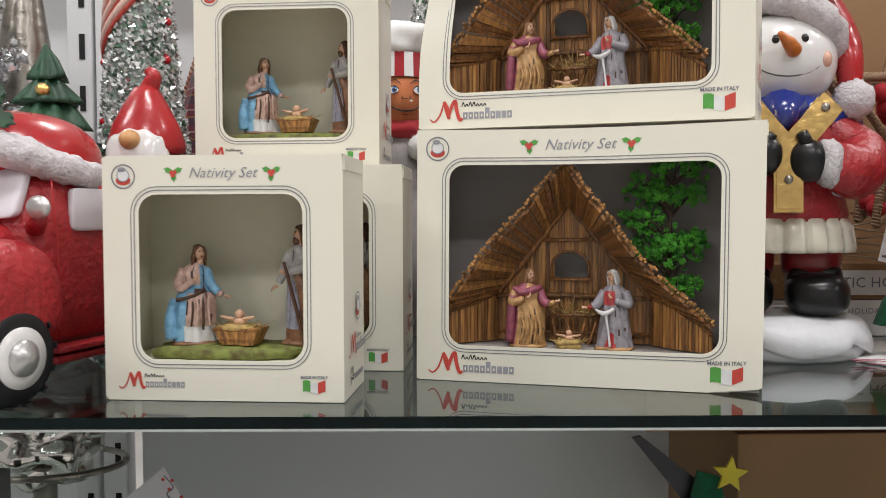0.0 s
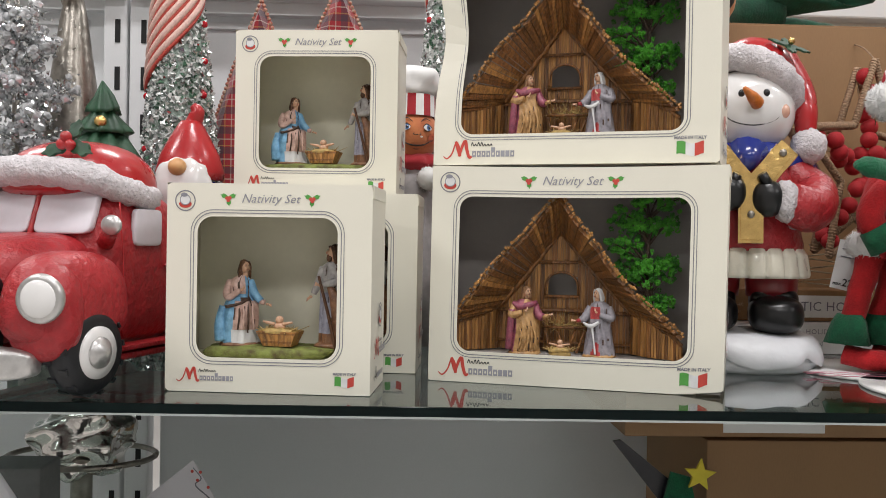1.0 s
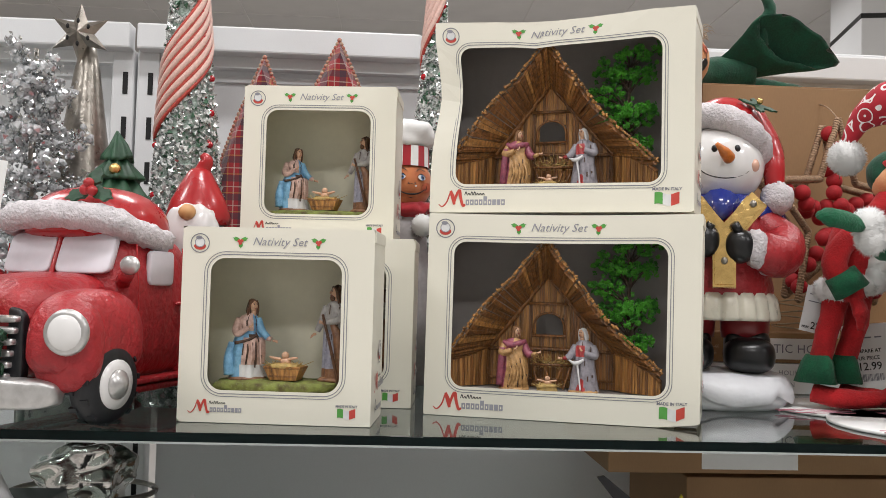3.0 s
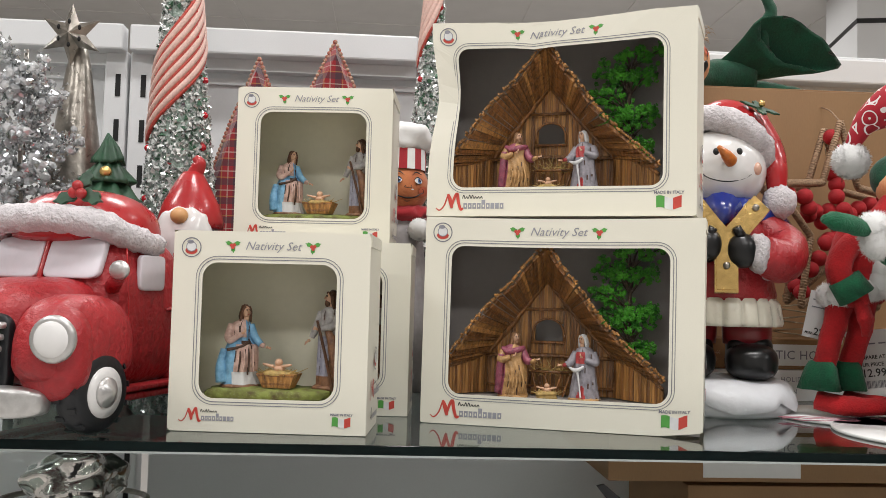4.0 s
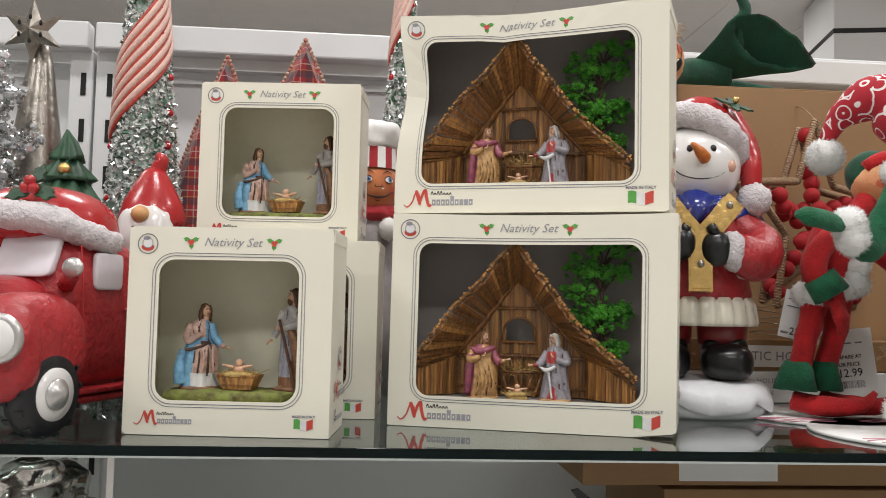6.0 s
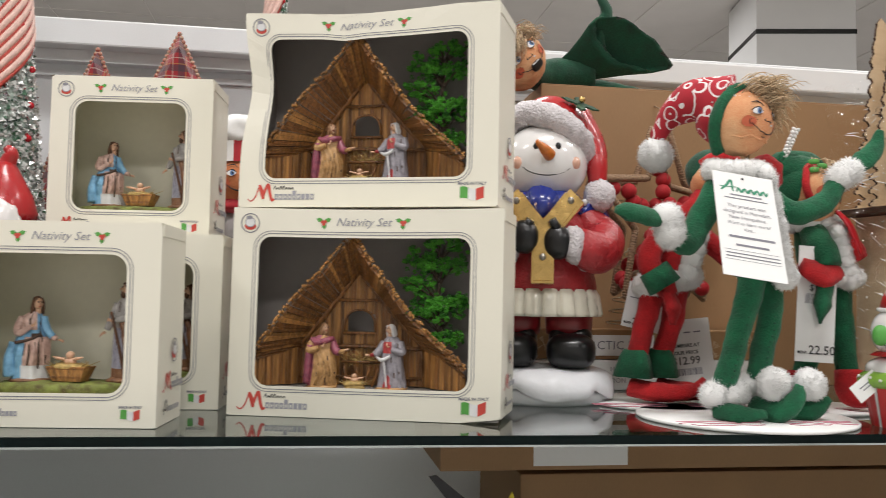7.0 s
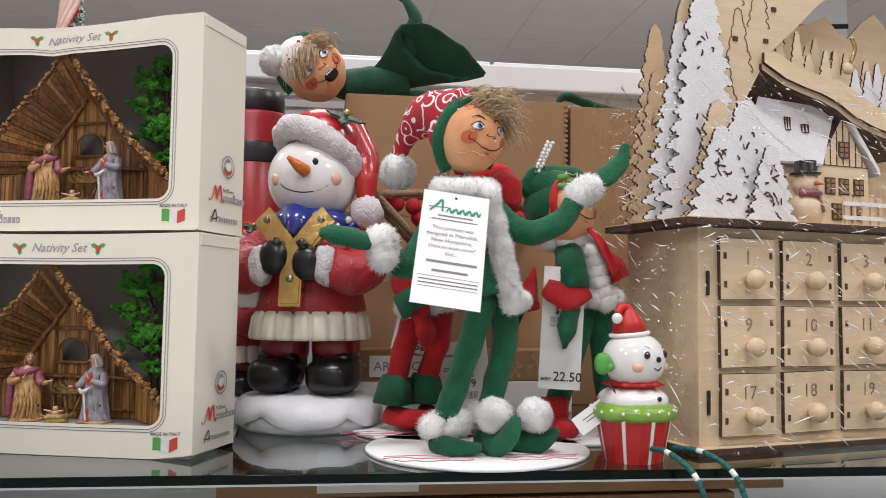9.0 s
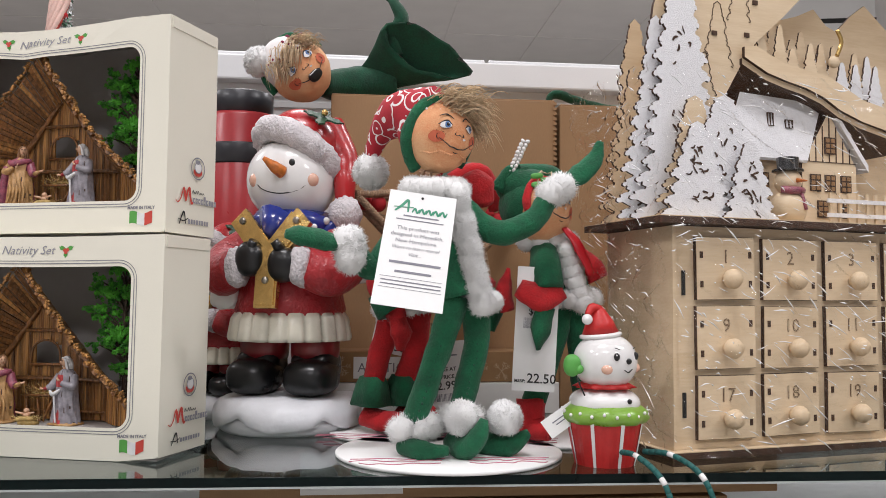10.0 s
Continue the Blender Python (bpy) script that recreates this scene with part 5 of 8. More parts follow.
# ---- chef doll between the boxes ----
FELT_SKIN = mat("painted_felt_face", (0.56, 0.20, 0.075), 0.9, bump=0.0003, bscale=700, var=0.12, vscale=40, col2=(0.42, 0.11, 0.045), sheen=0.2)
FLEECE = mat("white_plush", (0.82, 0.82, 0.81), 0.95, var=0.03, vscale=100)
STRIPE_RED = mat("red_stripe_felt", (0.42, 0.02, 0.03), 0.9, bump=0.0003, bscale=700, sheen=0.3)
EYE_BLACK = mat("black_eye_paint", (0.012, 0.011, 0.012), 0.3)
EYE_BLUE = mat("blue_eye_paint", (0.10, 0.20, 0.42), 0.3)
LINE_BROWN = mat("brown_face_line", (0.09, 0.03, 0.015), 0.8)
BLUSH = mat("rosy_felt", (0.60, 0.14, 0.07), 0.9, var=0.1, vscale=80)


def felt_face(g, c, r, M, smile=1.0):
    """A face painted on the front (-y) of a ball of radius r at c: almond eyes, brows, freckles, nose lines and a smile."""
    def on(u, v, k=1.032):
        d = Vector((math.sin(u) * math.cos(v), -math.cos(u) * math.cos(v), math.sin(v)))
        return M @ (Vector(c) + d * r * k)
    def patch(u, v, ru, rv, m, k, tilt=0.0, n=16):
        ct, st = math.cos(tilt), math.sin(tilt)
        ring_at = [(ru * math.cos(2 * math.pi * i / n), rv * math.sin(2 * math.pi * i / n)) for i in range(n)]
        g.add([on(u, v, k)] + [on(u + x * ct - y * st, v + x * st + y * ct, k) for x, y in ring_at], [(0, 1 + i, 1 + (i + 1) % n) for i in range(n)], m, None, True)
    def line(pts, w, m=None):
        g.tube([on(u, v) for u, v in pts], [w * r * 0.4, w * r, w * r * 0.4], m or EYE_BLACK, seg=5, n=5)
    for s in (-1, 1):
        patch(s * 0.68, -0.20, 0.24, 0.19, BLUSH, 1.022)
        patch(s * 0.40, 0.16, 0.17, 0.105, WHITE_INK, 1.034, -0.18 * s)
        patch(s * 0.40 + 0.04, 0.165, 0.082, 0.098, EYE_BLUE, 1.040)
        patch(s * 0.40 + 0.05, 0.165, 0.042, 0.050, EYE_BLACK, 1.046)
        patch(s * 0.40 + 0.075, 0.195, 0.016, 0.016, WHITE_INK, 1.052, n=8)
        line([(s * 0.22, 0.18), (s * 0.38, 0.29), (s * 0.62, 0.17)], 0.026)
        line([(s * 0.24, 0.08), (s * 0.40, 0.045), (s * 0.56, 0.10)], 0.012)
        line([(s * 0.16, 0.36), (s * 0.36, 0.50), (s * 0.62, 0.42)], 0.024)
        for k, (du, dv) in enumerate(((0.50, -0.06), (0.60, -0.12), (0.44, -0.13), (0.66, -0.02))):
            patch(s * du, dv, 0.016, 0.016, LINE_BROWN, 1.036, n=8)
        line([(s * 0.60, -0.30), (s * 0.68, -0.22), (s * 0.64, -0.12)], 0.014)
    line([(-0.10, -0.02), (-0.13, -0.08), (-0.05, -0.11)], 0.020)
    line([(0.10, -0.02), (0.13, -0.08), (0.05, -0.11)], 0.020)
    line([(-0.05, -0.11), (0.0, -0.09), (0.05, -0.11)], 0.018)
    patch(0.16, -0.16, 0.05, 0.03, WHITE_INK, 1.036)
    line([(-0.60, -0.25), (-0.32, -0.42), (0, -0.47), (0.32, -0.42), (0.60, -0.25)], 0.022 * smile)
    line([(-0.12, -0.58), (0, -0.61), (0.12, -0.58)], 0.016)


APRON = mat("grey_linen_apron", (0.34, 0.32, 0.32), 0.9, var=0.15, vscale=40)


def chef_doll():
    g = Mold()
    M = pose(0, 0, 0.255, 0, 0, 12)
    g.lathe([(0.040, 0.0), (0.038, 0.10), (0.028, 0.19), (0.018, 0.215)], APRON, seg=20)
    g.sbox((0, 0, 0.222), (0.034, 0.026, 0.012), STRIPE_RED, e=0.8, wob=0.25, wfreq=100)
    g.ball((0, 0, 0.255), (0.034, 0.033, 0.034), FELT_SKIN, seg=24, rings=16)
    felt_face(g, (0, 0, 0), 0.034, M, 1.6)
    for k in range(18):
        a0, a1 = 2 * math.pi * k / 18, 2 * math.pi * (k + 1) / 18
        v = [(0.030 * math.cos(a), 0.030 * math.sin(a), 0.276) for a in (a0, a1)] + [(0.029 * math.cos(a), 0.029 * math.sin(a), 0.302) for a in (a1, a0)]
        g.add(v, [(0, 1, 2, 3)], STRIPE_RED if k % 2 else FLEECE)
    g.sbox((0, 0, 0.318), (0.036, 0.034, 0.020), FLEECE, e=0.8, wob=0.22, wfreq=50)
    g.fur((0.022, -0.03, 0.20), 0.016, FLEECE, 200, seed=3)
    g.make("chef_doll", None, "felt chef doll with striped band and white hat", "doll", pose(-0.018, 0.385, SHELF + 0.0005, 0, 0, 0))


chef_doll()

# ---- price card beside the truck ----
CARD = mat("white_tag_card", (0.80, 0.80, 0.79), 0.6, var=0.02, vscale=20)


def tag_card(M, w, h, label, lines, texts=(), bars=True, hole=True, group="price tags"):
    """A thin card, upright in local x and z with its top edge at z = 0; lines: rows (x0, x1, z, height) of plain bars."""
    root = empty("price_tag", M, label, "tag", group)
    Mold().box((w / 2, 0.0003, -h / 2), (w, 0.0006, h), CARD).make("card", root)
    if lines:
        g = Mold()
        for x0, x1, z, t in lines:
            flat(g, [(x0, z), (x1, z), (x1, z + t), (x0, z + t)], -0.0003, INK)
        tagged(g.make("small_print", root, "rows of small print"), kind="stuff")
    for text, size, x, z in texts:
        letters(text, size, BLACK_INK, root, pose(x, -0.0004, z) @ UP, align="LEFT", bold=0.00012)
    return root


def barcode(x, z, w, h, n=24, seed=1):
    rng = random.Random(seed)
    return [(x + w * k / n, x + w * (k + rng.uniform(0.25, 0.75)) / n, z, h) for k in range(n)]


tag_card(pose(-0.392, 0.005, SHELF + 0.222, 0, 6, 6), 0.040, 0.060, "white price tag hanging by the truck",
         [(0.004, 0.018, -0.012, 0.0012), (0.022, 0.032, -0.012, 0.0012), (0.003, 0.020, -0.020, 0.0012), (0.003, 0.034, -0.029, 0.0014), (0.003, 0.028, -0.034, 0.0014)] + barcode(0.012, -0.052, 0.024, 0.007),
         [("9.99", 0.0105, 0.012, -0.0435)])


# ---- snowman ----
def settle(g, base, soft=False):
    """Shapes given in the place's own measures, moved so that base becomes the origin; soft: limp, puckered cloth."""
    b = Vector(base)
    if soft:
        g.v = [v + 0.0016 * noise.noise_vector(v * 55) + 0.0007 * noise.noise_vector(v * 190) for v in g.v]
    g.v = [v - b for v in g.v]
    return g


NAVY = mat("blue_dotted_glaze", (0.012, 0.03, 0.25), 0.22, var=0.12, coat=0.5)
CARROT = mat("orange_carrot_glaze", (0.70, 0.20, 0.03), 0.35, var=0.2, vscale=200, coat=0.3)
BLACK_GLAZE = mat("black_glaze", (0.008, 0.008, 0.009), 0.30, bump=0.0004, bscale=120, var=0.1)
CREAM_GLAZE = mat("cream_glaze", (0.78, 0.74, 0.62), 0.3, var=0.05, coat=0.3)
DARK_RED = mat("dark_red_glaze", (0.26, 0.015, 0.02), 0.3, var=0.1, coat=0.3)
ROSY = mat("rosy_glaze", (0.80, 0.48, 0.36), 0.25, var=0.08, vscale=60, coat=0.4)
SNOW_BASE = mat("white_snow_base", (0.76, 0.77, 0.80), 0.4, bump=0.0008, bscale=90, var=0.05)


def snowman(M, label):
    g = Mold()
    n0 = len(g.v)
    g.lathe([(0.076, 0), (0.080, 0.003), (0.081, 0.012), (0.079, 0.020), (0.072, 0.026)], SNOW_BASE, seg=72, ripple=lambda a, z: 0.012 * math.sin(3 * a))
    # snow draped over the rim in uneven scallops
    verts, faces, seg = [], [], 144
    for j, (r, z) in enumerate(((0.0835, 0.0), (0.0850, 0.004), (0.0835, 0.010), (0.0760, 0.018), (0.060, 0.021), (0.03, 0.0225), (0.004, 0.023))):
        for i in range(seg):
            a = 2 * math.pi * i / seg
            dip = abs(math.sin(3.5 * a + 0.6 * math.sin(2 * a))) ** 0.55
            low = 0.0190 - 0.0125 * dip
            q = r * (1 + (0.018 * dip if j < 3 else 0))
            verts.append((q * math.cos(a), q * math.sin(a), low + (0.0390 - low) * z / 0.023))
    for j in range(6):
        for i in range(seg):
            k = (i + 1) % seg
            faces.append((j * seg + i, j * seg + k, (j + 1) * seg + k, (j + 1) * seg + i))
    g.add(verts, faces, SNOW_BASE, None, True)
    for i in range(n0, len(g.v)):
        if g.v[i].z > 0.004:
            g.v[i] += 0.0030 * noise.noise_vector(g.v[i] * 38)
    for s in (-1, 1):
        g.sbox((s * 0.034, -0.018, 0.056), (0.029, 0.037, 0.020), BLACK_GLAZE, e=0.75)
        g.sbox((s * 0.033, -0.002, 0.066), (0.026, 0.026, 0.018), BLACK_GLAZE, e=0.55)
        g.lathe([(0.027, 0.074), (0.028, 0.082), (0.029, 0.104)], DARK_RED, pose(s * 0.031, 0, 0), 24)
    # pleated skirt
    g.lathe([(0.052, 0.094), (0.070, 0.0945), (0.0715, 0.098), (0.068, 0.118), (0.062, 0.126)], CREAM_GLAZE, seg=160, ripple=lambda a, z: -0.10 * (1 - abs(math.sin(10 * a))) ** 3 * (1 if z < 0.12 else 0.3))
    # coat, belly
    g.lathe([(0.062, 0.122), (0.064, 0.128), (0.060, 0.145), (0.059, 0.170), (0.054, 0.195), (0.044, 0.215), (0.030, 0.225)], CERAMIC_RED, seg=40)
    g.sbox((0.050, -0.030, 0.150), (0.013, 0.013, 0.006), SNOW, e=0.7, wob=0.1, wfreq=200)
    # arms
    for s in (-1, 1):
        g.tube([(s * 0.045, 0.0, 0.205), (s * 0.069, -0.012, 0.180), (s * 0.062, -0.045, 0.165), (s * 0.040, -0.060, 0.172)], [0.020, 0.027, 0.024, 0.020], CERAMIC_RED, seg=16)
        g.sbox((s * 0.037, -0.062, 0.172), (0.012, 0.020, 0.021), SNOW, e=0.8, wob=0.12, wfreq=160)
        g.sbox((s * 0.019, -0.071, 0.174 + 0.006 * (s < 0)), (0.0165, 0.014, 0.0185), BLACK_GLAZE, e=0.9)
        g.tube([(s * 0.018, -0.075, 0.188), (s * 0.012, -0.079, 0.198)], [0.006, 0.005], BLACK_GLAZE)
    # scarf with dots
    g.lathe([(0.040, 0.206), (0.050, 0.213), (0.051, 0.224), (0.042, 0.234)], NAVY, seg=32, ripple=lambda a, z: 0.04 * math.sin(5 * a + 80 * z))
    g.tube([(0.048, -0.01, 0.222), (0.062, 0.0, 0.205), (0.074, 0.006, 0.178)], [0.018, 0.020, 0.018], NAVY, seg=12, flat=0.5)
    g.sbox((0.074, 0.004, 0.164), (0.018, 0.008, 0.008), WHITE_GLAZE, e=0.5)
    g.sbox((-0.066, -0.03, 0.148), (0.017, 0.012, 0.020), WHITE_GLAZE, e=0.5, wob=0.1, wfreq=200)
    g.tube([(0.0, -0.046, 0.222), (-0.004, -0.062, 0.205)], [0.022, 0.006], NAVY, seg=12)
    rng = random.Random(5)
    for k in range(18):
        a = 2 * math.pi * k / 18
        g.ball((0.0515 * math.cos(a), 0.0515 * math.sin(a), 0.215 + 0.008 * (k % 2)), (0.0042, 0.0042, 0.0042), WHITE_GLAZE, seg=8, rings=5)
    # golden letter Y
    Y = pose(0.002, -0.080, 0.130, -8, 0, 0)
    w = 0.0125
    out = [(-w, 0), (w, 0), (w, 0.048), (0.046, 0.088), (0.030, 0.104), (0.0, 0.070), (-0.030, 0.104), (-0.046, 0.088), (-w, 0.048)]
    g.prism(out, 0.009, GOLD, Y)
    g.prism([(x * 0.82, z * 0.93 + 0.003) for x, z in out], 0.004, GOLD, Y @ pose(0, -0.002, 0))
    for x, z in ((0.031, 0.090), (-0.031, 0.090), (0, 0.028)):
        g.ball((0, 0, 0), (0.0040, 0.0022, 0.0040), PEWTER, Y @ pose(x, -0.003, z), seg=10, rings=6)
    # head, its face turned aside
    HC, HR = Vector((0, -0.002, 0.269)), Vector((0.052, 0.050, 0.046))
    g.sbox(HC, HR, WHITE_GLAZE, e=0.95)
    def on(u, v, k=1.0):
        u += 0.10
        return HC + k * Vector((HR.x * math.sin(u) * math.cos(v), -HR.y * math.cos(u) * math.cos(v), HR.z * math.sin(v)))
    for s in (-1, 1):
        g.ball(on(s * 0.26, 0.30), (0.0036, 0.003, 0.0042), BLACK_GLAZE, seg=12)
        g.ball(on(s * 0.74, -0.08, 0.88), 0.0095, ROSY, seg=16)
    base = on(0.06, 0.06)
    g.tube([base, base + Vector((-0.006, -0.010, 0.005)), base + Vector((-0.015, -0.018, 0.013))], [0.0072, 0.0062, 0.0022], CARROT, seg=14)
    g.tube([on(-0.72, 0.0, 1.003), on(-0.46, -0.30, 1.003), on(0.0, -0.42, 1.003), on(0.46, -0.30, 1.003), on(0.72, 0.0, 1.003)], 0.0009, EYE_BLACK, seg=5)
    # hat with rough brim
    T = pose(0.004, 0.006, 0.298, -26, 24, 0)
    n0 = len(g.v)
    P = [(0.046 * math.cos(2 * math.pi * k / 20), 0.046 * math.sin(2 * math.pi * k / 20), 0) for k in range(21)]
    g.tube(P, 0.0145, SNOW, T, seg=14, n=4)
    for i in range(n0, len(g.v)):
        g.v[i] += 0.0035 * noise.noise_vector(g.v[i] * 170)
    g.sbox((0.0, 0.0, 0.010), (0.046, 0.046, 0.042), GLOSS_RED, T, e=0.95, shape=lambda p: (p.x, p.y, p.z if p.z > 0 else 0.2 * p.z))
    g.tube([T @ Vector((0.012, 0, 0.040)), T @ Vector((0.048, 0.004, 0.018)), Vector((0.062, 0.004, 0.272)), Vector((0.064, 0.0, 0.246))], [0.027, 0.021, 0.014, 0.011], GLOSS_RED, seg=16)
    n0 = len(g.v)
    g.ball((0.066, -0.004, 0.232), 0.019, SNOW, seg=22, rings=16)
    for i in range(n0, len(g.v)):
        g.v[i] += 0.003 * noise.noise_vector(g.v[i] * 200)
    for a in (-15, 75, 165, 250):
        pts = [((0.011 * math.cos(t) * (1 + 0.2 * math.cos(6 * t)) + 0.011), 0.0055 * math.sin(t) * (1 + 0.2 * math.cos(6 * t))) for t in [2 * math.pi * k / 16 for k in range(16)]]
        g.prism(pts, 0.002, PINE, T @ pose(0.020, -0.043, 0.036, -38, 0, 0) @ Matrix.Rotation(radians(a), 4, "Y"))
    g.ball((0.020, -0.046, 0.039), 0.004, GOLD, T, seg=8, rings=6)
    return g.make("snowman_figurine", None, label, "figurine", M, group="snowman figurines")


sm = snowman(pose(0.3395, 0.240, SHELF, 0, 0, -18) @ Matrix.Diagonal((0.945, 0.945, 1, 1)), "glazed snowman figurine holding a gold letter Y")
sm2 = copy_thing(sm, pose(0.252, 0.345, SHELF, 0, 0, -35))
sm2.scale = (0.66, 0.66, 0.66)
tagged(sm2, "smaller glazed snowman figurine standing behind the boxes")

# ---- red tin behind the snowman ----
TIN_RED = mat("red_lacquered_tin", (0.36, 0.02, 0.025), 0.3, var=0.08, vscale=20)
TIN_BLACK = mat("black_lacquer", (0.02, 0.02, 0.025), 0.35, var=0.1)
tin = empty("red_tin", pose(0.252, 0.48, SHELF), "tall red lacquered tin with black belt", "tin")
Mold().lathe([(0.052, 0), (0.054, 0.004), (0.054, 0.384), (0.051, 0.388)], TIN_RED, seg=40).make("body", tin)
Mold().lathe([(0.0545, 0.318), (0.0552, 0.320), (0.0552, 0.344), (0.0545, 0.346)], TIN_BLACK, seg=40).make("belt", tin, "black belt band")
Mold().lathe([(0.040, 0.388), (0.042, 0.390), (0.042, 0.418), (0.040, 0.420)], TIN_BLACK, seg=40).make("lid", tin, "black lid")

# ---- kraft cartons and printed tray ----
BAND = mat("kraft_snowflake_band", (0.33, 0.19, 0.085), 0.75, var=0.08, vscale=30)
PALE_PRINT = mat("pale_print", (0.58, 0.45, 0.30), 0.7, var=0.05)


def carton(M, w, d, h, label):
    root = empty("carton", M, label, "carton", "kraft cartons")
    g = Mold()
    t = 0.003
    g.box((w / 2, t / 2, h / 2), (w, t, h), KRAFT, bevel=0.0008)
    g.make("front_panel", root)
    Mold().box((w / 2, d - t / 2, h / 2), (w, t, h), KRAFT).make("back_panel", root)
    for x in (t / 2, w - t / 2):
        Mold().box((x, d / 2, h / 2), (t, d - 2 * t - 0.001, h), KRAFT).make("side_panel", root)
    Mold().box((w / 2, d / 2, t / 2), (w - 2 * t, d - 2 * t, t), KRAFT_IN).make("bottom", root)
    Mold().box((w / 2, d / 2, h + 0.001), (w - 0.002, d - 0.002, 0.002), KRAFT, bevel=0.0005).make("top_flap", root)
    g = Mold()
    for k in range(60):
        g.box((w - 0.001, -0.0005, h * (k + 0.5) / 60), (0.0045, 0.0025, h / 60 * 0.55), KRAFT)
    tagged(g.make("torn_edge", root, "frayed perforated edge"), kind="stuff")
    return root


carton(pose(0.376, 0.392, SHELF, 0, 0, 0), 0.297, 0.16, 0.404, "tall plain brown kraft carton, closed")
carton(pose(0.680, 0.396, SHELF, 0, 0, 0), 0.290, 0.16, 0.400, "tall brown kraft carton with frayed edge")


def tray():
    root = empty("display_tray", pose(0.352, 0.325, SHELF), "low white and kraft display tray with snowflakes", "tray")
    Mold().box((0.155, 0.032, 0.019), (0.31, 0.060, 0.038), CARD, bevel=0.001).make("lower_box", root, "white printed lower box")
    Mold().box((0.155, 0.033, 0.0575), (0.31, 0.058, 0.037), BAND, bevel=0.001).make("upper_box", root, "kraft band with snowflakes")
    rng = random.Random(9)
    g = Mold()
    for k in range(11):
        cx, cz, r = 0.014 + 0.028 * k, 0.0575 + rng.uniform(-0.006, 0.006), rng.uniform(0.009, 0.014)
        n = 6
        for i in range(n):
            a = math.pi * i / n * 2 + rng.random()
            e = (cx + r * math.cos(a), cz + r * math.sin(a))
            stroke(g, [(cx, cz), e], 0.0006, 0.0034, PALE_PRINT)
            for f in (0.5, 0.75):
                m = (cx + f * r * math.cos(a), cz + f * r * math.sin(a))
                for da in (-0.8, 0.8):
                    stroke(g, [m, (m[0] + 0.3 * r * math.cos(a + da), m[1] + 0.3 * r * math.sin(a + da))], 0.0005, 0.0034, PALE_PRINT)
    for i, v in enumerate(g.v):
        v.z = min(max(v.z, 0.0395), 0.0755)
    g.make("snowflake_print", root, "pale printed snowflakes")
    Mold().box((0.108, 0.0030, 0.0565), (0.102, 0.0008, 0.026), CARD).make("name_label", root, "cream name label")
    letters("ARCTIC HOLI", 0.0155, INK, root, pose(0.062, 0.0022, 0.0515) @ UP, align="LEFT", spacing=1.05)
    letters("HOLIDAY", 0.0085, INK_LIGHT, root, pose(0.10, 0.0016, 0.024) @ UP, align="LEFT", spacing=1.1)
    letters("DECORATION", 0.0085, INK_LIGHT, root, pose(0.062, 0.0016, 0.0095) @ UP, align="LEFT", spacing=1.1)


tray()

# ---- twine star with red berries ----
TWINE = mat("jute_twine", (0.44, 0.29, 0.18), 0.9, bump=0.0012, bscale=420, var=0.25, vscale=200, stretch=(1, 1, 2))
BERRY = mat("flocked_red_berry", (0.42, 0.006, 0.012), 0.75, bump=0.0004, bscale=600, var=0.15, vscale=60, sheen=0.05)
WIRE = mat("brass_wire", (0.42, 0.36, 0.26), 0.3, metal=0.9, var=0.1)


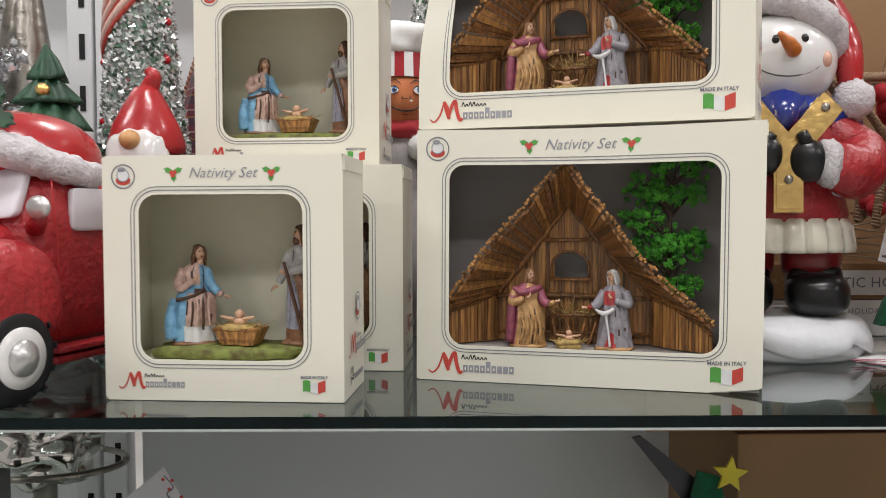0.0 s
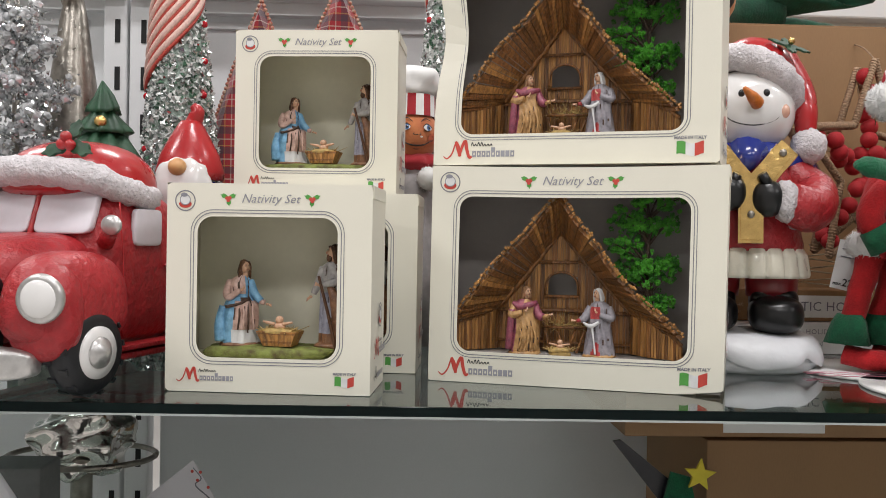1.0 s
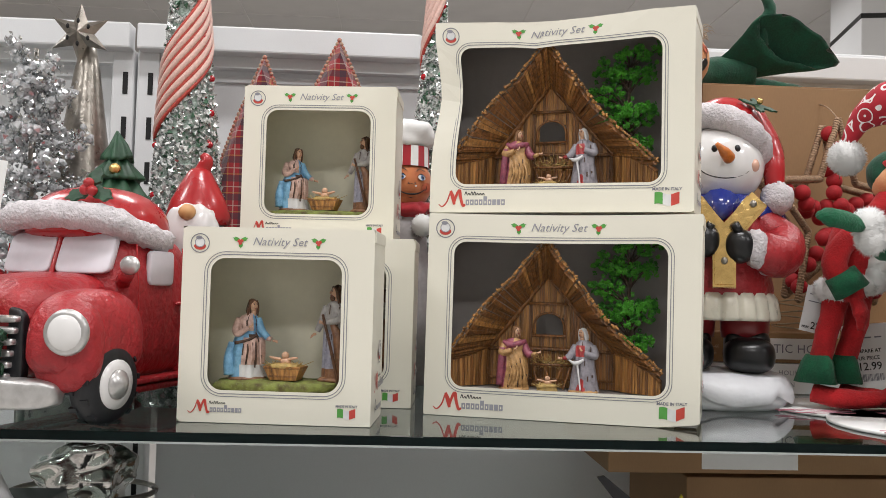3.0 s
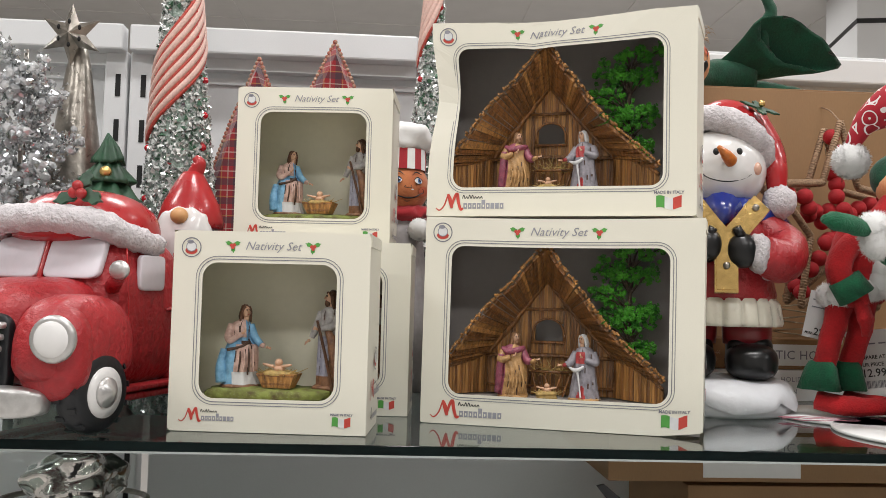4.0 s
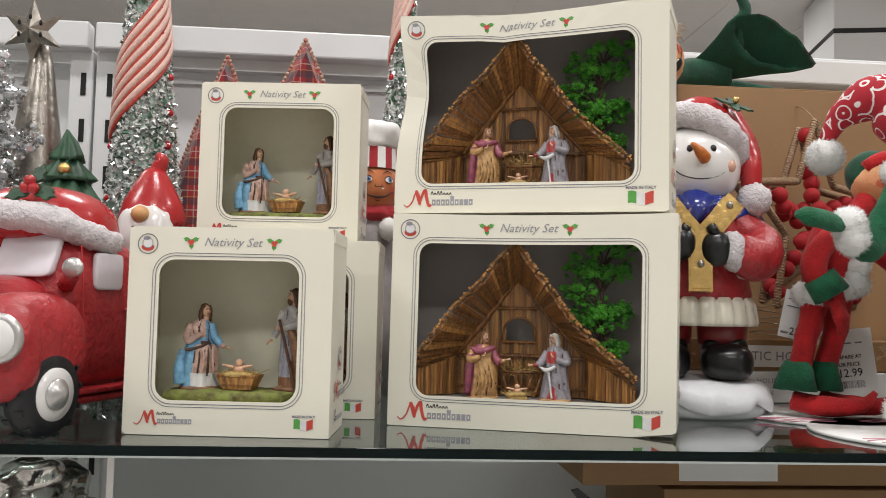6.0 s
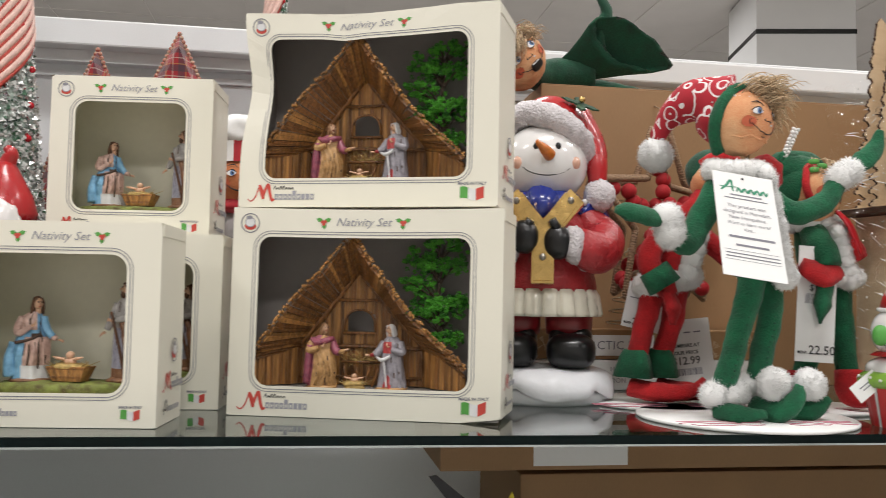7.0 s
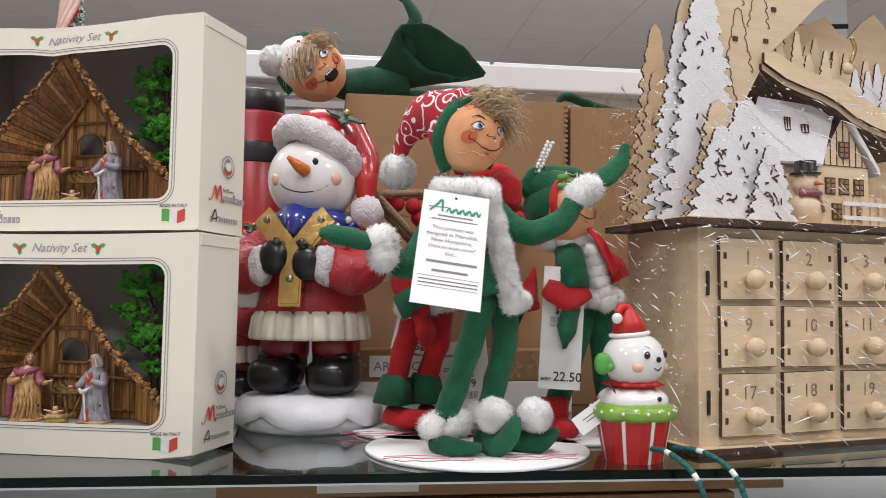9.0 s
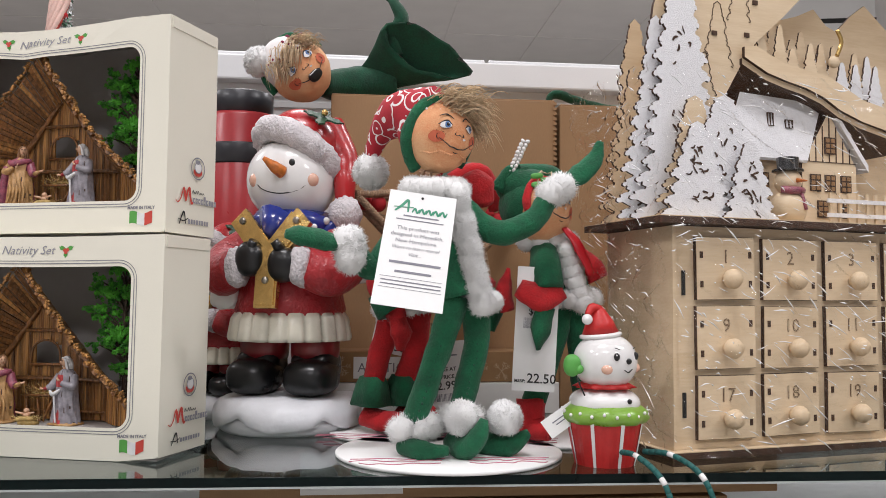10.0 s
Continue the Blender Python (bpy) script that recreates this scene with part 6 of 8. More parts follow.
def twine_star():
    root = empty("twine_star", pose(0.513, 0.315, SHELF + 0.219, 0, 0, 26) @ Matrix.Diagonal((0.94, 0.94, 0.94, 1)), "jute twine star filled with red berries", "star ornament")
    pts = []
    for k in range(11):
        a = radians(90 + 36 * k)
        r = 0.134 if k % 2 == 0 else 0.062
        pts.append((r * math.cos(a), 0, r * math.sin(a)))
    for y, s in ((-0.010, 1.0), (0.014, 0.95)):
        for k in range(10):
            a, b = Vector(pts[k]) * s, Vector(pts[k + 1]) * s
            g = Mold()
            g.tube([a + Vector((0, y, 0)), b + Vector((0, y, 0))], 0.0042, TWINE, seg=10)
            n = int((b - a).length / 0.0035)
            for i in range(n):
                q = a.lerp(b, (i + 0.5) / n) + Vector((0, y, 0))
                d = (b - a).normalized()
                P = [q + 0.0046 * (math.cos(t) * Vector((-d.z, 0, d.x)) + math.sin(t) * Vector((0, 1, 0))) + d * 0.0012 * t / 3.14 for t in (0, 1.57, 3.14, 4.71, 6.28)]
                g.tube(P, 0.0009, TWINE, seg=4, n=2)
            g.make("twine_bar", root)
    rng = random.Random(3)
    berry = None
    for k in range(5):
        a = radians(90 + 72 * k)
        for i in range(7):
            r = 0.022 + 0.0155 * i
            p = (r * math.cos(a) + rng.gauss(0, 0.004), rng.gauss(0, 0.006), r * math.sin(a) + rng.gauss(0, 0.004))
            if berry is None:
                berry = Mold().ball((0, 0, 0), 0.0105, BERRY, seg=16, rings=12).make("berry", root, M=pose(*p))
            else:
                ob = new("berry", berry.data)
                ob.parent, ob.matrix_basis = root, pose(*p)
    for k in range(6):
        p = (rng.gauss(0, 0.014), -0.008, rng.gauss(0, 0.014))
        ob = new("berry", berry.data)
        ob.parent, ob.matrix_basis = root, pose(*p)
    for k in range(5):
        a = radians(90 + 72 * k)
        P = [(0.008 * math.cos(9 * t) * -math.sin(a) + (0.12 * t) * math.cos(a), 0.011 * math.sin(9 * t), 0.008 * math.cos(9 * t) * math.cos(a) + (0.12 * t) * math.sin(a)) for t in np.linspace(0.1, 1, 40)]
        Mold().tube([tuple(float(c) for c in p) for p in P], 0.0006, WIRE, seg=4, n=2).make("wire", root, "thin twisted wire")
    Mold().tube([(0, -0.010, 0.134), (0.035, 0.03, 0.16), (0.060, 0.062, 0.174)], 0.0010, TWINE, seg=5).make("hanger", root, "thin twine loop")


twine_star()

g = Mold()
P = []
for k in range(90):
    t = k / 89
    r = 0.027 * (1 - t) + 0.0015
    a = t * 2 * math.pi * 7
    P.append((r * math.cos(a), 0.8 * r * math.sin(a), 0.001 + 0.105 * t))
g.tube(P, 0.0010, WIRE, seg=5, n=2)
g.make("wire_spring_tree", None, "small coiled wire tree on the tray", "wire tree", pose(0.486, 0.358, SHELF + 0.077))

# ---- elf dolls ----
FELT_GREEN = mat("green_felt", (0.006, 0.125, 0.052), 0.95, bump=0.0012, bscale=520, vscale=70, col2=(0.003, 0.055, 0.024), sheen=0.10)
VELVET = mat("green_velvet", (0.004, 0.075, 0.036), 0.9, bump=0.0007, bscale=400, vscale=45, col2=(0.002, 0.028, 0.014), sheen=0.16)
FELT_RED = mat("red_felt", (0.52, 0.012, 0.016), 0.95, bump=0.0012, bscale=520, vscale=70, col2=(0.30, 0.006, 0.008), sheen=0.08)
SWIRL = mat("red_cotton_with_white", (0.44, 0.015, 0.03), 0.85, var=0.12, vscale=60, sheen=0.05)
nt = SWIRL.node_tree
vor, tcs = nt.nodes.new("ShaderNodeTexVoronoi"), nt.nodes.new("ShaderNodeTexCoord")
vor.inputs["Scale"].default_value = 48
mulv, frv, ltv, mxv = [nt.nodes.new("ShaderNodeMath") for _ in range(3)] + [nt.nodes.new("ShaderNodeMix")]
mulv.operation, mulv.inputs[1].default_value = "MULTIPLY", 3.2
frv.operation, ltv.operation, ltv.inputs[1].default_value = "FRACT", "LESS_THAN", 0.2
mxv.data_type = "RGBA"
mxv.inputs["B"].default_value = (0.8, 0.74, 0.74, 1)
swirl_base = nt.nodes["Principled BSDF"].inputs["Base Color"]
nt.links.new(tcs.outputs["Object"], vor.inputs["Vector"])
nt.links.new(vor.outputs["Distance"], mulv.inputs[0])
nt.links.new(mulv.outputs[0], frv.inputs[0])
nt.links.new(frv.outputs[0], ltv.inputs[0])
nt.links.new(ltv.outputs[0], mxv.inputs["Factor"])
nt.links.new(swirl_base.links[0].from_socket, mxv.inputs["A"])
nt.links.new(mxv.outputs["Result"], swirl_base)
TWIG_PRINT = mat("white_hat_cotton", (0.78, 0.75, 0.74), 0.85, var=0.06, vscale=95)
PLUM_BERRY = mat("plum_berry_print", (0.26, 0.03, 0.07), 0.85, var=0.15, vscale=200)
BLOND = mat("blond_mohair", (0.82, 0.62, 0.40), 0.8, bump=0.0006, bscale=300, var=0.25, vscale=90, stretch=(4, 4, 0.6))
FACE = mat("peach_felt_face", (0.74, 0.43, 0.23), 0.92, bump=0.0005, bscale=700, vscale=30, col2=(0.66, 0.23, 0.09), sheen=0.05)
RIBBON = mat("red_ribbon", (0.55, 0.01, 0.02), 0.35, var=0.1)


def hair_lock(g, root_pt, d, n, length, seed, spread=0.5):
    rng = random.Random(seed)
    for _ in range(2 * n):
        p = Vector(root_pt) + Vector((rng.gauss(0, 0.008), rng.gauss(0, 0.005), rng.gauss(0, 0.005)))
        e = p + (Vector(d).normalized() + spread * Vector((rng.gauss(0, 1), rng.gauss(0, 1), rng.gauss(0, 1)))).normalized() * length * rng.uniform(0.5, 1.1)
        m = (p + e) / 2 + Vector((0, -0.004, 0.004))
        g.tube([p, m, e], [0.0006, 0.0005, 0.0001], BLOND, seg=3, n=3)


def seam(g, pts, r, n=40):
    """Small stitches along a limb."""
    P = smooth_path(pts, 12)
    for p in P[::2]:
        g.ball(p + Vector((0, -r * 0.97, 0)), (0.0011, 0.0009, 0.0011), VELVET, seg=5, rings=4)


def face_on(g, c, r, yaw, pitch, roll):
    M = Matrix.Translation(c) @ Euler((radians(pitch), radians(roll), radians(yaw))).to_matrix().to_4x4()
    felt_face(g, (0, 0, 0), r, M)
    return M


def front_elf():
    g = Mold()
    H = Vector((0.484, 0.058, 1.667))
    r = 0.0305
    g.sbox(H, (r, r * 0.97, r * 1.04), FACE, e=0.95)
    M = face_on(g, H, r, 28, -2, 4)
    # hood and patterned hat
    g.tube([M @ Vector((r * 1.05 * math.sin(a), 0.004 - 0.3 * r * math.cos(a), r * 1.10 * math.cos(a))) for a in np.linspace(-2.6, 2.2, 16).tolist()], 0.0062, FELT_GREEN, seg=10, n=3)
    g.sbox(M @ Vector((-0.002, 0.012, 0.010)), (r * 1.02, r * 0.95, r * 1.02), SWIRL, e=0.95)
    g.tube([M @ Vector((-0.004, 0.012, 0.020)), Vector((0.452, 0.085, 1.694)), Vector((0.434, 0.105, 1.682)), Vector((0.423, 0.115, 1.658))], [0.030, 0.022, 0.013, 0.006], SWIRL, seg=16)
    rng = random.Random(12)
    for k in range(26):
        u, v = rng.uniform(-2.6, 0.4), rng.uniform(0.2, 1.3)
        d = Vector((math.sin(u) * math.cos(v), -math.cos(u) * math.cos(v), math.sin(v)))
        c = M @ (Vector((-0.002, 0.012, 0.010)) + d * r * 1.03)
        if k % 3 == 0:
            ring_pts = [c + 0.0055 * t / 9 * (math.cos(t) * d.orthogonal().normalized() + math.sin(t) * d.cross(d.orthogonal().normalized())) for t in np.linspace(2, 9, 16).tolist()]
            g.tube(ring_pts, 0.0009, WHITE_INK, seg=4, n=2)
        else:
            g.ball(c, 0.0011, WHITE_INK, seg=6, rings=4)
    g.fur((0.423, 0.117, 1.643), 0.0185, FLEECE, 900, 0.35, 1)
    hair_lock(g, M @ Vector((0.000, -0.020, 0.029)), (0.9, -0.25, 0.05), 110, 0.024, 2, 0.16)
    hair_lock(g, M @ Vector((0.016, -0.016, 0.026)), (0.85, -0.2, -0.35), 80, 0.023, 7, 0.16)
    for k in range(30):
        a = -1.25 + 2.5 * k / 29
        g.ball(M @ Vector((r * 1.02 * math.sin(a) * 0.80, -r * 0.80 * math.cos(a), -r * 0.62 + 0.0012 * math.sin(9 * a))), (0.0016, 0.0014, 0.0012), FACE, seg=6, rings=4)
    hair_lock(g, M @ Vector((0.026, -0.004, 0.018)), (0.55, -0.1, -0.8), 90, 0.022, 3, 0.16)
    # collar, coat, fur trim
    for k in range(16):
        a = 2 * math.pi * k / 16
        g.fur((0.480 + 0.022 * math.cos(a), 0.058 + 0.018 * math.sin(a), 1.620 + 0.003 * math.sin(a)), 0.0125, FLEECE, 160, 0.4, 20 + k)
    g.tube([(0.481, 0.060, 1.622), (0.488, 0.062, 1.590), (0.500, 0.064, 1.555), (0.508, 0.064, 1.525)], [0.020, 0.024, 0.025, 0.026], FELT_GREEN, seg=18)
    for k in range(52):
        t = k / 51
        g.fur((0.496 + 0.026 * t + 0.0008 * math.sin(0.55 * k), 0.037 + 0.006 * t, 1.614 - 0.098 * t), 0.0118, FLEECE, 120, 0.55, 40 + k)
    for k in range(24):
        a = -0.9 + 2.6 * k / 23
        g.fur((0.508 + 0.026 * math.cos(a), 0.064 + 0.022 * math.sin(a), 1.524 - 0.006 * math.cos(a)), 0.0105, FLEECE, 110, 0.55, 100 + k)
    # red scarf knot behind the collar
    g.sbox((0.520, 0.075, 1.622), (0.018, 0.012, 0.018), FELT_RED, e=0.8, wob=0.2, wfreq=70)
    # arms
    L = [(0.462, 0.060, 1.604), (0.440, 0.058, 1.566), (0.425, 0.050, 1.548), (0.408, 0.044, 1.558)]
    g.tube(L, [0.013, 0.013, 0.012, 0.011], FELT_GREEN, seg=12)
    for k in range(3):
        g.fur((0.406 - 0.002 * k, 0.042, 1.556 + 0.007 * k), 0.0165, FLEECE, 260, 0.4, 100 + k)
    g.tube([(0.398, 0.040, 1.568), (0.380, 0.036, 1.571), (0.360, 0.032, 1.574), (0.348, 0.030, 1.576)], [0.007, 0.010, 0.010, 0.004], FELT_GREEN, seg=12, flat=0.8)
    R = [(0.502, 0.062, 1.606), (0.522, 0.055, 1.588), (0.542, 0.050, 1.581), (0.568, 0.050, 1.592), (0.584, 0.052, 1.612)]
    g.tube(R, [0.013, 0.012, 0.0115, 0.011, 0.010], FELT_GREEN, seg=12)
    for k in range(3):
        g.fur((0.586 + 0.005 * k, 0.052, 1.617 + 0.003 * k), 0.0155, FLEECE, 260, 0.4, 110 + k)
    g.tube([(0.598, 0.052, 1.626), (0.614, 0.055, 1.636), (0.628, 0.056, 1.650), (0.634, 0.056, 1.668)], [0.008, 0.011, 0.009, 0.003], FELT_GREEN, seg=12, flat=0.6)
    # legs and feet
    for P, k in (([(0.500, 0.060, 1.522), (0.488, 0.056, 1.485), (0.474, 0.052, 1.445), (0.462, 0.050, 1.412)], 0), ([(0.518, 0.066, 1.522), (0.520, 0.068, 1.480), (0.512, 0.068, 1.445), (0.505, 0.066, 1.418)], 1)):
        g.tube(P, [0.0145, 0.0118, 0.0112, 0.0105], FELT_GREEN, seg=14)
        seam(g, P, 0.0114)
    for k in range(4):
        g.fur((0.451 + 0.008 * k, 0.048 + 0.003 * (k % 2), 1.405 + 0.002 * (k % 2)), 0.0145, FLEECE, 240, 0.5, 120 + k)
    for k in range(3):
        g.fur((0.498 + 0.009 * k, 0.070, 1.412), 0.0145, FLEECE, 220, 0.5, 130 + k)
    g.tube([(0.452, 0.046, 1.392), (0.470, 0.030, 1.3895), (0.490, 0.022, 1.391)], [0.009, 0.0095, 0.004], FELT_GREEN, seg=14, flat=0.75)
    g.tube([(0.498, 0.056, 1.394), (0.506, 0.030, 1.393), (0.515, 0.016, 1.404), (0.520, 0.016, 1.418)], [0.010, 0.013, 0.010, 0.004], FELT_GREEN, seg=14, flat=0.8)
    g.tube([(0.520, 0.058, 1.393), (0.545, 0.040, 1.393), (0.562, 0.036, 1.404)], [0.010, 0.012, 0.004], FELT_GREEN, seg=14, flat=0.8)
    g.fur((0.502, 0.030, 1.418), 0.0175, FLEECE, 700, 0.32, 140)
    g.fur((0.541, 0.034, 1.417), 0.0172, FLEECE, 700, 0.32, 141)
    base = (0.495, 0.06, SHELF + 0.0035)
    settle(g, base, True).make("elf_doll", None, "felt elf doll in green with white fur trim", "doll", pose(*base), group="elf dolls")


def red_elf():
    g = Mold()
    y = 0.185
    g.tube([(0.472, y, 1.585), (0.468, y, 1.555), (0.464, y, 1.520)], [0.020, 0.028, 0.026], FELT_RED, seg=16)
    for k in range(12):
        a = 2 * math.pi * k / 12
        g.fur((0.466 + 0.027 * math.cos(a), y + 0.022 * math.sin(a), 1.515 + 0.006 * math.cos(a)), 0.0145, FLEECE, 170, 0.42, 200 + k)
    for k in range(4):
        g.fur((0.478 + 0.004 * k, y - 0.024, 1.525 + 0.013 * k), 0.014, FLEECE, 170, 0.42, 220 + k)
    L = [(0.470, y - 0.010, 1.574), (0.448, y - 0.020, 1.562), (0.433, y - 0.026, 1.536), (0.446, y - 0.032, 1.515), (0.452, y - 0.034, 1.500)]
    g.tube(L, [0.012, 0.012, 0.0125, 0.011, 0.010], FELT_RED, seg=12)
    g.tube([(0.437, y - 0.030, 1.528), (0.449, y - 0.034, 1.508)], [0.017, 0.0185], FELT_GREEN, seg=14)
    g.tube([(0.450, y - 0.036, 1.506), (0.456, y - 0.038, 1.486), (0.455, y - 0.038, 1.468)], [0.010, 0.013, 0.005], FELT_RED, seg=10, flat=0.6)
    g.tube([(0.500, y, 1.570), (0.530, y - 0.01, 1.545), (0.548, y - 0.02, 1.530)], [0.012, 0.012, 0.011], FELT_RED, seg=12)
    g.tube([(0.546, y - 0.02, 1.530), (0.552, y - 0.022, 1.508), (0.550, y - 0.022, 1.488)], [0.011, 0.014, 0.004], FELT_GREEN, seg=10, flat=0.6)
    for P in ([(0.452, y, 1.510), (0.440, y - 0.006, 1.478), (0.428, y - 0.004, 1.432)], [(0.476, y, 1.510), (0.474, y + 0.004, 1.475), (0.462, y + 0.006, 1.432)]):
        g.tube(P, [0.014, 0.0125, 0.011], FELT_RED, seg=12)
        e = Vector(P[-1])
        g.lathe([(0.021, -0.022), (0.016, 0.0), (0.012, 0.008)], FELT_GREEN, Matrix.Translation(e), 14, lambda a, z: 0.18 * math.sin(3 * a))
        g.tube([e + Vector((-0.006, 0, -0.032)), e + Vector((0.016, -0.020, -0.036)), e + Vector((0.045, -0.034, -0.034)), e + Vector((0.062, -0.036, -0.020))], [0.012, 0.0125, 0.010, 0.003], FELT_RED, seg=12, flat=0.7)
    # head under a green hood, with a red scarf
    H = Vector((0.528, y + 0.015, 1.632))
    g.tube([(0.478, y, 1.582), (0.505, y + 0.008, 1.602), H], [0.013, 0.013, 0.012], FELT_RED, seg=10)
    g.sbox(H, (0.026, 0.026, 0.028), FACE, e=0.95)
    face_on(g, H, 0.027, 20, 0, 8)
    g.sbox(H + Vector((0.002, 0.008, 0.010)), (0.030, 0.027, 0.027), VELVET, e=0.95)
    g.tube([H + Vector((-0.02, -0.01, 0.015)), H + Vector((0.01, -0.012, 0.024)), H + Vector((0.026, -0.008, 0.004)), H + Vector((0.030, 0.0, -0.016))], [0.008, 0.011, 0.010, 0.005], FELT_RED, seg=10)
    base = (0.455, y, SHELF + 0.0035)
    settle(g, base, True).make("elf_doll", None, "felt elf doll in red with green cuffs", "doll", pose(*base), group="elf dolls")


def bowing_elf():
    g = Mold()
    y = 0.120
    H = Vector((0.590, y - 0.012, 1.606))
    g.sbox(H, (0.028, 0.028, 0.030), FACE, e=0.95)
    M = face_on(g, H, 0.029, 30, -14, 6)
    g.sbox(M @ Vector((-0.004, 0.010, 0.008)), (0.031, 0.029, 0.028), FELT_GREEN, e=0.9)
    g.tube([M @ Vector((-0.006, 0.006, 0.020)), (0.565, y, 1.636), (0.600, y + 0.01, 1.645), (0.625, y + 0.015, 1.640)], [0.026, 0.018, 0.012, 0.005], FELT_GREEN, seg=12)
    g.tube([M @ Vector((0.030 * math.sin(a), -0.012, 0.030 * math.cos(a))) for a in np.linspace(-2.0, 0.9, 10).tolist()], 0.004, FELT_RED, seg=8, n=3)
    hair_lock(g, M @ Vector((0.004, -0.022, 0.022)), (-0.2, -0.4, -0.7), 60, 0.022, 8, 0.3)
    for a in (0, 120, 240):
        g.sbox(M @ Vector((-0.018, -0.020, 0.022)) + Vector((0.006 * math.cos(radians(a)), -0.002, 0.005 * math.sin(radians(a)))), (0.006, 0.0015, 0.003), GREEN_INK, e=0.8, seg=10, rings=6)
    for k in range(9):
        a = 2 * math.pi * k / 9
        g.fur((0.600 + 0.022 * math.cos(a), y + 0.016 * math.sin(a), 1.578), 0.0115, FLEECE, 150, 0.42, 300 + k)
    g.tube([(0.600, y, 1.578), (0.612, y + 0.004, 1.550), (0.618, y + 0.004, 1.520)], [0.020, 0.026, 0.026], FELT_GREEN, seg=16)
    for k in range(6):
        g.fur((0.612 + 0.003 * k, y - 0.022, 1.568 - 0.010 * k), 0.0125, FLEECE, 170, 0.42, 320 + k)
    for k in range(11):
        a = 2 * math.pi * k / 11
        g.fur((0.620 + 0.024 * math.cos(a), y + 0.020 * math.sin(a), 1.522), 0.0125, FLEECE, 150, 0.42, 340 + k)
    g.tube([(0.608, y - 0.030, 1.590), (0.622, y - 0.034, 1.570), (0.634, y - 0.034, 1.545)], [0.004, 0.008, 0.006], RIBBON, seg=8, flat=0.3)
    g.tube([(0.592, y - 0.012, 1.568), (0.590, y - 0.030, 1.548), (0.592, y - 0.040, 1.530)], [0.013, 0.016, 0.014], FELT_GREEN, seg=12)
    g.tube([(0.602, y - 0.036, 1.530), (0.580, y - 0.042, 1.524), (0.562, y - 0.040, 1.532)], [0.012, 0.020, 0.012], FELT_RED, seg=12, flat=0.5)
    g.tube([(0.588, y - 0.042, 1.514), (0.582, y - 0.044, 1.492), (0.580, y - 0.044, 1.474)], [0.012, 0.013, 0.003], FELT_GREEN, seg=10, flat=0.6)
    g.tube([(0.555, y - 0.02, 1.510), (0.551, y - 0.024, 1.530), (0.556, y - 0.024, 1.550)], [0.010, 0.012, 0.003], FELT_RED, seg=10, flat=0.5)
    g.tube([(0.628, y, 1.562), (0.642, y - 0.004, 1.552), (0.648, y - 0.006, 1.540)], [0.012, 0.013, 0.012], FELT_RED, seg=10)
    for P in ([(0.612, y, 1.515), (0.600, y - 0.004, 1.470), (0.580, y - 0.010, 1.412)], [(0.628, y, 1.515), (0.632, y, 1.470), (0.636, y - 0.006, 1.412)]):
        g.tube(P, [0.015, 0.013, 0.011], FELT_GREEN, seg=12)
        e = Vector(P[-1])
        g.tube([e + Vector((0, 0, 0.012)), e + Vector((0, -0.004, -0.012)), e + Vector((0.012, -0.024, -0.018))], [0.014, 0.014, 0.006], FELT_RED, seg=12)
    g.tube([(0.548, y - 0.008, 1.626), (0.558, y - 0.010, 1.644), (0.568, y - 0.010, 1.652)], [0.012, 0.009, 0.003], FELT_GREEN, seg=10, flat=0.6)
    for k in range(9):
        for q in (-1, 1):
            g.ball((0.560 + 0.0017 * k + 0.0022 * q, y - 0.014, 1.646 + 0.0036 * k), 0.0023, WHITE_GLAZE, seg=8, rings=6)
    base = (0.61, y, SHELF + 0.0035)
    settle(g, base, True).make("elf_doll", None, "felt elf doll bowing in green holly hat", "doll", pose(*base), group="elf dolls")


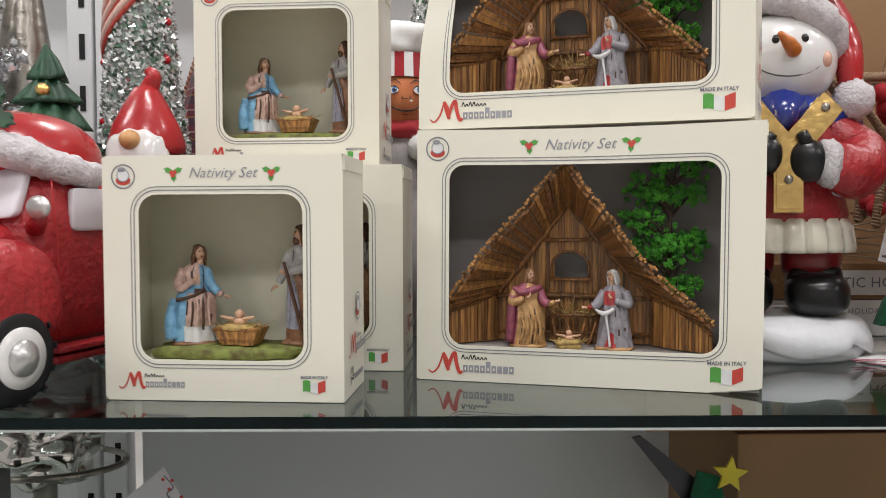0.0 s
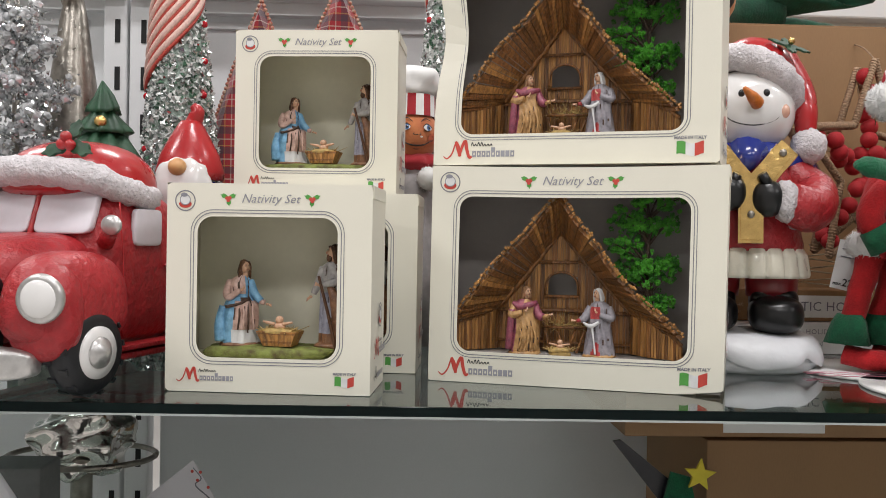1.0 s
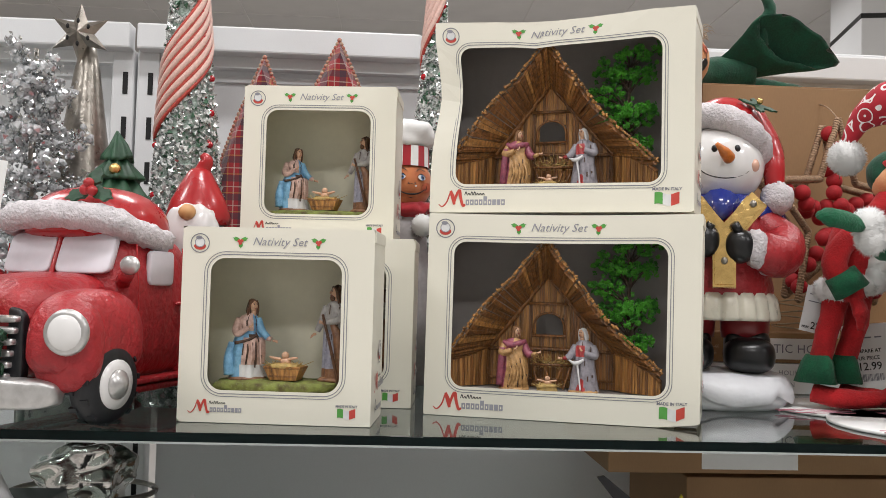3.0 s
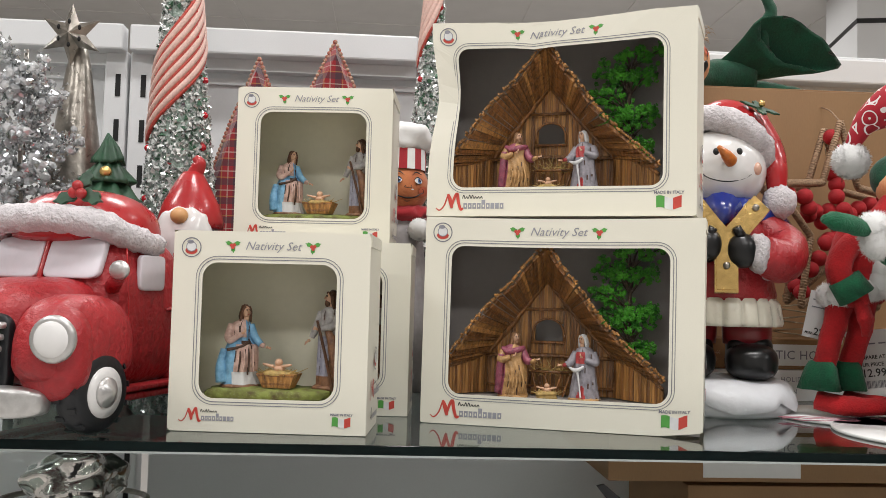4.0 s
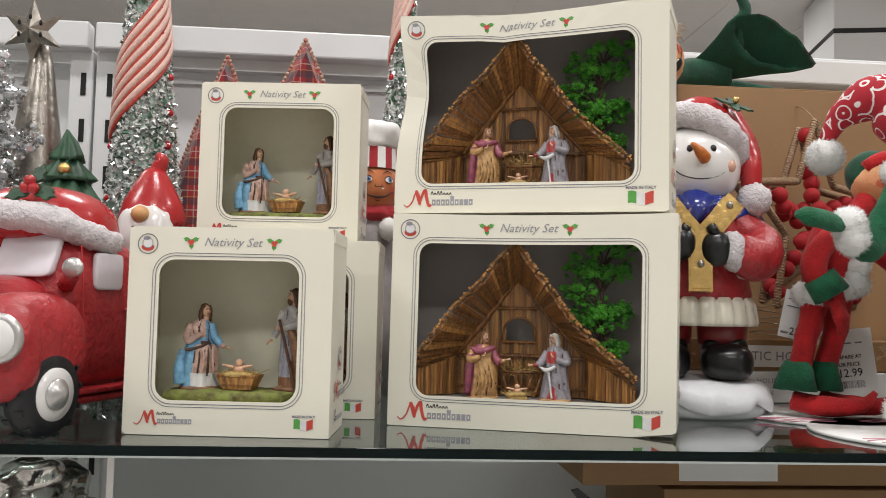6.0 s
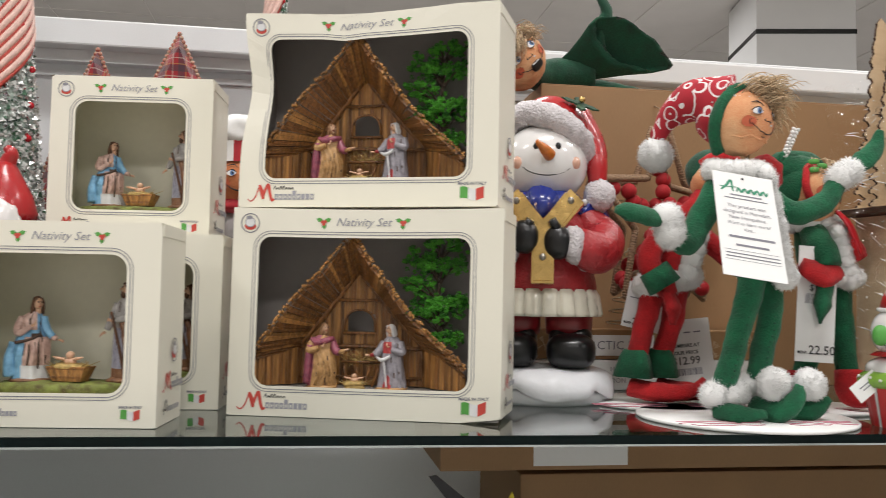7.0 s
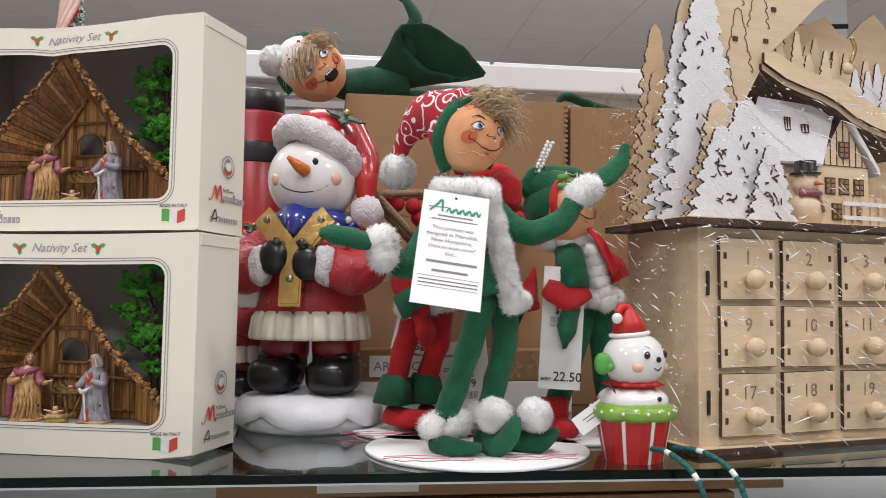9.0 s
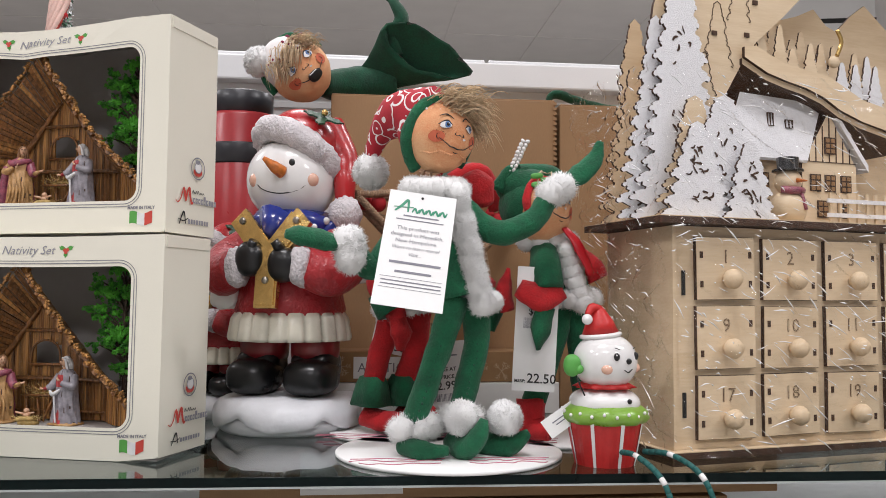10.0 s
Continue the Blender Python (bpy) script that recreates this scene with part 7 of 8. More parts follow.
def lying_elf():
    g = Mold()
    H = Vector((0.338, 0.375, 1.808))
    r = 0.038
    g.sbox(H, (r, r * 0.95, r), FACE, e=0.95)
    M = face_on(g, H, r, 6, 4, -50)
    g.sbox(M @ Vector((0, 0.008, 0.014)), (r * 1.06, r * 1.06, r * 0.92), TWIG_PRINT, e=0.9)
    g.tube([M @ Vector((r * 1.1 * math.sin(a), 0.006, 0.010 + r * 1.0 * math.cos(a))) for a in np.linspace(-1.7, 1.7, 12).tolist()], 0.005, FELT_GREEN, seg=9, n=3)
    hair_lock(g, M @ Vector((0.004, -0.030, 0.026)), M.to_3x3() @ Vector((-0.75, -0.25, -0.55)), 90, 0.026, 4, 0.10)
    hair_lock(g, M @ Vector((-0.020, -0.024, 0.022)), M.to_3x3() @ Vector((-0.55, -0.2, -0.85)), 80, 0.022, 6, 0.10)
    hair_lock(g, M @ Vector((0.020, -0.026, 0.024)), M.to_3x3() @ Vector((0.5, -0.2, -0.6)), 70, 0.018, 5, 0.12)
    g.fur(M @ Vector((-0.026, 0.004, 0.046)), 0.021, FLEECE, 900, 0.32, 400)
    rng = random.Random(14)
    for k in range(16):
        u, v = rng.uniform(-1.6, 1.6), rng.uniform(0.05, 0.75)
        P = []
        for j in range(4):
            d = Vector((math.sin(u) * math.cos(v), -math.cos(u) * math.cos(v), math.sin(v)))
            P.append(M @ (Vector((0, 0.008, 0.014)) + Vector((d.x * r * 1.065, d.y * r * 1.065, d.z * r * 0.93))))
            u, v = u + rng.uniform(0.05, 0.14), v + rng.uniform(-0.10, 0.12)
        g.tube(P, 0.0006, HAIR, seg=4, n=3)
        for p in P:
            g.ball(p + Vector((rng.gauss(0, 0.0016), 0, rng.gauss(0, 0.0016))), 0.0021, PLUM_BERRY, seg=8, rings=6)
    # open laughing mouth
    g.sbox((0, 0, 0), (0.0100, 0.0030, 0.0068), EYE_BLACK, M @ pose(0.002, -r * 0.885, -r * 0.47, 28, 0, 0), e=0.9, seg=18, rings=10)
    g.sbox((0, 0, 0), (0.0062, 0.0014, 0.0017), WHITE_INK, M @ pose(0.002, -r * 0.955, -r * 0.37, 28, 0, 0), e=0.6, seg=14, rings=8)
    # body lying along the carton top
    g.tube([(0.362, 0.400, 1.800), (0.392, 0.430, 1.806), (0.430, 0.440, 1.812), (0.462, 0.440, 1.815)], [0.016, 0.024, 0.026, 0.024], VELVET, seg=16)
    # flared limb with open end, and the curled one behind
    verts, faces = [], []
    ax, c0, c1 = Vector((0.050, 0.006, -0.024)), Vector((0.428, 0.440, 1.815)), Vector((0.498, 0.378, 1.842))
    mn = Vector((0.009, -0.014, 0.019))
    for j, (t, k) in enumerate(((0, 0.42), (0.3, 0.55), (0.6, 0.75), (0.85, 0.95), (1, 1.0), (0.96, 0.94), (0.6, 0.60), (0.3, 0.30), (0.2, 0.02))):
        c = c0.lerp(c1, t)
        for i in range(28):
            a = 2 * math.pi * i / 28
            w = 1 + (0.06 * math.sin(3 * a + 1) + 0.14 * math.cos(a) ** 8 + 0.05 * math.sin(7 * a)) * t
            verts.append(c + k * w * (math.cos(a) * ax + math.sin(a) * mn))
    for j in range(8):
        for i in range(28):
            q = (i + 1) % 28
            faces.append((j * 28 + i, j * 28 + q, (j + 1) * 28 + q, (j + 1) * 28 + i))
    g.add(verts, faces, VELVET, None, True)
    g.tube([(0.462, 0.404, 1.846), (0.461, 0.392, 1.868), (0.466, 0.386, 1.888), (0.454, 0.384, 1.908), (0.442, 0.384, 1.914)], [0.017, 0.015, 0.013, 0.010, 0.005], VELVET, seg=12, flat=0.6)
    g.tube([(0.440, 0.450, 1.797), (0.478, 0.440, 1.797), (0.510, 0.430, 1.793), (0.560, 0.430, 1.7885)], [0.014, 0.014, 0.009, 0.004], VELVET, seg=12, flat=0.6)
    base = (0.43, 0.43, 1.783)
    settle(g, base, True).make("elf_doll", None, "green velvet elf doll lying on the carton", "doll", pose(*base), group="elf dolls")
    g = Mold()
    g.tube([(0.672, 0.43, 1.785), (0.676, 0.43, 1.800), (0.690, 0.43, 1.803), (0.720, 0.43, 1.792), (0.770, 0.43, 1.784), (0.82, 0.43, 1.782)], [0.004, 0.006, 0.007, 0.007, 0.006, 0.003], VELVET, seg=10, flat=0.7)
    base = (0.70, 0.43, 1.778)
    settle(g, base, True).make("elf_doll", None, "green elf doll lying with one leg showing", "doll", pose(*base), group="elf dolls")


front_elf()
red_elf()
bowing_elf()
lying_elf()

# round card bases under the dolls
PINK_PRINT = mat("faint_rose_print", (0.55, 0.20, 0.26), 0.6)


def card_disc(x, y, r, label):
    root = empty("card_disc", pose(x, y, SHELF), label, "base", "card discs")
    Mold().lathe([(r - 0.0008, 0.0002), (r, 0.0008), (r, 0.0026), (r - 0.0008, 0.0032)], CARD, seg=64).make("disc", root)
    g = Mold()
    rng = random.Random(1)
    for x0 in (-0.05, 0.045):
        for k in range(3):
            P = [Vector((x0 + 0.012 * j + rng.gauss(0, 0.003), -r * 0.62 + 0.010 * k + rng.gauss(0, 0.003), 0.0034)) for j in range(-3, 4)]
            g.tube(P, 0.0006, PINK_PRINT, seg=4, n=3)
    g.make("print", root, "faint rose printed strokes")


card_disc(0.496, 0.074, 0.103, "large round white card under an elf doll")
card_disc(0.462, 0.192, 0.078, "round white card under the red elf doll")
card_disc(0.618, 0.140, 0.060, "round white card under the bowing elf doll")

# tags
brand = tag_card(pose(0.4385, 0.024, 1.615, -30, 8, -4) @ Matrix.Diagonal((1.12, 1, 1.16, 1)), 0.0515, 0.0985, "white hang tag with green heading on the elf doll",
                 [(0.013, 0.040, -0.0225, 0.0012), (0.008, 0.044, -0.0258, 0.0009), (0.008, 0.046, -0.0635, 0.0020), (0.013, 0.040, -0.0710, 0.0018), (0.004, 0.048, -0.0785, 0.0009), (0.004, 0.048, -0.0815, 0.0009), (0.003, 0.0485, -0.0752, 0.0003), (0.003, 0.0485, -0.0840, 0.0003)], group="hang tags")
for i, (text, sz) in enumerate((("This product was", 0.0046), ("designed in Meredith,", 0.0046), ("New Hampshire.", 0.0046), ("Want to learn more?", 0.0042), ("Visit...", 0.0042))):
    letters(text, sz, INK, brand, pose(0.0257, -0.0004, -0.0345 - 0.0055 * i) @ UP, shear=0.25 if i > 2 else 0)
g = Mold()
GREEN_MARK = mat("green_brand_ink", (0.02, 0.26, 0.14), 0.5)
stroke(g, [(0.006, -0.0185), (0.011, -0.013), (0.015, -0.008), (0.016, -0.0185)], 0.0011, -0.0003, GREEN_MARK)
stroke(g, [(0.005, -0.0150), (0.020, -0.0140)], 0.0006, -0.0004, GREEN_MARK)
for k in range(5):
    x = 0.019 + 0.0053 * k
    stroke(g, [(x, -0.0185), (x + 0.002, -0.0145), (x + 0.004, -0.0185), (x + 0.0055, -0.0150)], 0.0008, -0.0004, GREEN_MARK)
g.make("heading_mark", brand, "flowing green brand stroke")
Mold().ball((0.0255, -0.0002, -0.0045), (0.0011, 0.0006, 0.0011), DARK_SLOT, seg=10, rings=6).make("punched_hole", brand)

small = [(0.004, 0.016, -0.010, 0.0011), (0.020, 0.034, -0.010, 0.0011), (0.004, 0.030, -0.018, 0.0011)]
tag_card(pose(0.562, 0.083, 1.552, 0, 3, -6), 0.0400, 0.1165, "long white price tag on the bowing elf",
         barcode(0.008, -0.058, 0.024, 0.010, 26, 3), [("16", 0.0095, 0.014, -0.0150), ("$12", 0.0090, 0.012, -0.0450), ("22.50", 0.0125, 0.0135, -0.1085), ("MSRP:", 0.0040, 0.0020, -0.1085)])
tag_card(pose(0.437, 0.222, 1.516, 0, 12, -3), 0.046, 0.052, "white price tag hanging behind the red elf", small,
         [("22.50", 0.0115, 0.0115, -0.0480), ("MSRP:", 0.0036, 0.002, -0.0480)])
tag_card(pose(0.476, 0.224, 1.470, -4, -6, -3), 0.056, 0.072, "white price tag leaning behind the red elf", [(0.006, 0.018, -0.016, 0.0016), (0.024, 0.032, -0.016, 0.0016), (0.036, 0.044, -0.016, 0.0016)] + barcode(0.006, -0.064, 0.036, 0.008, 26, 5),
         [("COMPARE AT", 0.0058, 0.006, -0.032), ("OUR PRICE", 0.0058, 0.010, -0.040), ("$12.99", 0.0125, 0.006, -0.0515)])
tag_card(pose(0.568, 0.014, 1.416, -20, -32, 10), 0.042, 0.017, "small white paper tag by the cupcake snowman", [(0.008, 0.030, -0.007, 0.0010), (0.010, 0.026, -0.010, 0.0010)], group="hang tags")


# ---- cupcake snowman ----
LIME = mat("lime_green_glaze", (0.22, 0.42, 0.05), 0.3, var=0.1, coat=0.3)
TEAL_CORD = mat("teal_green_cord", (0.01, 0.11, 0.10), 0.6, bump=0.0004, bscale=700, var=0.15)
MATTE_RED = mat("matt_red_paint", (0.55, 0.02, 0.018), 0.45, bump=0.0003, bscale=300, var=0.1)


def cupcake():
    g = Mold()
    n = 16
    for k in range(n * 4):
        a0, a1 = 2 * math.pi * k / (n * 4), 2 * math.pi * (k + 1) / (n * 4)
        m = WHITE_GLAZE if k % 8 in (0,) else MATTE_RED
        off = 0.0006 if k % 8 == 0 else 0
        v = []
        for r, z in ((0.0255, 0), (0.0335, 0.042)):
            for a in (a0, a1):
                q = (r + off) * (1 + 0.012 * math.sin(16 * a))
                v.append((q * math.cos(a), q * math.sin(a), z))
        g.add(v, [(0, 1, 3, 2)], m, None, False)
    g.lathe([(0.0250, 0.0002), (0.024, 0.0004)], MATTE_RED, seg=32)
    g.lathe([(0.0340, 0.036), (0.0370, 0.040), (0.0365, 0.046), (0.030, 0.051)], LIME, seg=64, ripple=lambda a, z: 0.045 * math.sin(9 * a) * (1 if z < 0.045 else 0.3))
    for k in range(22):
        a = 2 * math.pi * k / 22
        g.ball((0.0368 * math.cos(a), 0.0368 * math.sin(a), 0.0435 + 0.002 * (k % 2)), 0.0016, WHITE_GLAZE, seg=7, rings=5)
    g.sbox((0, 0, 0.052), (0.030, 0.030, 0.014), WHITE_GLAZE, e=0.9)
    g.lathe([(0.016, 0.064), (0.026, 0.0655), (0.020, 0.069)], MATTE_RED, seg=48, ripple=lambda a, z: 0.09 * math.sin(10 * a))
    g.sbox((0.000, -0.002, 0.0875), (0.0275, 0.0265, 0.0245), WHITE_GLAZE, e=0.95)
    M = pose(0, -0.002, 0.0875, 0, 0, 22)
    for s in (-1, 1):
        g.ball(M @ Vector((s * 0.0115, -0.0242, 0.0055)), (0.0028, 0.0018, 0.0034), EYE_BLACK, seg=10, rings=7)
        g.ball(M @ Vector((s * 0.0125, -0.0250, 0.0068)), 0.0008, WHITE_INK, seg=6, rings=4)
        g.tube([M @ Vector((s * 0.008, -0.0245, 0.0115)), M @ Vector((s * 0.0125, -0.0230, 0.0130))], 0.0004, EYE_BLACK, seg=4)
        g.ball(M @ Vector((s * 0.0165, -0.0180, -0.0050)), (0.0055, 0.0040, 0.0045), ROSY, seg=12, rings=8)
    g.ball(M @ Vector((0, -0.0270, 0.0015)), 0.0026, BLACK_GLAZE, seg=10, rings=7)
    g.tube([M @ Vector((-0.0045, -0.0264, -0.0058)), M @ Vector((0, -0.0266, -0.0078)), M @ Vector((0.0050, -0.0262, -0.0052))], 0.0005, EYE_BLACK, seg=4)
    g.ball((0.010, -0.0285, 0.0555), 0.0022, BLACK_GLAZE, seg=8, rings=6)
    # tilted little hat
    T = pose(-0.003, 0, 0.108, 0, -6, 0)
    g.lathe([(0.0170, 0), (0.0185, 0.0012), (0.0180, 0.0035), (0.0150, 0.0042)], WHITE_GLAZE, T, 28)
    g.lathe([(0.0160, 0.0035), (0.0120, 0.014), (0.0065, 0.023), (0.0035, 0.027)], MATTE_RED, T, 24)
    g.tube([T @ Vector((0, 0, 0.024)), T @ Vector((-0.007, -0.003, 0.0265)), T @ Vector((-0.013, -0.006, 0.021))], [0.0048, 0.0040, 0.0025], MATTE_RED)
    g.ball(T @ Vector((-0.014, -0.007, 0.0175)), 0.0048, WHITE_GLAZE, seg=12, rings=8)
    # mitten on a wire
    g.sbox((-0.034, -0.010, 0.0850), (0.0075, 0.006, 0.0095), GREEN_INK, e=0.9)
    g.ball((-0.029, -0.013, 0.082), 0.004, GREEN_INK, seg=10, rings=7)
    g.tube([(-0.032, -0.012, 0.078), (-0.026, -0.018, 0.060)], 0.0007, BLACK_GLAZE, seg=5)
    # dangling striped cord legs over the shelf edge
    for P in ([(0.002, -0.026, 0.014), (0.006, -0.050, 0.014), (0.014, -0.076, 0.000), (0.022, -0.082, -0.030), (0.026, -0.082, -0.070)],
              [(0.028, -0.018, 0.012), (0.040, -0.045, 0.013), (0.050, -0.074, 0.001), (0.058, -0.082, -0.028), (0.060, -0.082, -0.070)]):
        C = smooth_path(P, 14)
        for i in range(0, len(C) - 3, 3):
            g.tube(C[i:i + 4], 0.0024, WHITE_GLAZE if (i // 3) % 5 == 4 else TEAL_CORD, seg=8, n=1)
    return g.make("cupcake_snowman", None, "ceramic snowman in striped cupcake with dangling legs", "figurine", pose(0.6255, 0.019, SHELF, 0, 0, 8))


cupcake()

# ---- wooden advent calendar ----
PLY = mat("pale_birch_ply", (0.72, 0.575, 0.395), 0.55, bump=0.00012, bscale=200, var=0.10, vscale=35, stretch=(0.35, 1, 3), col2=(0.63, 0.475, 0.30), per_object=0.05)
PLY_PLAIN = mat("birch_ply_body", (0.68, 0.535, 0.36), 0.55, bump=0.00012, bscale=200, var=0.10, vscale=30, stretch=(0.35, 1, 3), col2=(0.58, 0.43, 0.265))
BURNT = mat("laser_burnt_edge", (0.075, 0.035, 0.018), 0.75, var=0.3, vscale=200)
GLITTER_WHITE = mat("white_glitter_paint", (0.80, 0.80, 0.82), 0.5, bump=0.0008, bscale=900, var=0.05, vscale=300)
# opaque white that stands in for reflections on the creased wrap
WRAP_GLINT = mat("wrap_glint_paint", (0.88, 0.88, 0.88), 0.12, var=0.05, vscale=90)
WRAP = clear_film("shrink_wrap", rough=0.05, gloss=1.3)


def plate(outline, y, depth, m, edge, name, root, label=""):
    """A laser-cut plate, its rim burnt dark."""
    g = Mold()
    n = len(outline)
    g.add([(x, y, z) for x, z in outline], [tuple(range(n))], m)
    g.add([(x, y + depth, z) for x, z in outline], [tuple(range(n))[::-1]], m)
    g.add([(x, y, z) for x, z in outline] + [(x, y + depth, z) for x, z in outline], [(i, i + n, (i + 1) % n + n, (i + 1) % n) for i in range(n)], edge)
    return g.make(name, root, label)


def fir(cx, z0, w, h, rng, steps=9):
    """A laser-cut fir outline: drooping rounded boughs with deep notches between."""
    right, left = [], []
    for k in range(steps):
        t, dz = k / steps, h / steps
        r, z = w * (1 - t) ** 0.85 + 0.12 * w, z0 + h * t
        for side, lst in ((1, right), (-1, left)):
            j = rng.uniform(0.90, 1.10)
            for fr, fz in ((0.90, 0.0), (1.0, -0.06), (1.06, 0.06), (1.04, 0.20), (0.94, 0.30), (0.96, 0.42), (0.84, 0.56), (0.74, 0.62), (0.72, 0.74), (0.80, 0.84)):
                lst.append((cx + side * r * fr * j, z + (fz + rng.uniform(-0.04, 0.04)) * dz))
    return right + [(cx, z0 + h * 1.02)] + left[::-1]


def calendar():
    W, D = 0.585, 0.115
    root = empty("advent_calendar", pose(0.6935, 0.033, SHELF, 0, 0, 13) @ Matrix.Diagonal((1.06, 1, 1.03, 1)), "shrink-wrapped birch advent calendar with numbered drawers", "calendar")
    rng = random.Random(31)
    def slab(z0, z1, x0, x1, y0, y1, name):
        g = Mold()
        g.box(((x0 + x1) / 2, (y0 + y1) / 2, (z0 + z1) / 2), (x1 - x0, y1 - y0, z1 - z0), BURNT)
        g.box(((x0 + x1) / 2, (y0 + y1) / 2, z1 + 0.0004), (x1 - x0 - 0.0006, y1 - y0 - 0.0006, 0.0008), PLY_PLAIN)
        g.make(name, root, "thin plywood plate with burnt edge")
    slab(0, 0.0055, -0.006, W + 0.006, -0.008, D + 0.006, "base_plate")
    slab(0.2035, 0.2095, -0.020, W + 0.02, -0.013, D + 0.010, "top_plate")
    Mold().box((0.0015, D / 2, 0.1045), (0.003, D, 0.196), PLY_PLAIN).make("side_panel", root)
    Mold().box((W - 0.0015, D / 2, 0.1045), (0.003, D, 0.196), PLY_PLAIN).make("side_panel", root)
    Mold().box((W / 2, D - 0.0015, 0.1045), (W - 0.008, 0.003, 0.196), PLY_PLAIN).make("back_panel", root)
    Mold().box((W / 2, 0.0045, 0.1045), (W - 0.0062, 0.003, 0.196), PLY_PLAIN).make("front_panel", root)
    g = Mold()
    for z in (0.152, 0.045):
        g.box((0.012, 0.0022, z), (0.003, 0.002, 0.022), DARK_SLOT)
    g.make("joint_slot", root, "dark finger-joint slots")
    n = 0
    knob = dial = None
    for row in range(3):
        for colm in range(8):
            n += 1
            x, z = 0.0230 + 0.0692 * colm, 0.137 - 0.0612 * row
            w, h = 0.0600, 0.0560
            g = Mold()
            g.box((w / 2, 0.0022, h / 2), (w, 0.0040, h), BURNT)
            g.box((w / 2, -0.0001, h / 2), (w - 0.0008, 0.0008, h - 0.0008), PLY)
            dr = g.make("drawer", root, "pale plywood drawer front with burnt edge" if n == 1 else "", M=pose(x, -0.0015, z, 0, rng.uniform(-0.7, 0.7), rng.uniform(-0.8, 0.8)))
            k = Mold().lathe([(0.0045, 0), (0.0050, 0.002), (0.0085, 0.007), (0.0090, 0.0105), (0.0070, 0.0145), (0.0030, 0.0165)], PLY, seg=20)
            if knob is None:
                knob = k.make("knob", dr, "round turned birch knob", M=pose(w / 2, -0.0008, 0.0185, 90, 0, 0))
                d = Mold()
                for nx, nz in ((0.005, 0.040), (0.0550, 0.040), (0.005, 0.014), (0.0550, 0.014)):
                    d.box((nx, -0.0006, nz), (0.0032, 0.0006, 0.0058), BURNT)
                dial = d.make("notches", dr, "small burnt notches")
            else:
                for src, nm, m4 in ((knob, "knob", pose(w / 2, -0.0008, 0.0185, 90, 0, 0)), (dial, "notches", Matrix())):
                    ob = new(nm, src.data)
                    ob.parent, ob.matrix_basis = dr, m4
            letters(str(n), 0.0170, BURNT_INK, dr, pose(w / 2, -0.0009, 0.0330) @ UP)
            letters(str(n), 0.0170, PLY, dr, pose(w / 2, -0.0012, 0.0330) @ UP, bold=-0.00055)
    # arch and wooded scene on top
    zb = 0.2100
    cx = W / 2
    inner = [(0.072, 0), (0.073, 0.06), (0.075, 0.117), (0.0960, 0.153), (0.112, 0.175), (0.145, 0.205), (0.165, 0.225), (0.205, 0.255), (0.250, 0.270)]
    outer = [(-0.016, 0), (-0.013, 0.10), (0.002, 0.20), (0.035, 0.29), (0.090, 0.355), (0.160, 0.395), (0.230, 0.412)]
    arch = [(x, zb + z) for x, z in outer] + [(W - x, zb + z) for x, z in outer[::-1]] + [(W - x, zb + z) for x, z in inner] + [(x, zb + z) for x, z in inner[::-1]]
    plate(arch, 0.030, 0.004, PLY, BURNT, "arch", root, "plywood arch")
    plate([(x, z) for x, z in [(cx - 0.20 * math.cos(radians(180 * k / 30)), zb + 0.19 * math.sin(radians(180 * k / 30))) for k in range(31)]], 0.104, 0.003, PLY_PLAIN, BURNT, "backboard", root, "plain plywood backboard")
    # firs at both ends
    for mirror in (False, True):
        fx = (lambda x: W - x) if mirror else (lambda x: x)
        for c, w, h, y, m, st in ((0.022, 0.034, 0.205, 0.098, PLY, 13), (0.006, 0.030, 0.150, 0.070, PLY, 11), (0.002, 0.034, 0.185, 0.0265, GLITTER_WHITE, 13), (0.024, 0.044, 0.245, 0.020, GLITTER_WHITE, 15),
                                  (0.030, 0.036, 0.110, 0.008, PLY, 8), (0.058, 0.044, 0.112, 0.004, GLITTER_WHITE, 8), (0.026, 0.032, 0.085, -0.001, GLITTER_WHITE, 7), (0.078, 0.026, 0.070, -0.005, GLITTER_WHITE, 6)):
            root_plate = plate(fir(fx(c), zb, w, h, rng, st), y, 0.003, m, BURNT, "fir", root, "white glittered plywood fir" if m is GLITTER_WHITE else "plain plywood fir")
            g = Mold()
            for _ in range(16):
                t = rng.uniform(0.05, 0.75)
                px, pz = fx(c) + rng.uniform(-0.6, 0.6) * w * (1 - t), zb + h * t
                a0, ln = rng.uniform(0, 3.14), rng.uniform(0.002, 0.0045)
                mid = (px + rng.uniform(-0.002, 0.002), pz + rng.uniform(-0.002, 0.002))
                stroke(g, [(px - ln * math.cos(a0), pz - ln * math.sin(a0)), mid, (px + ln * math.cos(a0 + 0.5), pz + ln * math.sin(a0 + 0.5))], rng.uniform(0.0006, 0.0013), y - 0.0004, BURNT)
            tagged(g.make("cut_mark", root_plate, "burnt cut marks"), kind="stuff")
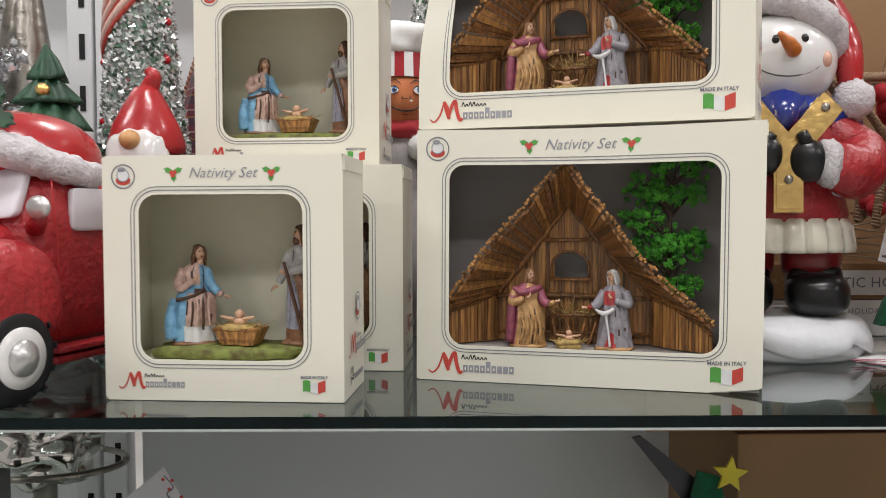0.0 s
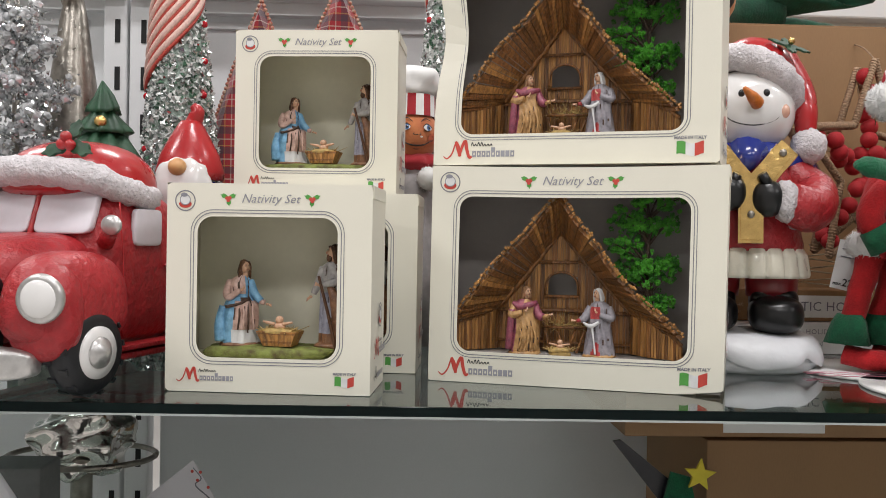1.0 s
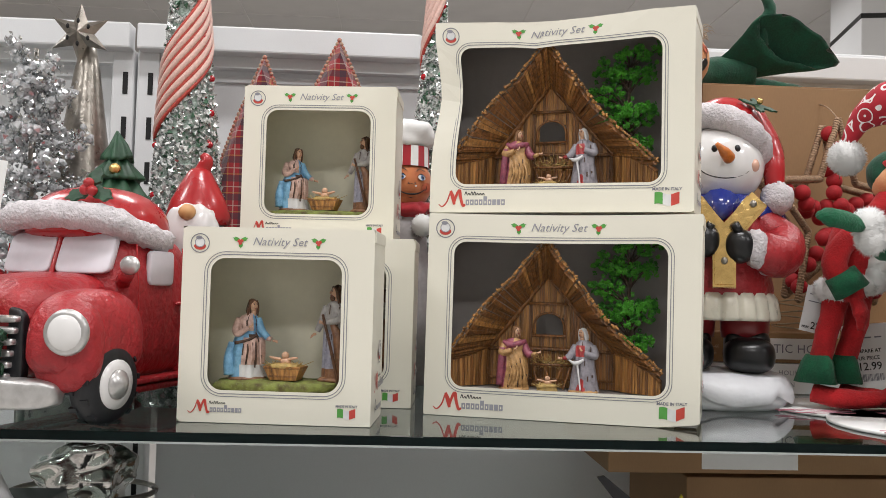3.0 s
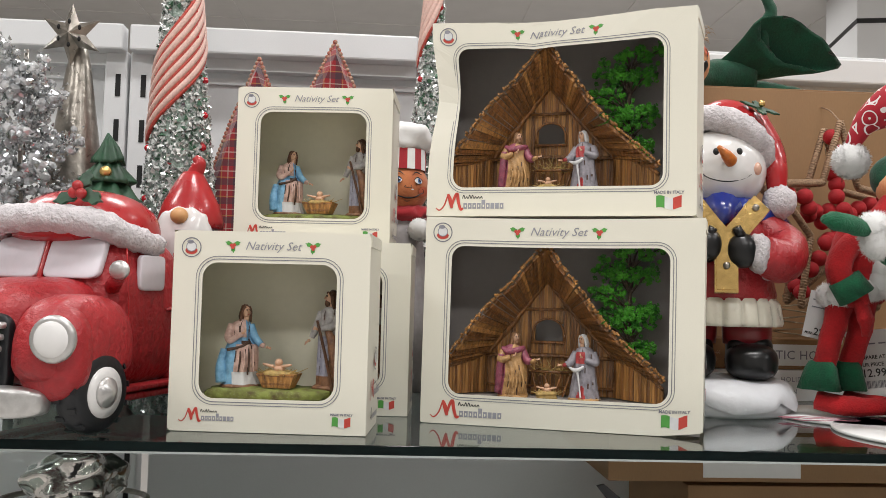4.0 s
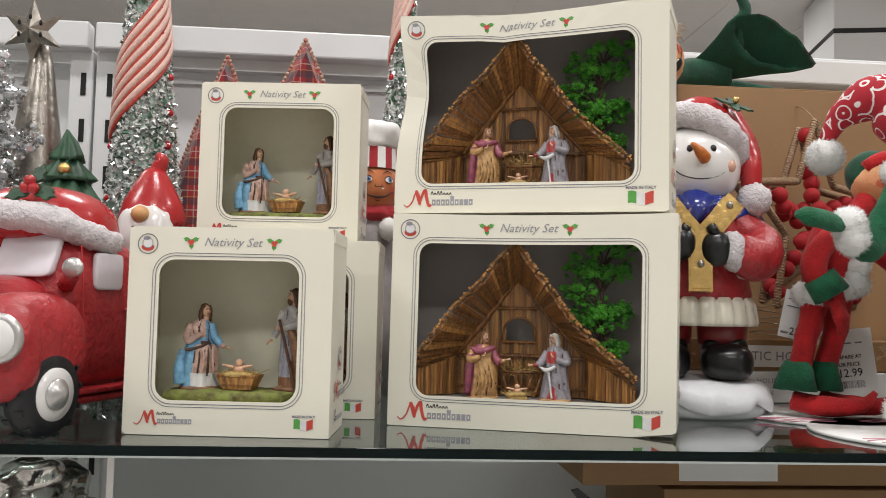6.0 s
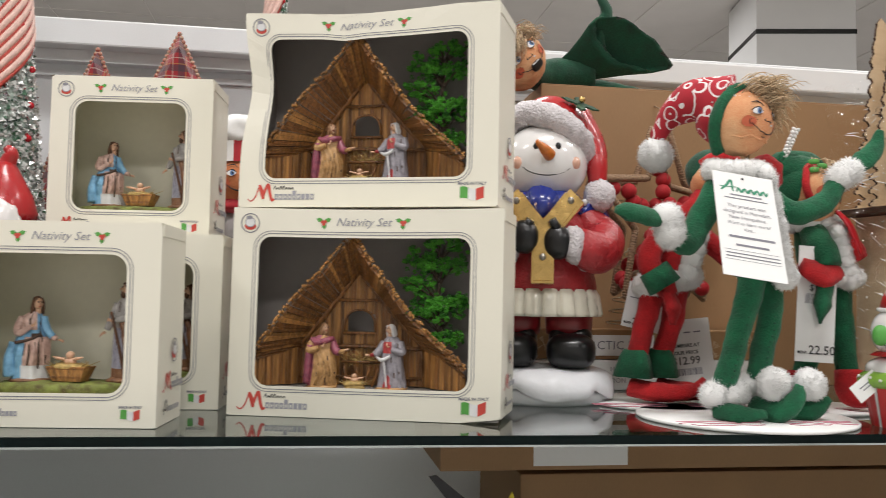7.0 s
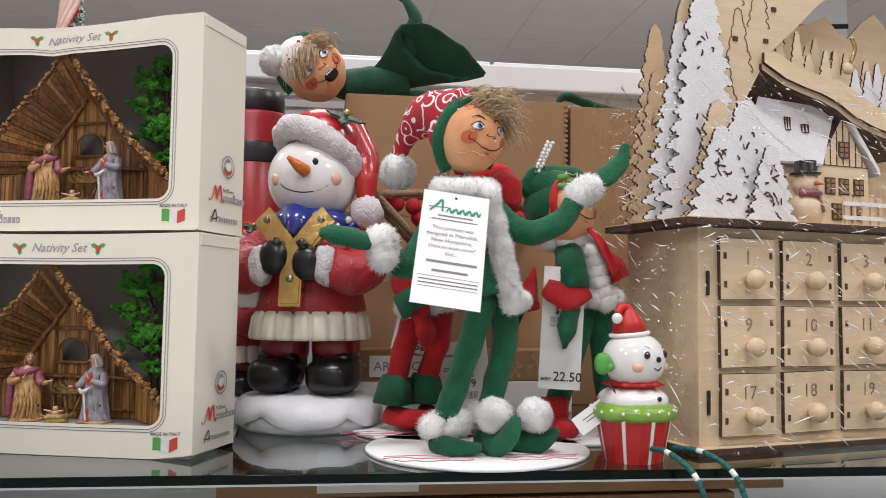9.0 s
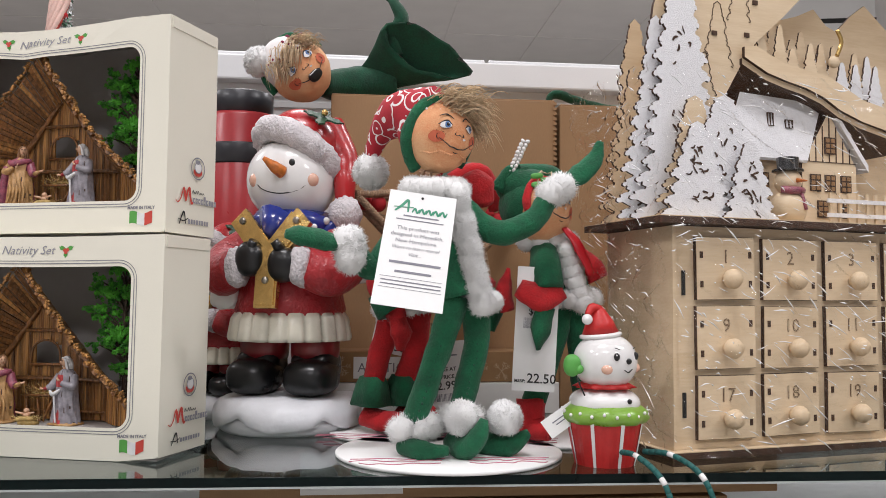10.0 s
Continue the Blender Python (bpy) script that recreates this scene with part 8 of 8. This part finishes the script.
    # firs and snowflakes burnt as fine lines into the arch
    for mirror in (False, True):
        fx = (lambda x: W - x) if mirror else (lambda x: x)
        for c, z, w, h in ((0.070, 0.150, 0.014, 0.060), (0.060, 0.215, 0.015, 0.065), (0.094, 0.195, 0.012, 0.050), (0.120, 0.232, 0.013, 0.050), (0.055, 0.120, 0.010, 0.040), (0.150, 0.268, 0.012, 0.046)):
            out = fir(fx(c), zb + z, w, h, rng, 5)
            g = Mold()
            g.tube([(x, 0.0297, q) for x, q in out], 0.00045, BURNT, seg=4, n=1)
            g.make("burnt_fir", root, "fir burnt as a fine line")
        for c, z in ((0.066, 0.180), (0.102, 0.182), (0.112, 0.215), (0.078, 0.255)):
            Mold().box((fx(c), 0.0294, zb + z), (0.0055, 0.0014, 0.0042), BURNT).make("joint_slot", root, "dark finger-joint slot")
    # hill sweeping down from the arch
    top = [(0.094, zb + 0.168), (0.107, zb + 0.170), (0.140, zb + 0.156), (0.192, zb + 0.148), (0.233, zb + 0.128), (0.262, zb + 0.122), (0.300, zb + 0.112)]
    bot = [(0.300, zb + 0.088), (0.260, zb + 0.0996), (0.232, zb + 0.1060), (0.205, zb + 0.1155), (0.185, zb + 0.127), (0.165, zb + 0.134), (0.142, zb + 0.139), (0.120, zb + 0.145), (0.094, zb + 0.158)]
    plate(top + bot, 0.022, 0.004, PLY, BURNT, "hill", root, "curved plywood hill")
    # deep underside in the burnt colour, shade below the hill painted in
    shade = [(x, z) for x, z in bot[::-1]] + [(x, z - 0.006) for x, z in bot]
    plate(shade, 0.026, 0.080, PLY_PLAIN, BURNT, "hill_underside", root, "bent plywood under the hill, coloured dark as shade")
    plate([(0.112, zb + 0.160), (0.145, zb + 0.190), (0.173, zb + 0.217), (0.195, zb + 0.224), (0.216, zb + 0.234), (0.232, zb + 0.218), (0.245, zb + 0.213), (0.264, zb + 0.232), (0.283, zb + 0.246), (0.312, zb + 0.222), (0.34, zb + 0.23), (0.34, zb + 0.10), (0.2, zb + 0.13), (0.13, zb + 0.145)], 0.070, 0.003, PLY_PLAIN, BURNT, "mountain_ridge", root, "plywood mountain ridge")
    plate([(0.110, zb + 0.165), (0.140, zb + 0.178), (0.170, zb + 0.172), (0.200, zb + 0.186), (0.235, zb + 0.172), (0.27, zb + 0.178), (0.32, zb + 0.165), (0.32, zb + 0.10), (0.22, zb + 0.125), (0.15, zb + 0.140)], 0.056, 0.003, PLY, BURNT, "snow_slope", root, "nearer plywood slope")
    for c, h, y in ((0.115, 0.040, 0.050), (0.132, 0.032, 0.046), (0.150, 0.040, 0.052), (0.168, 0.028, 0.046), (0.186, 0.044, 0.054), (0.205, 0.036, 0.048), (0.225, 0.042, 0.052), (0.246, 0.040, 0.046), (0.268, 0.046, 0.052), (0.108, 0.052, 0.036), (0.123, 0.034, 0.034), (0.141, 0.046, 0.030), (0.159, 0.030, 0.034), (0.177, 0.040, 0.030), (0.195, 0.048, 0.036), (0.215, 0.034, 0.030), (0.236, 0.040, 0.034), (0.257, 0.044, 0.030)):
        z = zb + 0.160 - 0.24 * (c - 0.10) + (0.018 if y > 0.04 else 0)
        plate(fir(c, z, 0.0095, h, rng, 6), y, 0.002, GLITTER_WHITE if int(c * 1000) % 3 else PLY, BURNT, "small_fir", root, "small cut-out fir")
    # house
    house = empty_part("house", root, pose(0.0855, 0.040, zb) @ Matrix.Diagonal((1.37, 1, 1.18, 1)))
    Mold().box((0.030, 0.022, 0.026), (0.060, 0.040, 0.052), PLY).make("long_wall", house, "pale plywood wall")
    plate([(0.060, 0), (0.108, 0), (0.108, 0.052), (0.084, 0.098), (0.060, 0.052)], -0.006, 0.030, PLY, BURNT, "gable_wall", house, "pale plywood gable")
    g = Mold()
    def roof_slab(a, b, c, d, t):
        low = [Vector(p) for p in (a, b, c, d)]
        g.add(low + [p + Vector(t) for p in low], [(3, 2, 1, 0), (4, 5, 6, 7), (0, 1, 5, 4), (1, 2, 6, 5), (2, 3, 7, 6), (3, 0, 4, 7)], GLITTER_WHITE)
    roof_slab((-0.008, -0.008, 0.053), (0.063, -0.008, 0.053), (0.083, 0.004, 0.104), (0.013, 0.004, 0.108), (0, -0.0015, 0.002))
    g.make("roof", house, "white glittered roof")
    g = Mold()
    roof_slab((0.084, -0.011, 0.098), (0.116, -0.011, 0.048), (0.116, 0.022, 0.048), (0.084, 0.022, 0.098), (0, 0, 0.006))
    g.make("gable_roof", house, "white glittered gable roof")
    g = Mold()
    for x0, z0, w0, h0 in ((0.0355, 0.083, 0.0045, 0.011), (0.051, 0.082, 0.006, 0.007)):
        for dx, dz, ww, hh in ((0, 0, w0, 0.0006), (0, h0, w0, 0.0006), (-w0 / 2, h0 / 2, 0.0006, h0), (w0 / 2, h0 / 2, 0.0006, h0), (0, h0 / 2, 0.0006, h0)):
            yy = -0.0105 + (z0 + dz - 0.053) * 0.235
            g.box((x0 + dx, yy, z0 + dz), (ww, 0.002, hh), BURNT)
    g.make("roof_window", house, "burnt skylight outlines")
    g = Mold()
    for k in range(7):
        x0 = 0.066 + 0.006 * k
        h0 = 0.040 * (1 - abs(x0 - 0.084) / 0.026)
        g.box((x0, -0.0064, 0.055 + h0 / 2), (0.0006, 0.0008, h0), BURNT)
    g.box((0.084, -0.0064, 0.055), (0.047, 0.0008, 0.0006), BURNT)
    g.make("gable_board_joint", house, "burnt board joints")
    for x, z, y in ((0.010, 0.030, 0.0012), (0.026, 0.030, 0.0012), (0.010, 0.008, 0.0012), (0.026, 0.008, 0.0012), (0.066, 0.030, -0.0068), (0.079, 0.030, -0.0068), (0.093, 0.030, -0.0068), (0.072, 0.008, -0.0068), (0.090, 0.008, -0.0068), (0.079, 0.062, -0.0072)):
        g = Mold()
        g.box((x + 0.005, y, z + 0.007), (0.0095, 0.001, 0.0145), BURNT)
        for i in range(2):
            for j in range(3):
                g.box((x + 0.0028 + 0.0044 * i, y - 0.0007, z + 0.0025 + 0.0045 * j), (0.0030, 0.0006, 0.0032), KRAFT_IN)
        g.make("window", house, "burnt lattice window")
    # little snowman and fence before the house
    g = Mold()
    g.lathe([(0.010, 0), (0.014, 0.008), (0.013, 0.018), (0.008, 0.024)], PLY, seg=18)
    g.ball((0, 0, 0.033), 0.0105, PLY, seg=16, rings=10)
    g.lathe([(0.012, 0.041), (0.012, 0.0425), (0.008, 0.043), (0.0085, 0.052)], BLACK_GLAZE, seg=16)
    g.tube([(-0.010, -0.004, 0.026), (0, -0.011, 0.025), (0.010, -0.004, 0.026)], 0.003, PLUM, seg=8)
    g.tube([(0.004, -0.010, 0.024), (0.006, -0.013, 0.010)], 0.003, PLUM, seg=8, flat=0.5)
    g.tube([(0, -0.010, 0.033), (0.004, -0.017, 0.032)], [0.002, 0.0005], CARROT, seg=6)
    g.make("wooden_snowman", root, "tiny wooden snowman in black hat", M=pose(0.134, 0.014, zb) @ Matrix.Diagonal((1.2, 1.2, 1.2, 1)))
    g = Mold()
    for k in range(9):
        g.box((0.185 + 0.011 * k, 0.016, zb + 0.016), (0.003, 0.0025, 0.032), PLY)
    for z in (0.010, 0.024):
        g.box((0.230, 0.0145, zb + z), (0.10, 0.002, 0.004), GLITTER_WHITE)
    g.make("fence", root, "small white fence")
    g = Mold()
    g.sbox((0.205, 0.030, zb + 0.166), (0.006, 0.004, 0.006), PLY, e=0.9)
    g.tube([(0.207, 0.028, zb + 0.172), (0.211, 0.026, zb + 0.186), (0.206, 0.026, zb + 0.198)], 0.0022, GOLD, seg=6)
    g.make("gold_figure", root, "tiny gold and wood sledging figure")
    # creased clear wrap
    g = Mold()
    def sheet(a, b, c, d, nu, nv, amp, seed):
        a, b, c, d = [Vector(p) for p in (a, b, c, d)]
        nrm = (b - a).cross(d - a).normalized()
        vs = []
        for j in range(nv + 1):
            for i in range(nu + 1):
                u, v = i / nu, j / nv
                p = a.lerp(b, u).lerp(d.lerp(c, u), v)
                q = Vector((p.x * 30 + p.z * 45, p.y * 30, p.z * 14 - p.x * 8 + seed))
                crease = 1.4 * abs(noise.noise(q)) + 0.5 * abs(noise.noise(q * 2.7)) + 0.35 * abs(noise.noise(q * 6.1))
                vs.append(p + nrm * amp * crease)
        g.add(vs, [(j * (nu + 1) + i, j * (nu + 1) + i + 1, (j + 1) * (nu + 1) + i + 1, (j + 1) * (nu + 1) + i) for j in range(nv) for i in range(nu)], WRAP, None, True)
    sheet((-0.010, -0.026, 0.004), (W + 0.01, -0.026, 0.004), (W + 0.01, -0.023, 0.340), (-0.030, -0.023, 0.340), 260, 150, 0.010, 1)
    sheet((-0.014, D, 0.004), (-0.010, -0.026, 0.004), (-0.030, -0.023, 0.340), (-0.036, D, 0.340), 60, 150, 0.010, 4)
    # thin white strokes along the creases, painted highlights of the film
    glints_g = Mold()
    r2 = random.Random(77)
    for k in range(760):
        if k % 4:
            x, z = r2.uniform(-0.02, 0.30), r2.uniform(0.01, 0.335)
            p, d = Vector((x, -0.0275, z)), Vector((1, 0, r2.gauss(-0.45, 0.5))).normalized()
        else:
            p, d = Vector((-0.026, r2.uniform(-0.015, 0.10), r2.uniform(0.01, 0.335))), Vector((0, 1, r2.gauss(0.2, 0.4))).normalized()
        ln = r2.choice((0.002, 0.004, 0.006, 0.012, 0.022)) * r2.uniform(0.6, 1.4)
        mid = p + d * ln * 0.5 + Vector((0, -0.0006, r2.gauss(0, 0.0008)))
        glints_g.tube([p, mid, p + d * ln], [0.0001, r2.uniform(0.0003, 0.0009), 0.0001], WRAP_GLINT, seg=7, n=3)
    fo = tagged(glints_g.make("wrap_fold", root, "white strokes painted as glints on the wrap"), kind="stuff")
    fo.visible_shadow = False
    ob = g.make("plastic_wrap", root, "creased clear shrink wrap")
    ob.visible_shadow = False


BURNT_INK = mat("burnt_outline", (0.16, 0.085, 0.045), 0.7, var=0.2, vscale=200)


def empty_part(name, parent, M):
    """A small hidden core that carries a part's own pieces."""
    ob = Mold().box((0.055, 0.024, 0.022), (0.090, 0.020, 0.040), PLY_PLAIN).make(name, parent, "small plywood house with white roof", M=M)
    return ob


calendar()

# ---- under the shelf ----
low = Mold().box((0.3, 0.288, 1.035), (2.6, 0.612, 0.010), GLASS)
lower = low.make("glass_shelf", label="lower clear glass shelf holding cartons", category="shelf")
Mold().box((0.3, -0.0185, 1.035), (2.6, 0.001, 0.0104), EDGE_M, bevel=0.0003).make("polished_edge", lower, "dark green polished edge")


def flat_carton(M, w, d, h, label, white=None):
    root = empty("carton", M, label, "carton", "stacked cartons")
    Mold().box((w / 2, d / 2, h / 2), (w, d, h), KRAFT, bevel=0.0015).make("body", root)
    Mold().box((w / 2, d / 2, h + 0.0003), (w * 0.98, 0.05, 0.0006), PALE_PRINT).make("tape", root, "strip of packing tape")
    if white:
        Mold().box(((white[0] + white[1]) / 2, -0.0004, h * 0.5), (white[1] - white[0], 0.0008, h * 0.8), CARD).make("label", root, "white shipping label")


flat_carton(pose(0.338, 0.33, 1.0405), 0.540, 0.25, 0.236, "large brown carton on the lower shelf")
flat_carton(pose(0.234, 0.31, 1.2850), 0.700, 0.26, 0.052, "shallow brown carton stacked on another", (0.115, 0.235))
for x in (0.42, 0.80):
    Mold().box((0, 0, 0.004), (0.05, 0.2, 0.008), KRAFT_IN, bevel=0.001).make("cardboard_spacer", None, "flat cardboard strip between cartons", "cardboard", pose(x, 0.45, 1.2770), group="cardboard spacers")

# white card with a vine print
FOLD = mat("matt_white_card", (0.74, 0.72, 0.76), 0.6, var=0.03, vscale=15)
card = empty("folded_card", pose(-0.324, 0.30, 1.0405, 0, 0, 0), "white greeting card with a printed vine", "card")
Mold().prism([(0.062, 0.0), (0.150, 0.075), (0.069, 0.2165), (-0.050, 0.120)], 0.0025, FOLD).make("sheet", card)
g = Mold()
stroke(g, [(0.069, 0.208), (0.078, 0.196), (0.072, 0.188), (0.090, 0.170), (0.086, 0.150), (0.104, 0.130)], 0.0008, -0.0004, INK)
for x, z in ((0.068, 0.204), (0.077, 0.203), (0.074, 0.194), (0.086, 0.186), (0.092, 0.160), (0.098, 0.145)):
    flat(g, disc(x, z, 0.0018, 10), -0.0005, RED_INK)
g.make("vine_print", card, "thin printed vine with berries")

# yellow star on a green stem
STAR_Y = mat("yellow_foam", (0.75, 0.62, 0.04), 0.6, var=0.08, vscale=40)
root = empty("star_pick", pose(0.296, 0.30, 1.0405), "yellow foam star on a green tree shape", "decoration")
pts = [((0.019 if k % 2 == 0 else 0.0085) * math.cos(radians(90 + 36 * k)), 0.205 + (0.019 if k % 2 == 0 else 0.0085) * math.sin(radians(90 + 36 * k))) for k in range(10)]
Mold().prism(pts, 0.004, STAR_Y, pose(0, -0.006, 0, 0, 6, 0)).make("star", root, "yellow five-pointed star")
Mold().prism([(-0.06, 0), (0.06, 0), (0.012, 0.200), (-0.010, 0.206)], 0.005, FELT_GREEN).make("stem", root, "green felt tree")
Mold().prism([(-0.075, 0.238), (-0.066, 0.240), (0.022, 0.170), (0.020, 0.140), (-0.020, 0.170)], 0.004, TIN_BLACK, pose(0, 0.012, 0)).make("ribbon", root, "black ribbon")

# pleated paper tree, grey block and foil on an oval tray
PAPER = mat("white_pleated_paper", (0.74, 0.74, 0.76), 0.7, var=0.03, vscale=30)
root = empty("paper_tree", pose(-0.385, 0.060, 1.0405), "white pleated paper tree with grey foot", "paper tree")
for z, r, h in ((0.150, 0.062, 0.09), (0.225, 0.048, 0.09)):
    Mold().lathe([(r, z), (r * 0.5, z + h * 0.5), (0.003, z + h)], PAPER, seg=72, ripple=lambda a, q: 0.05 * math.sin(24 * a), smooth=False).make("tier", root, "pleated paper tier")
Mold().tube([(0, 0, 0), (0, 0, 0.24)], 0.008, PEWTER).make("stem", root, "grey stem")
GREY_BLOCK = mat("grey_slate", (0.18, 0.19, 0.19), 0.6, var=0.1)
root = empty("foil_tray", pose(-0.400, 0.36, 1.0405), "dark oval tray heaped with crumpled silver foil", "tray")
g = Mold()
P = [(0.085 * math.cos(2 * math.pi * k / 24), 0.06 * math.sin(2 * math.pi * k / 24), 0.205) for k in range(25)]
g.tube(P, 0.0035, PEWTER, seg=8, n=2)
g.make("rim", root, "dark metal rim")
Mold().lathe([(0.030, 0), (0.030, 0.01), (0.012, 0.03), (0.012, 0.19), (0.040, 0.206)], PEWTER, Matrix.Diagonal((1.05, 0.75, 1, 1)), 36).make("pot", root, "dark metal pot")
g = Mold()
g.sbox((0, 0, 0.225), (0.055, 0.040, 0.040), CHROME, e=0.9, wob=0.35, wfreq=45, seg=60, rings=36)
g.make("foil", root, "crumpled mirror-silver foil")
Mold().box((0.000, -0.16, 0.120), (0.06, 0.05, 0.240), GREY_BLOCK, bevel=0.002).make("slate_block", root, "grey slate block")

# ---- far column ----
COLUMN = mat("white_column_paint", (0.80, 0.80, 0.80), 0.6, var=0.02, vscale=2)
STRIPE = mat("black_trim", (0.015, 0.015, 0.015), 0.4)
root = empty("shop_column", pose(5.35, 8.0, 0, 0, 0, -12), "square white shop column with a black band", "column")
Mold().box((0, 0, CEIL / 2 - 0.01), (1.05, 1.05, CEIL - 0.02), COLUMN, bevel=0.01).make("shaft", root)
Mold().box((0, 0, 4.42), (1.06, 1.06, 0.05), STRIPE).make("band", root, "thin black band")
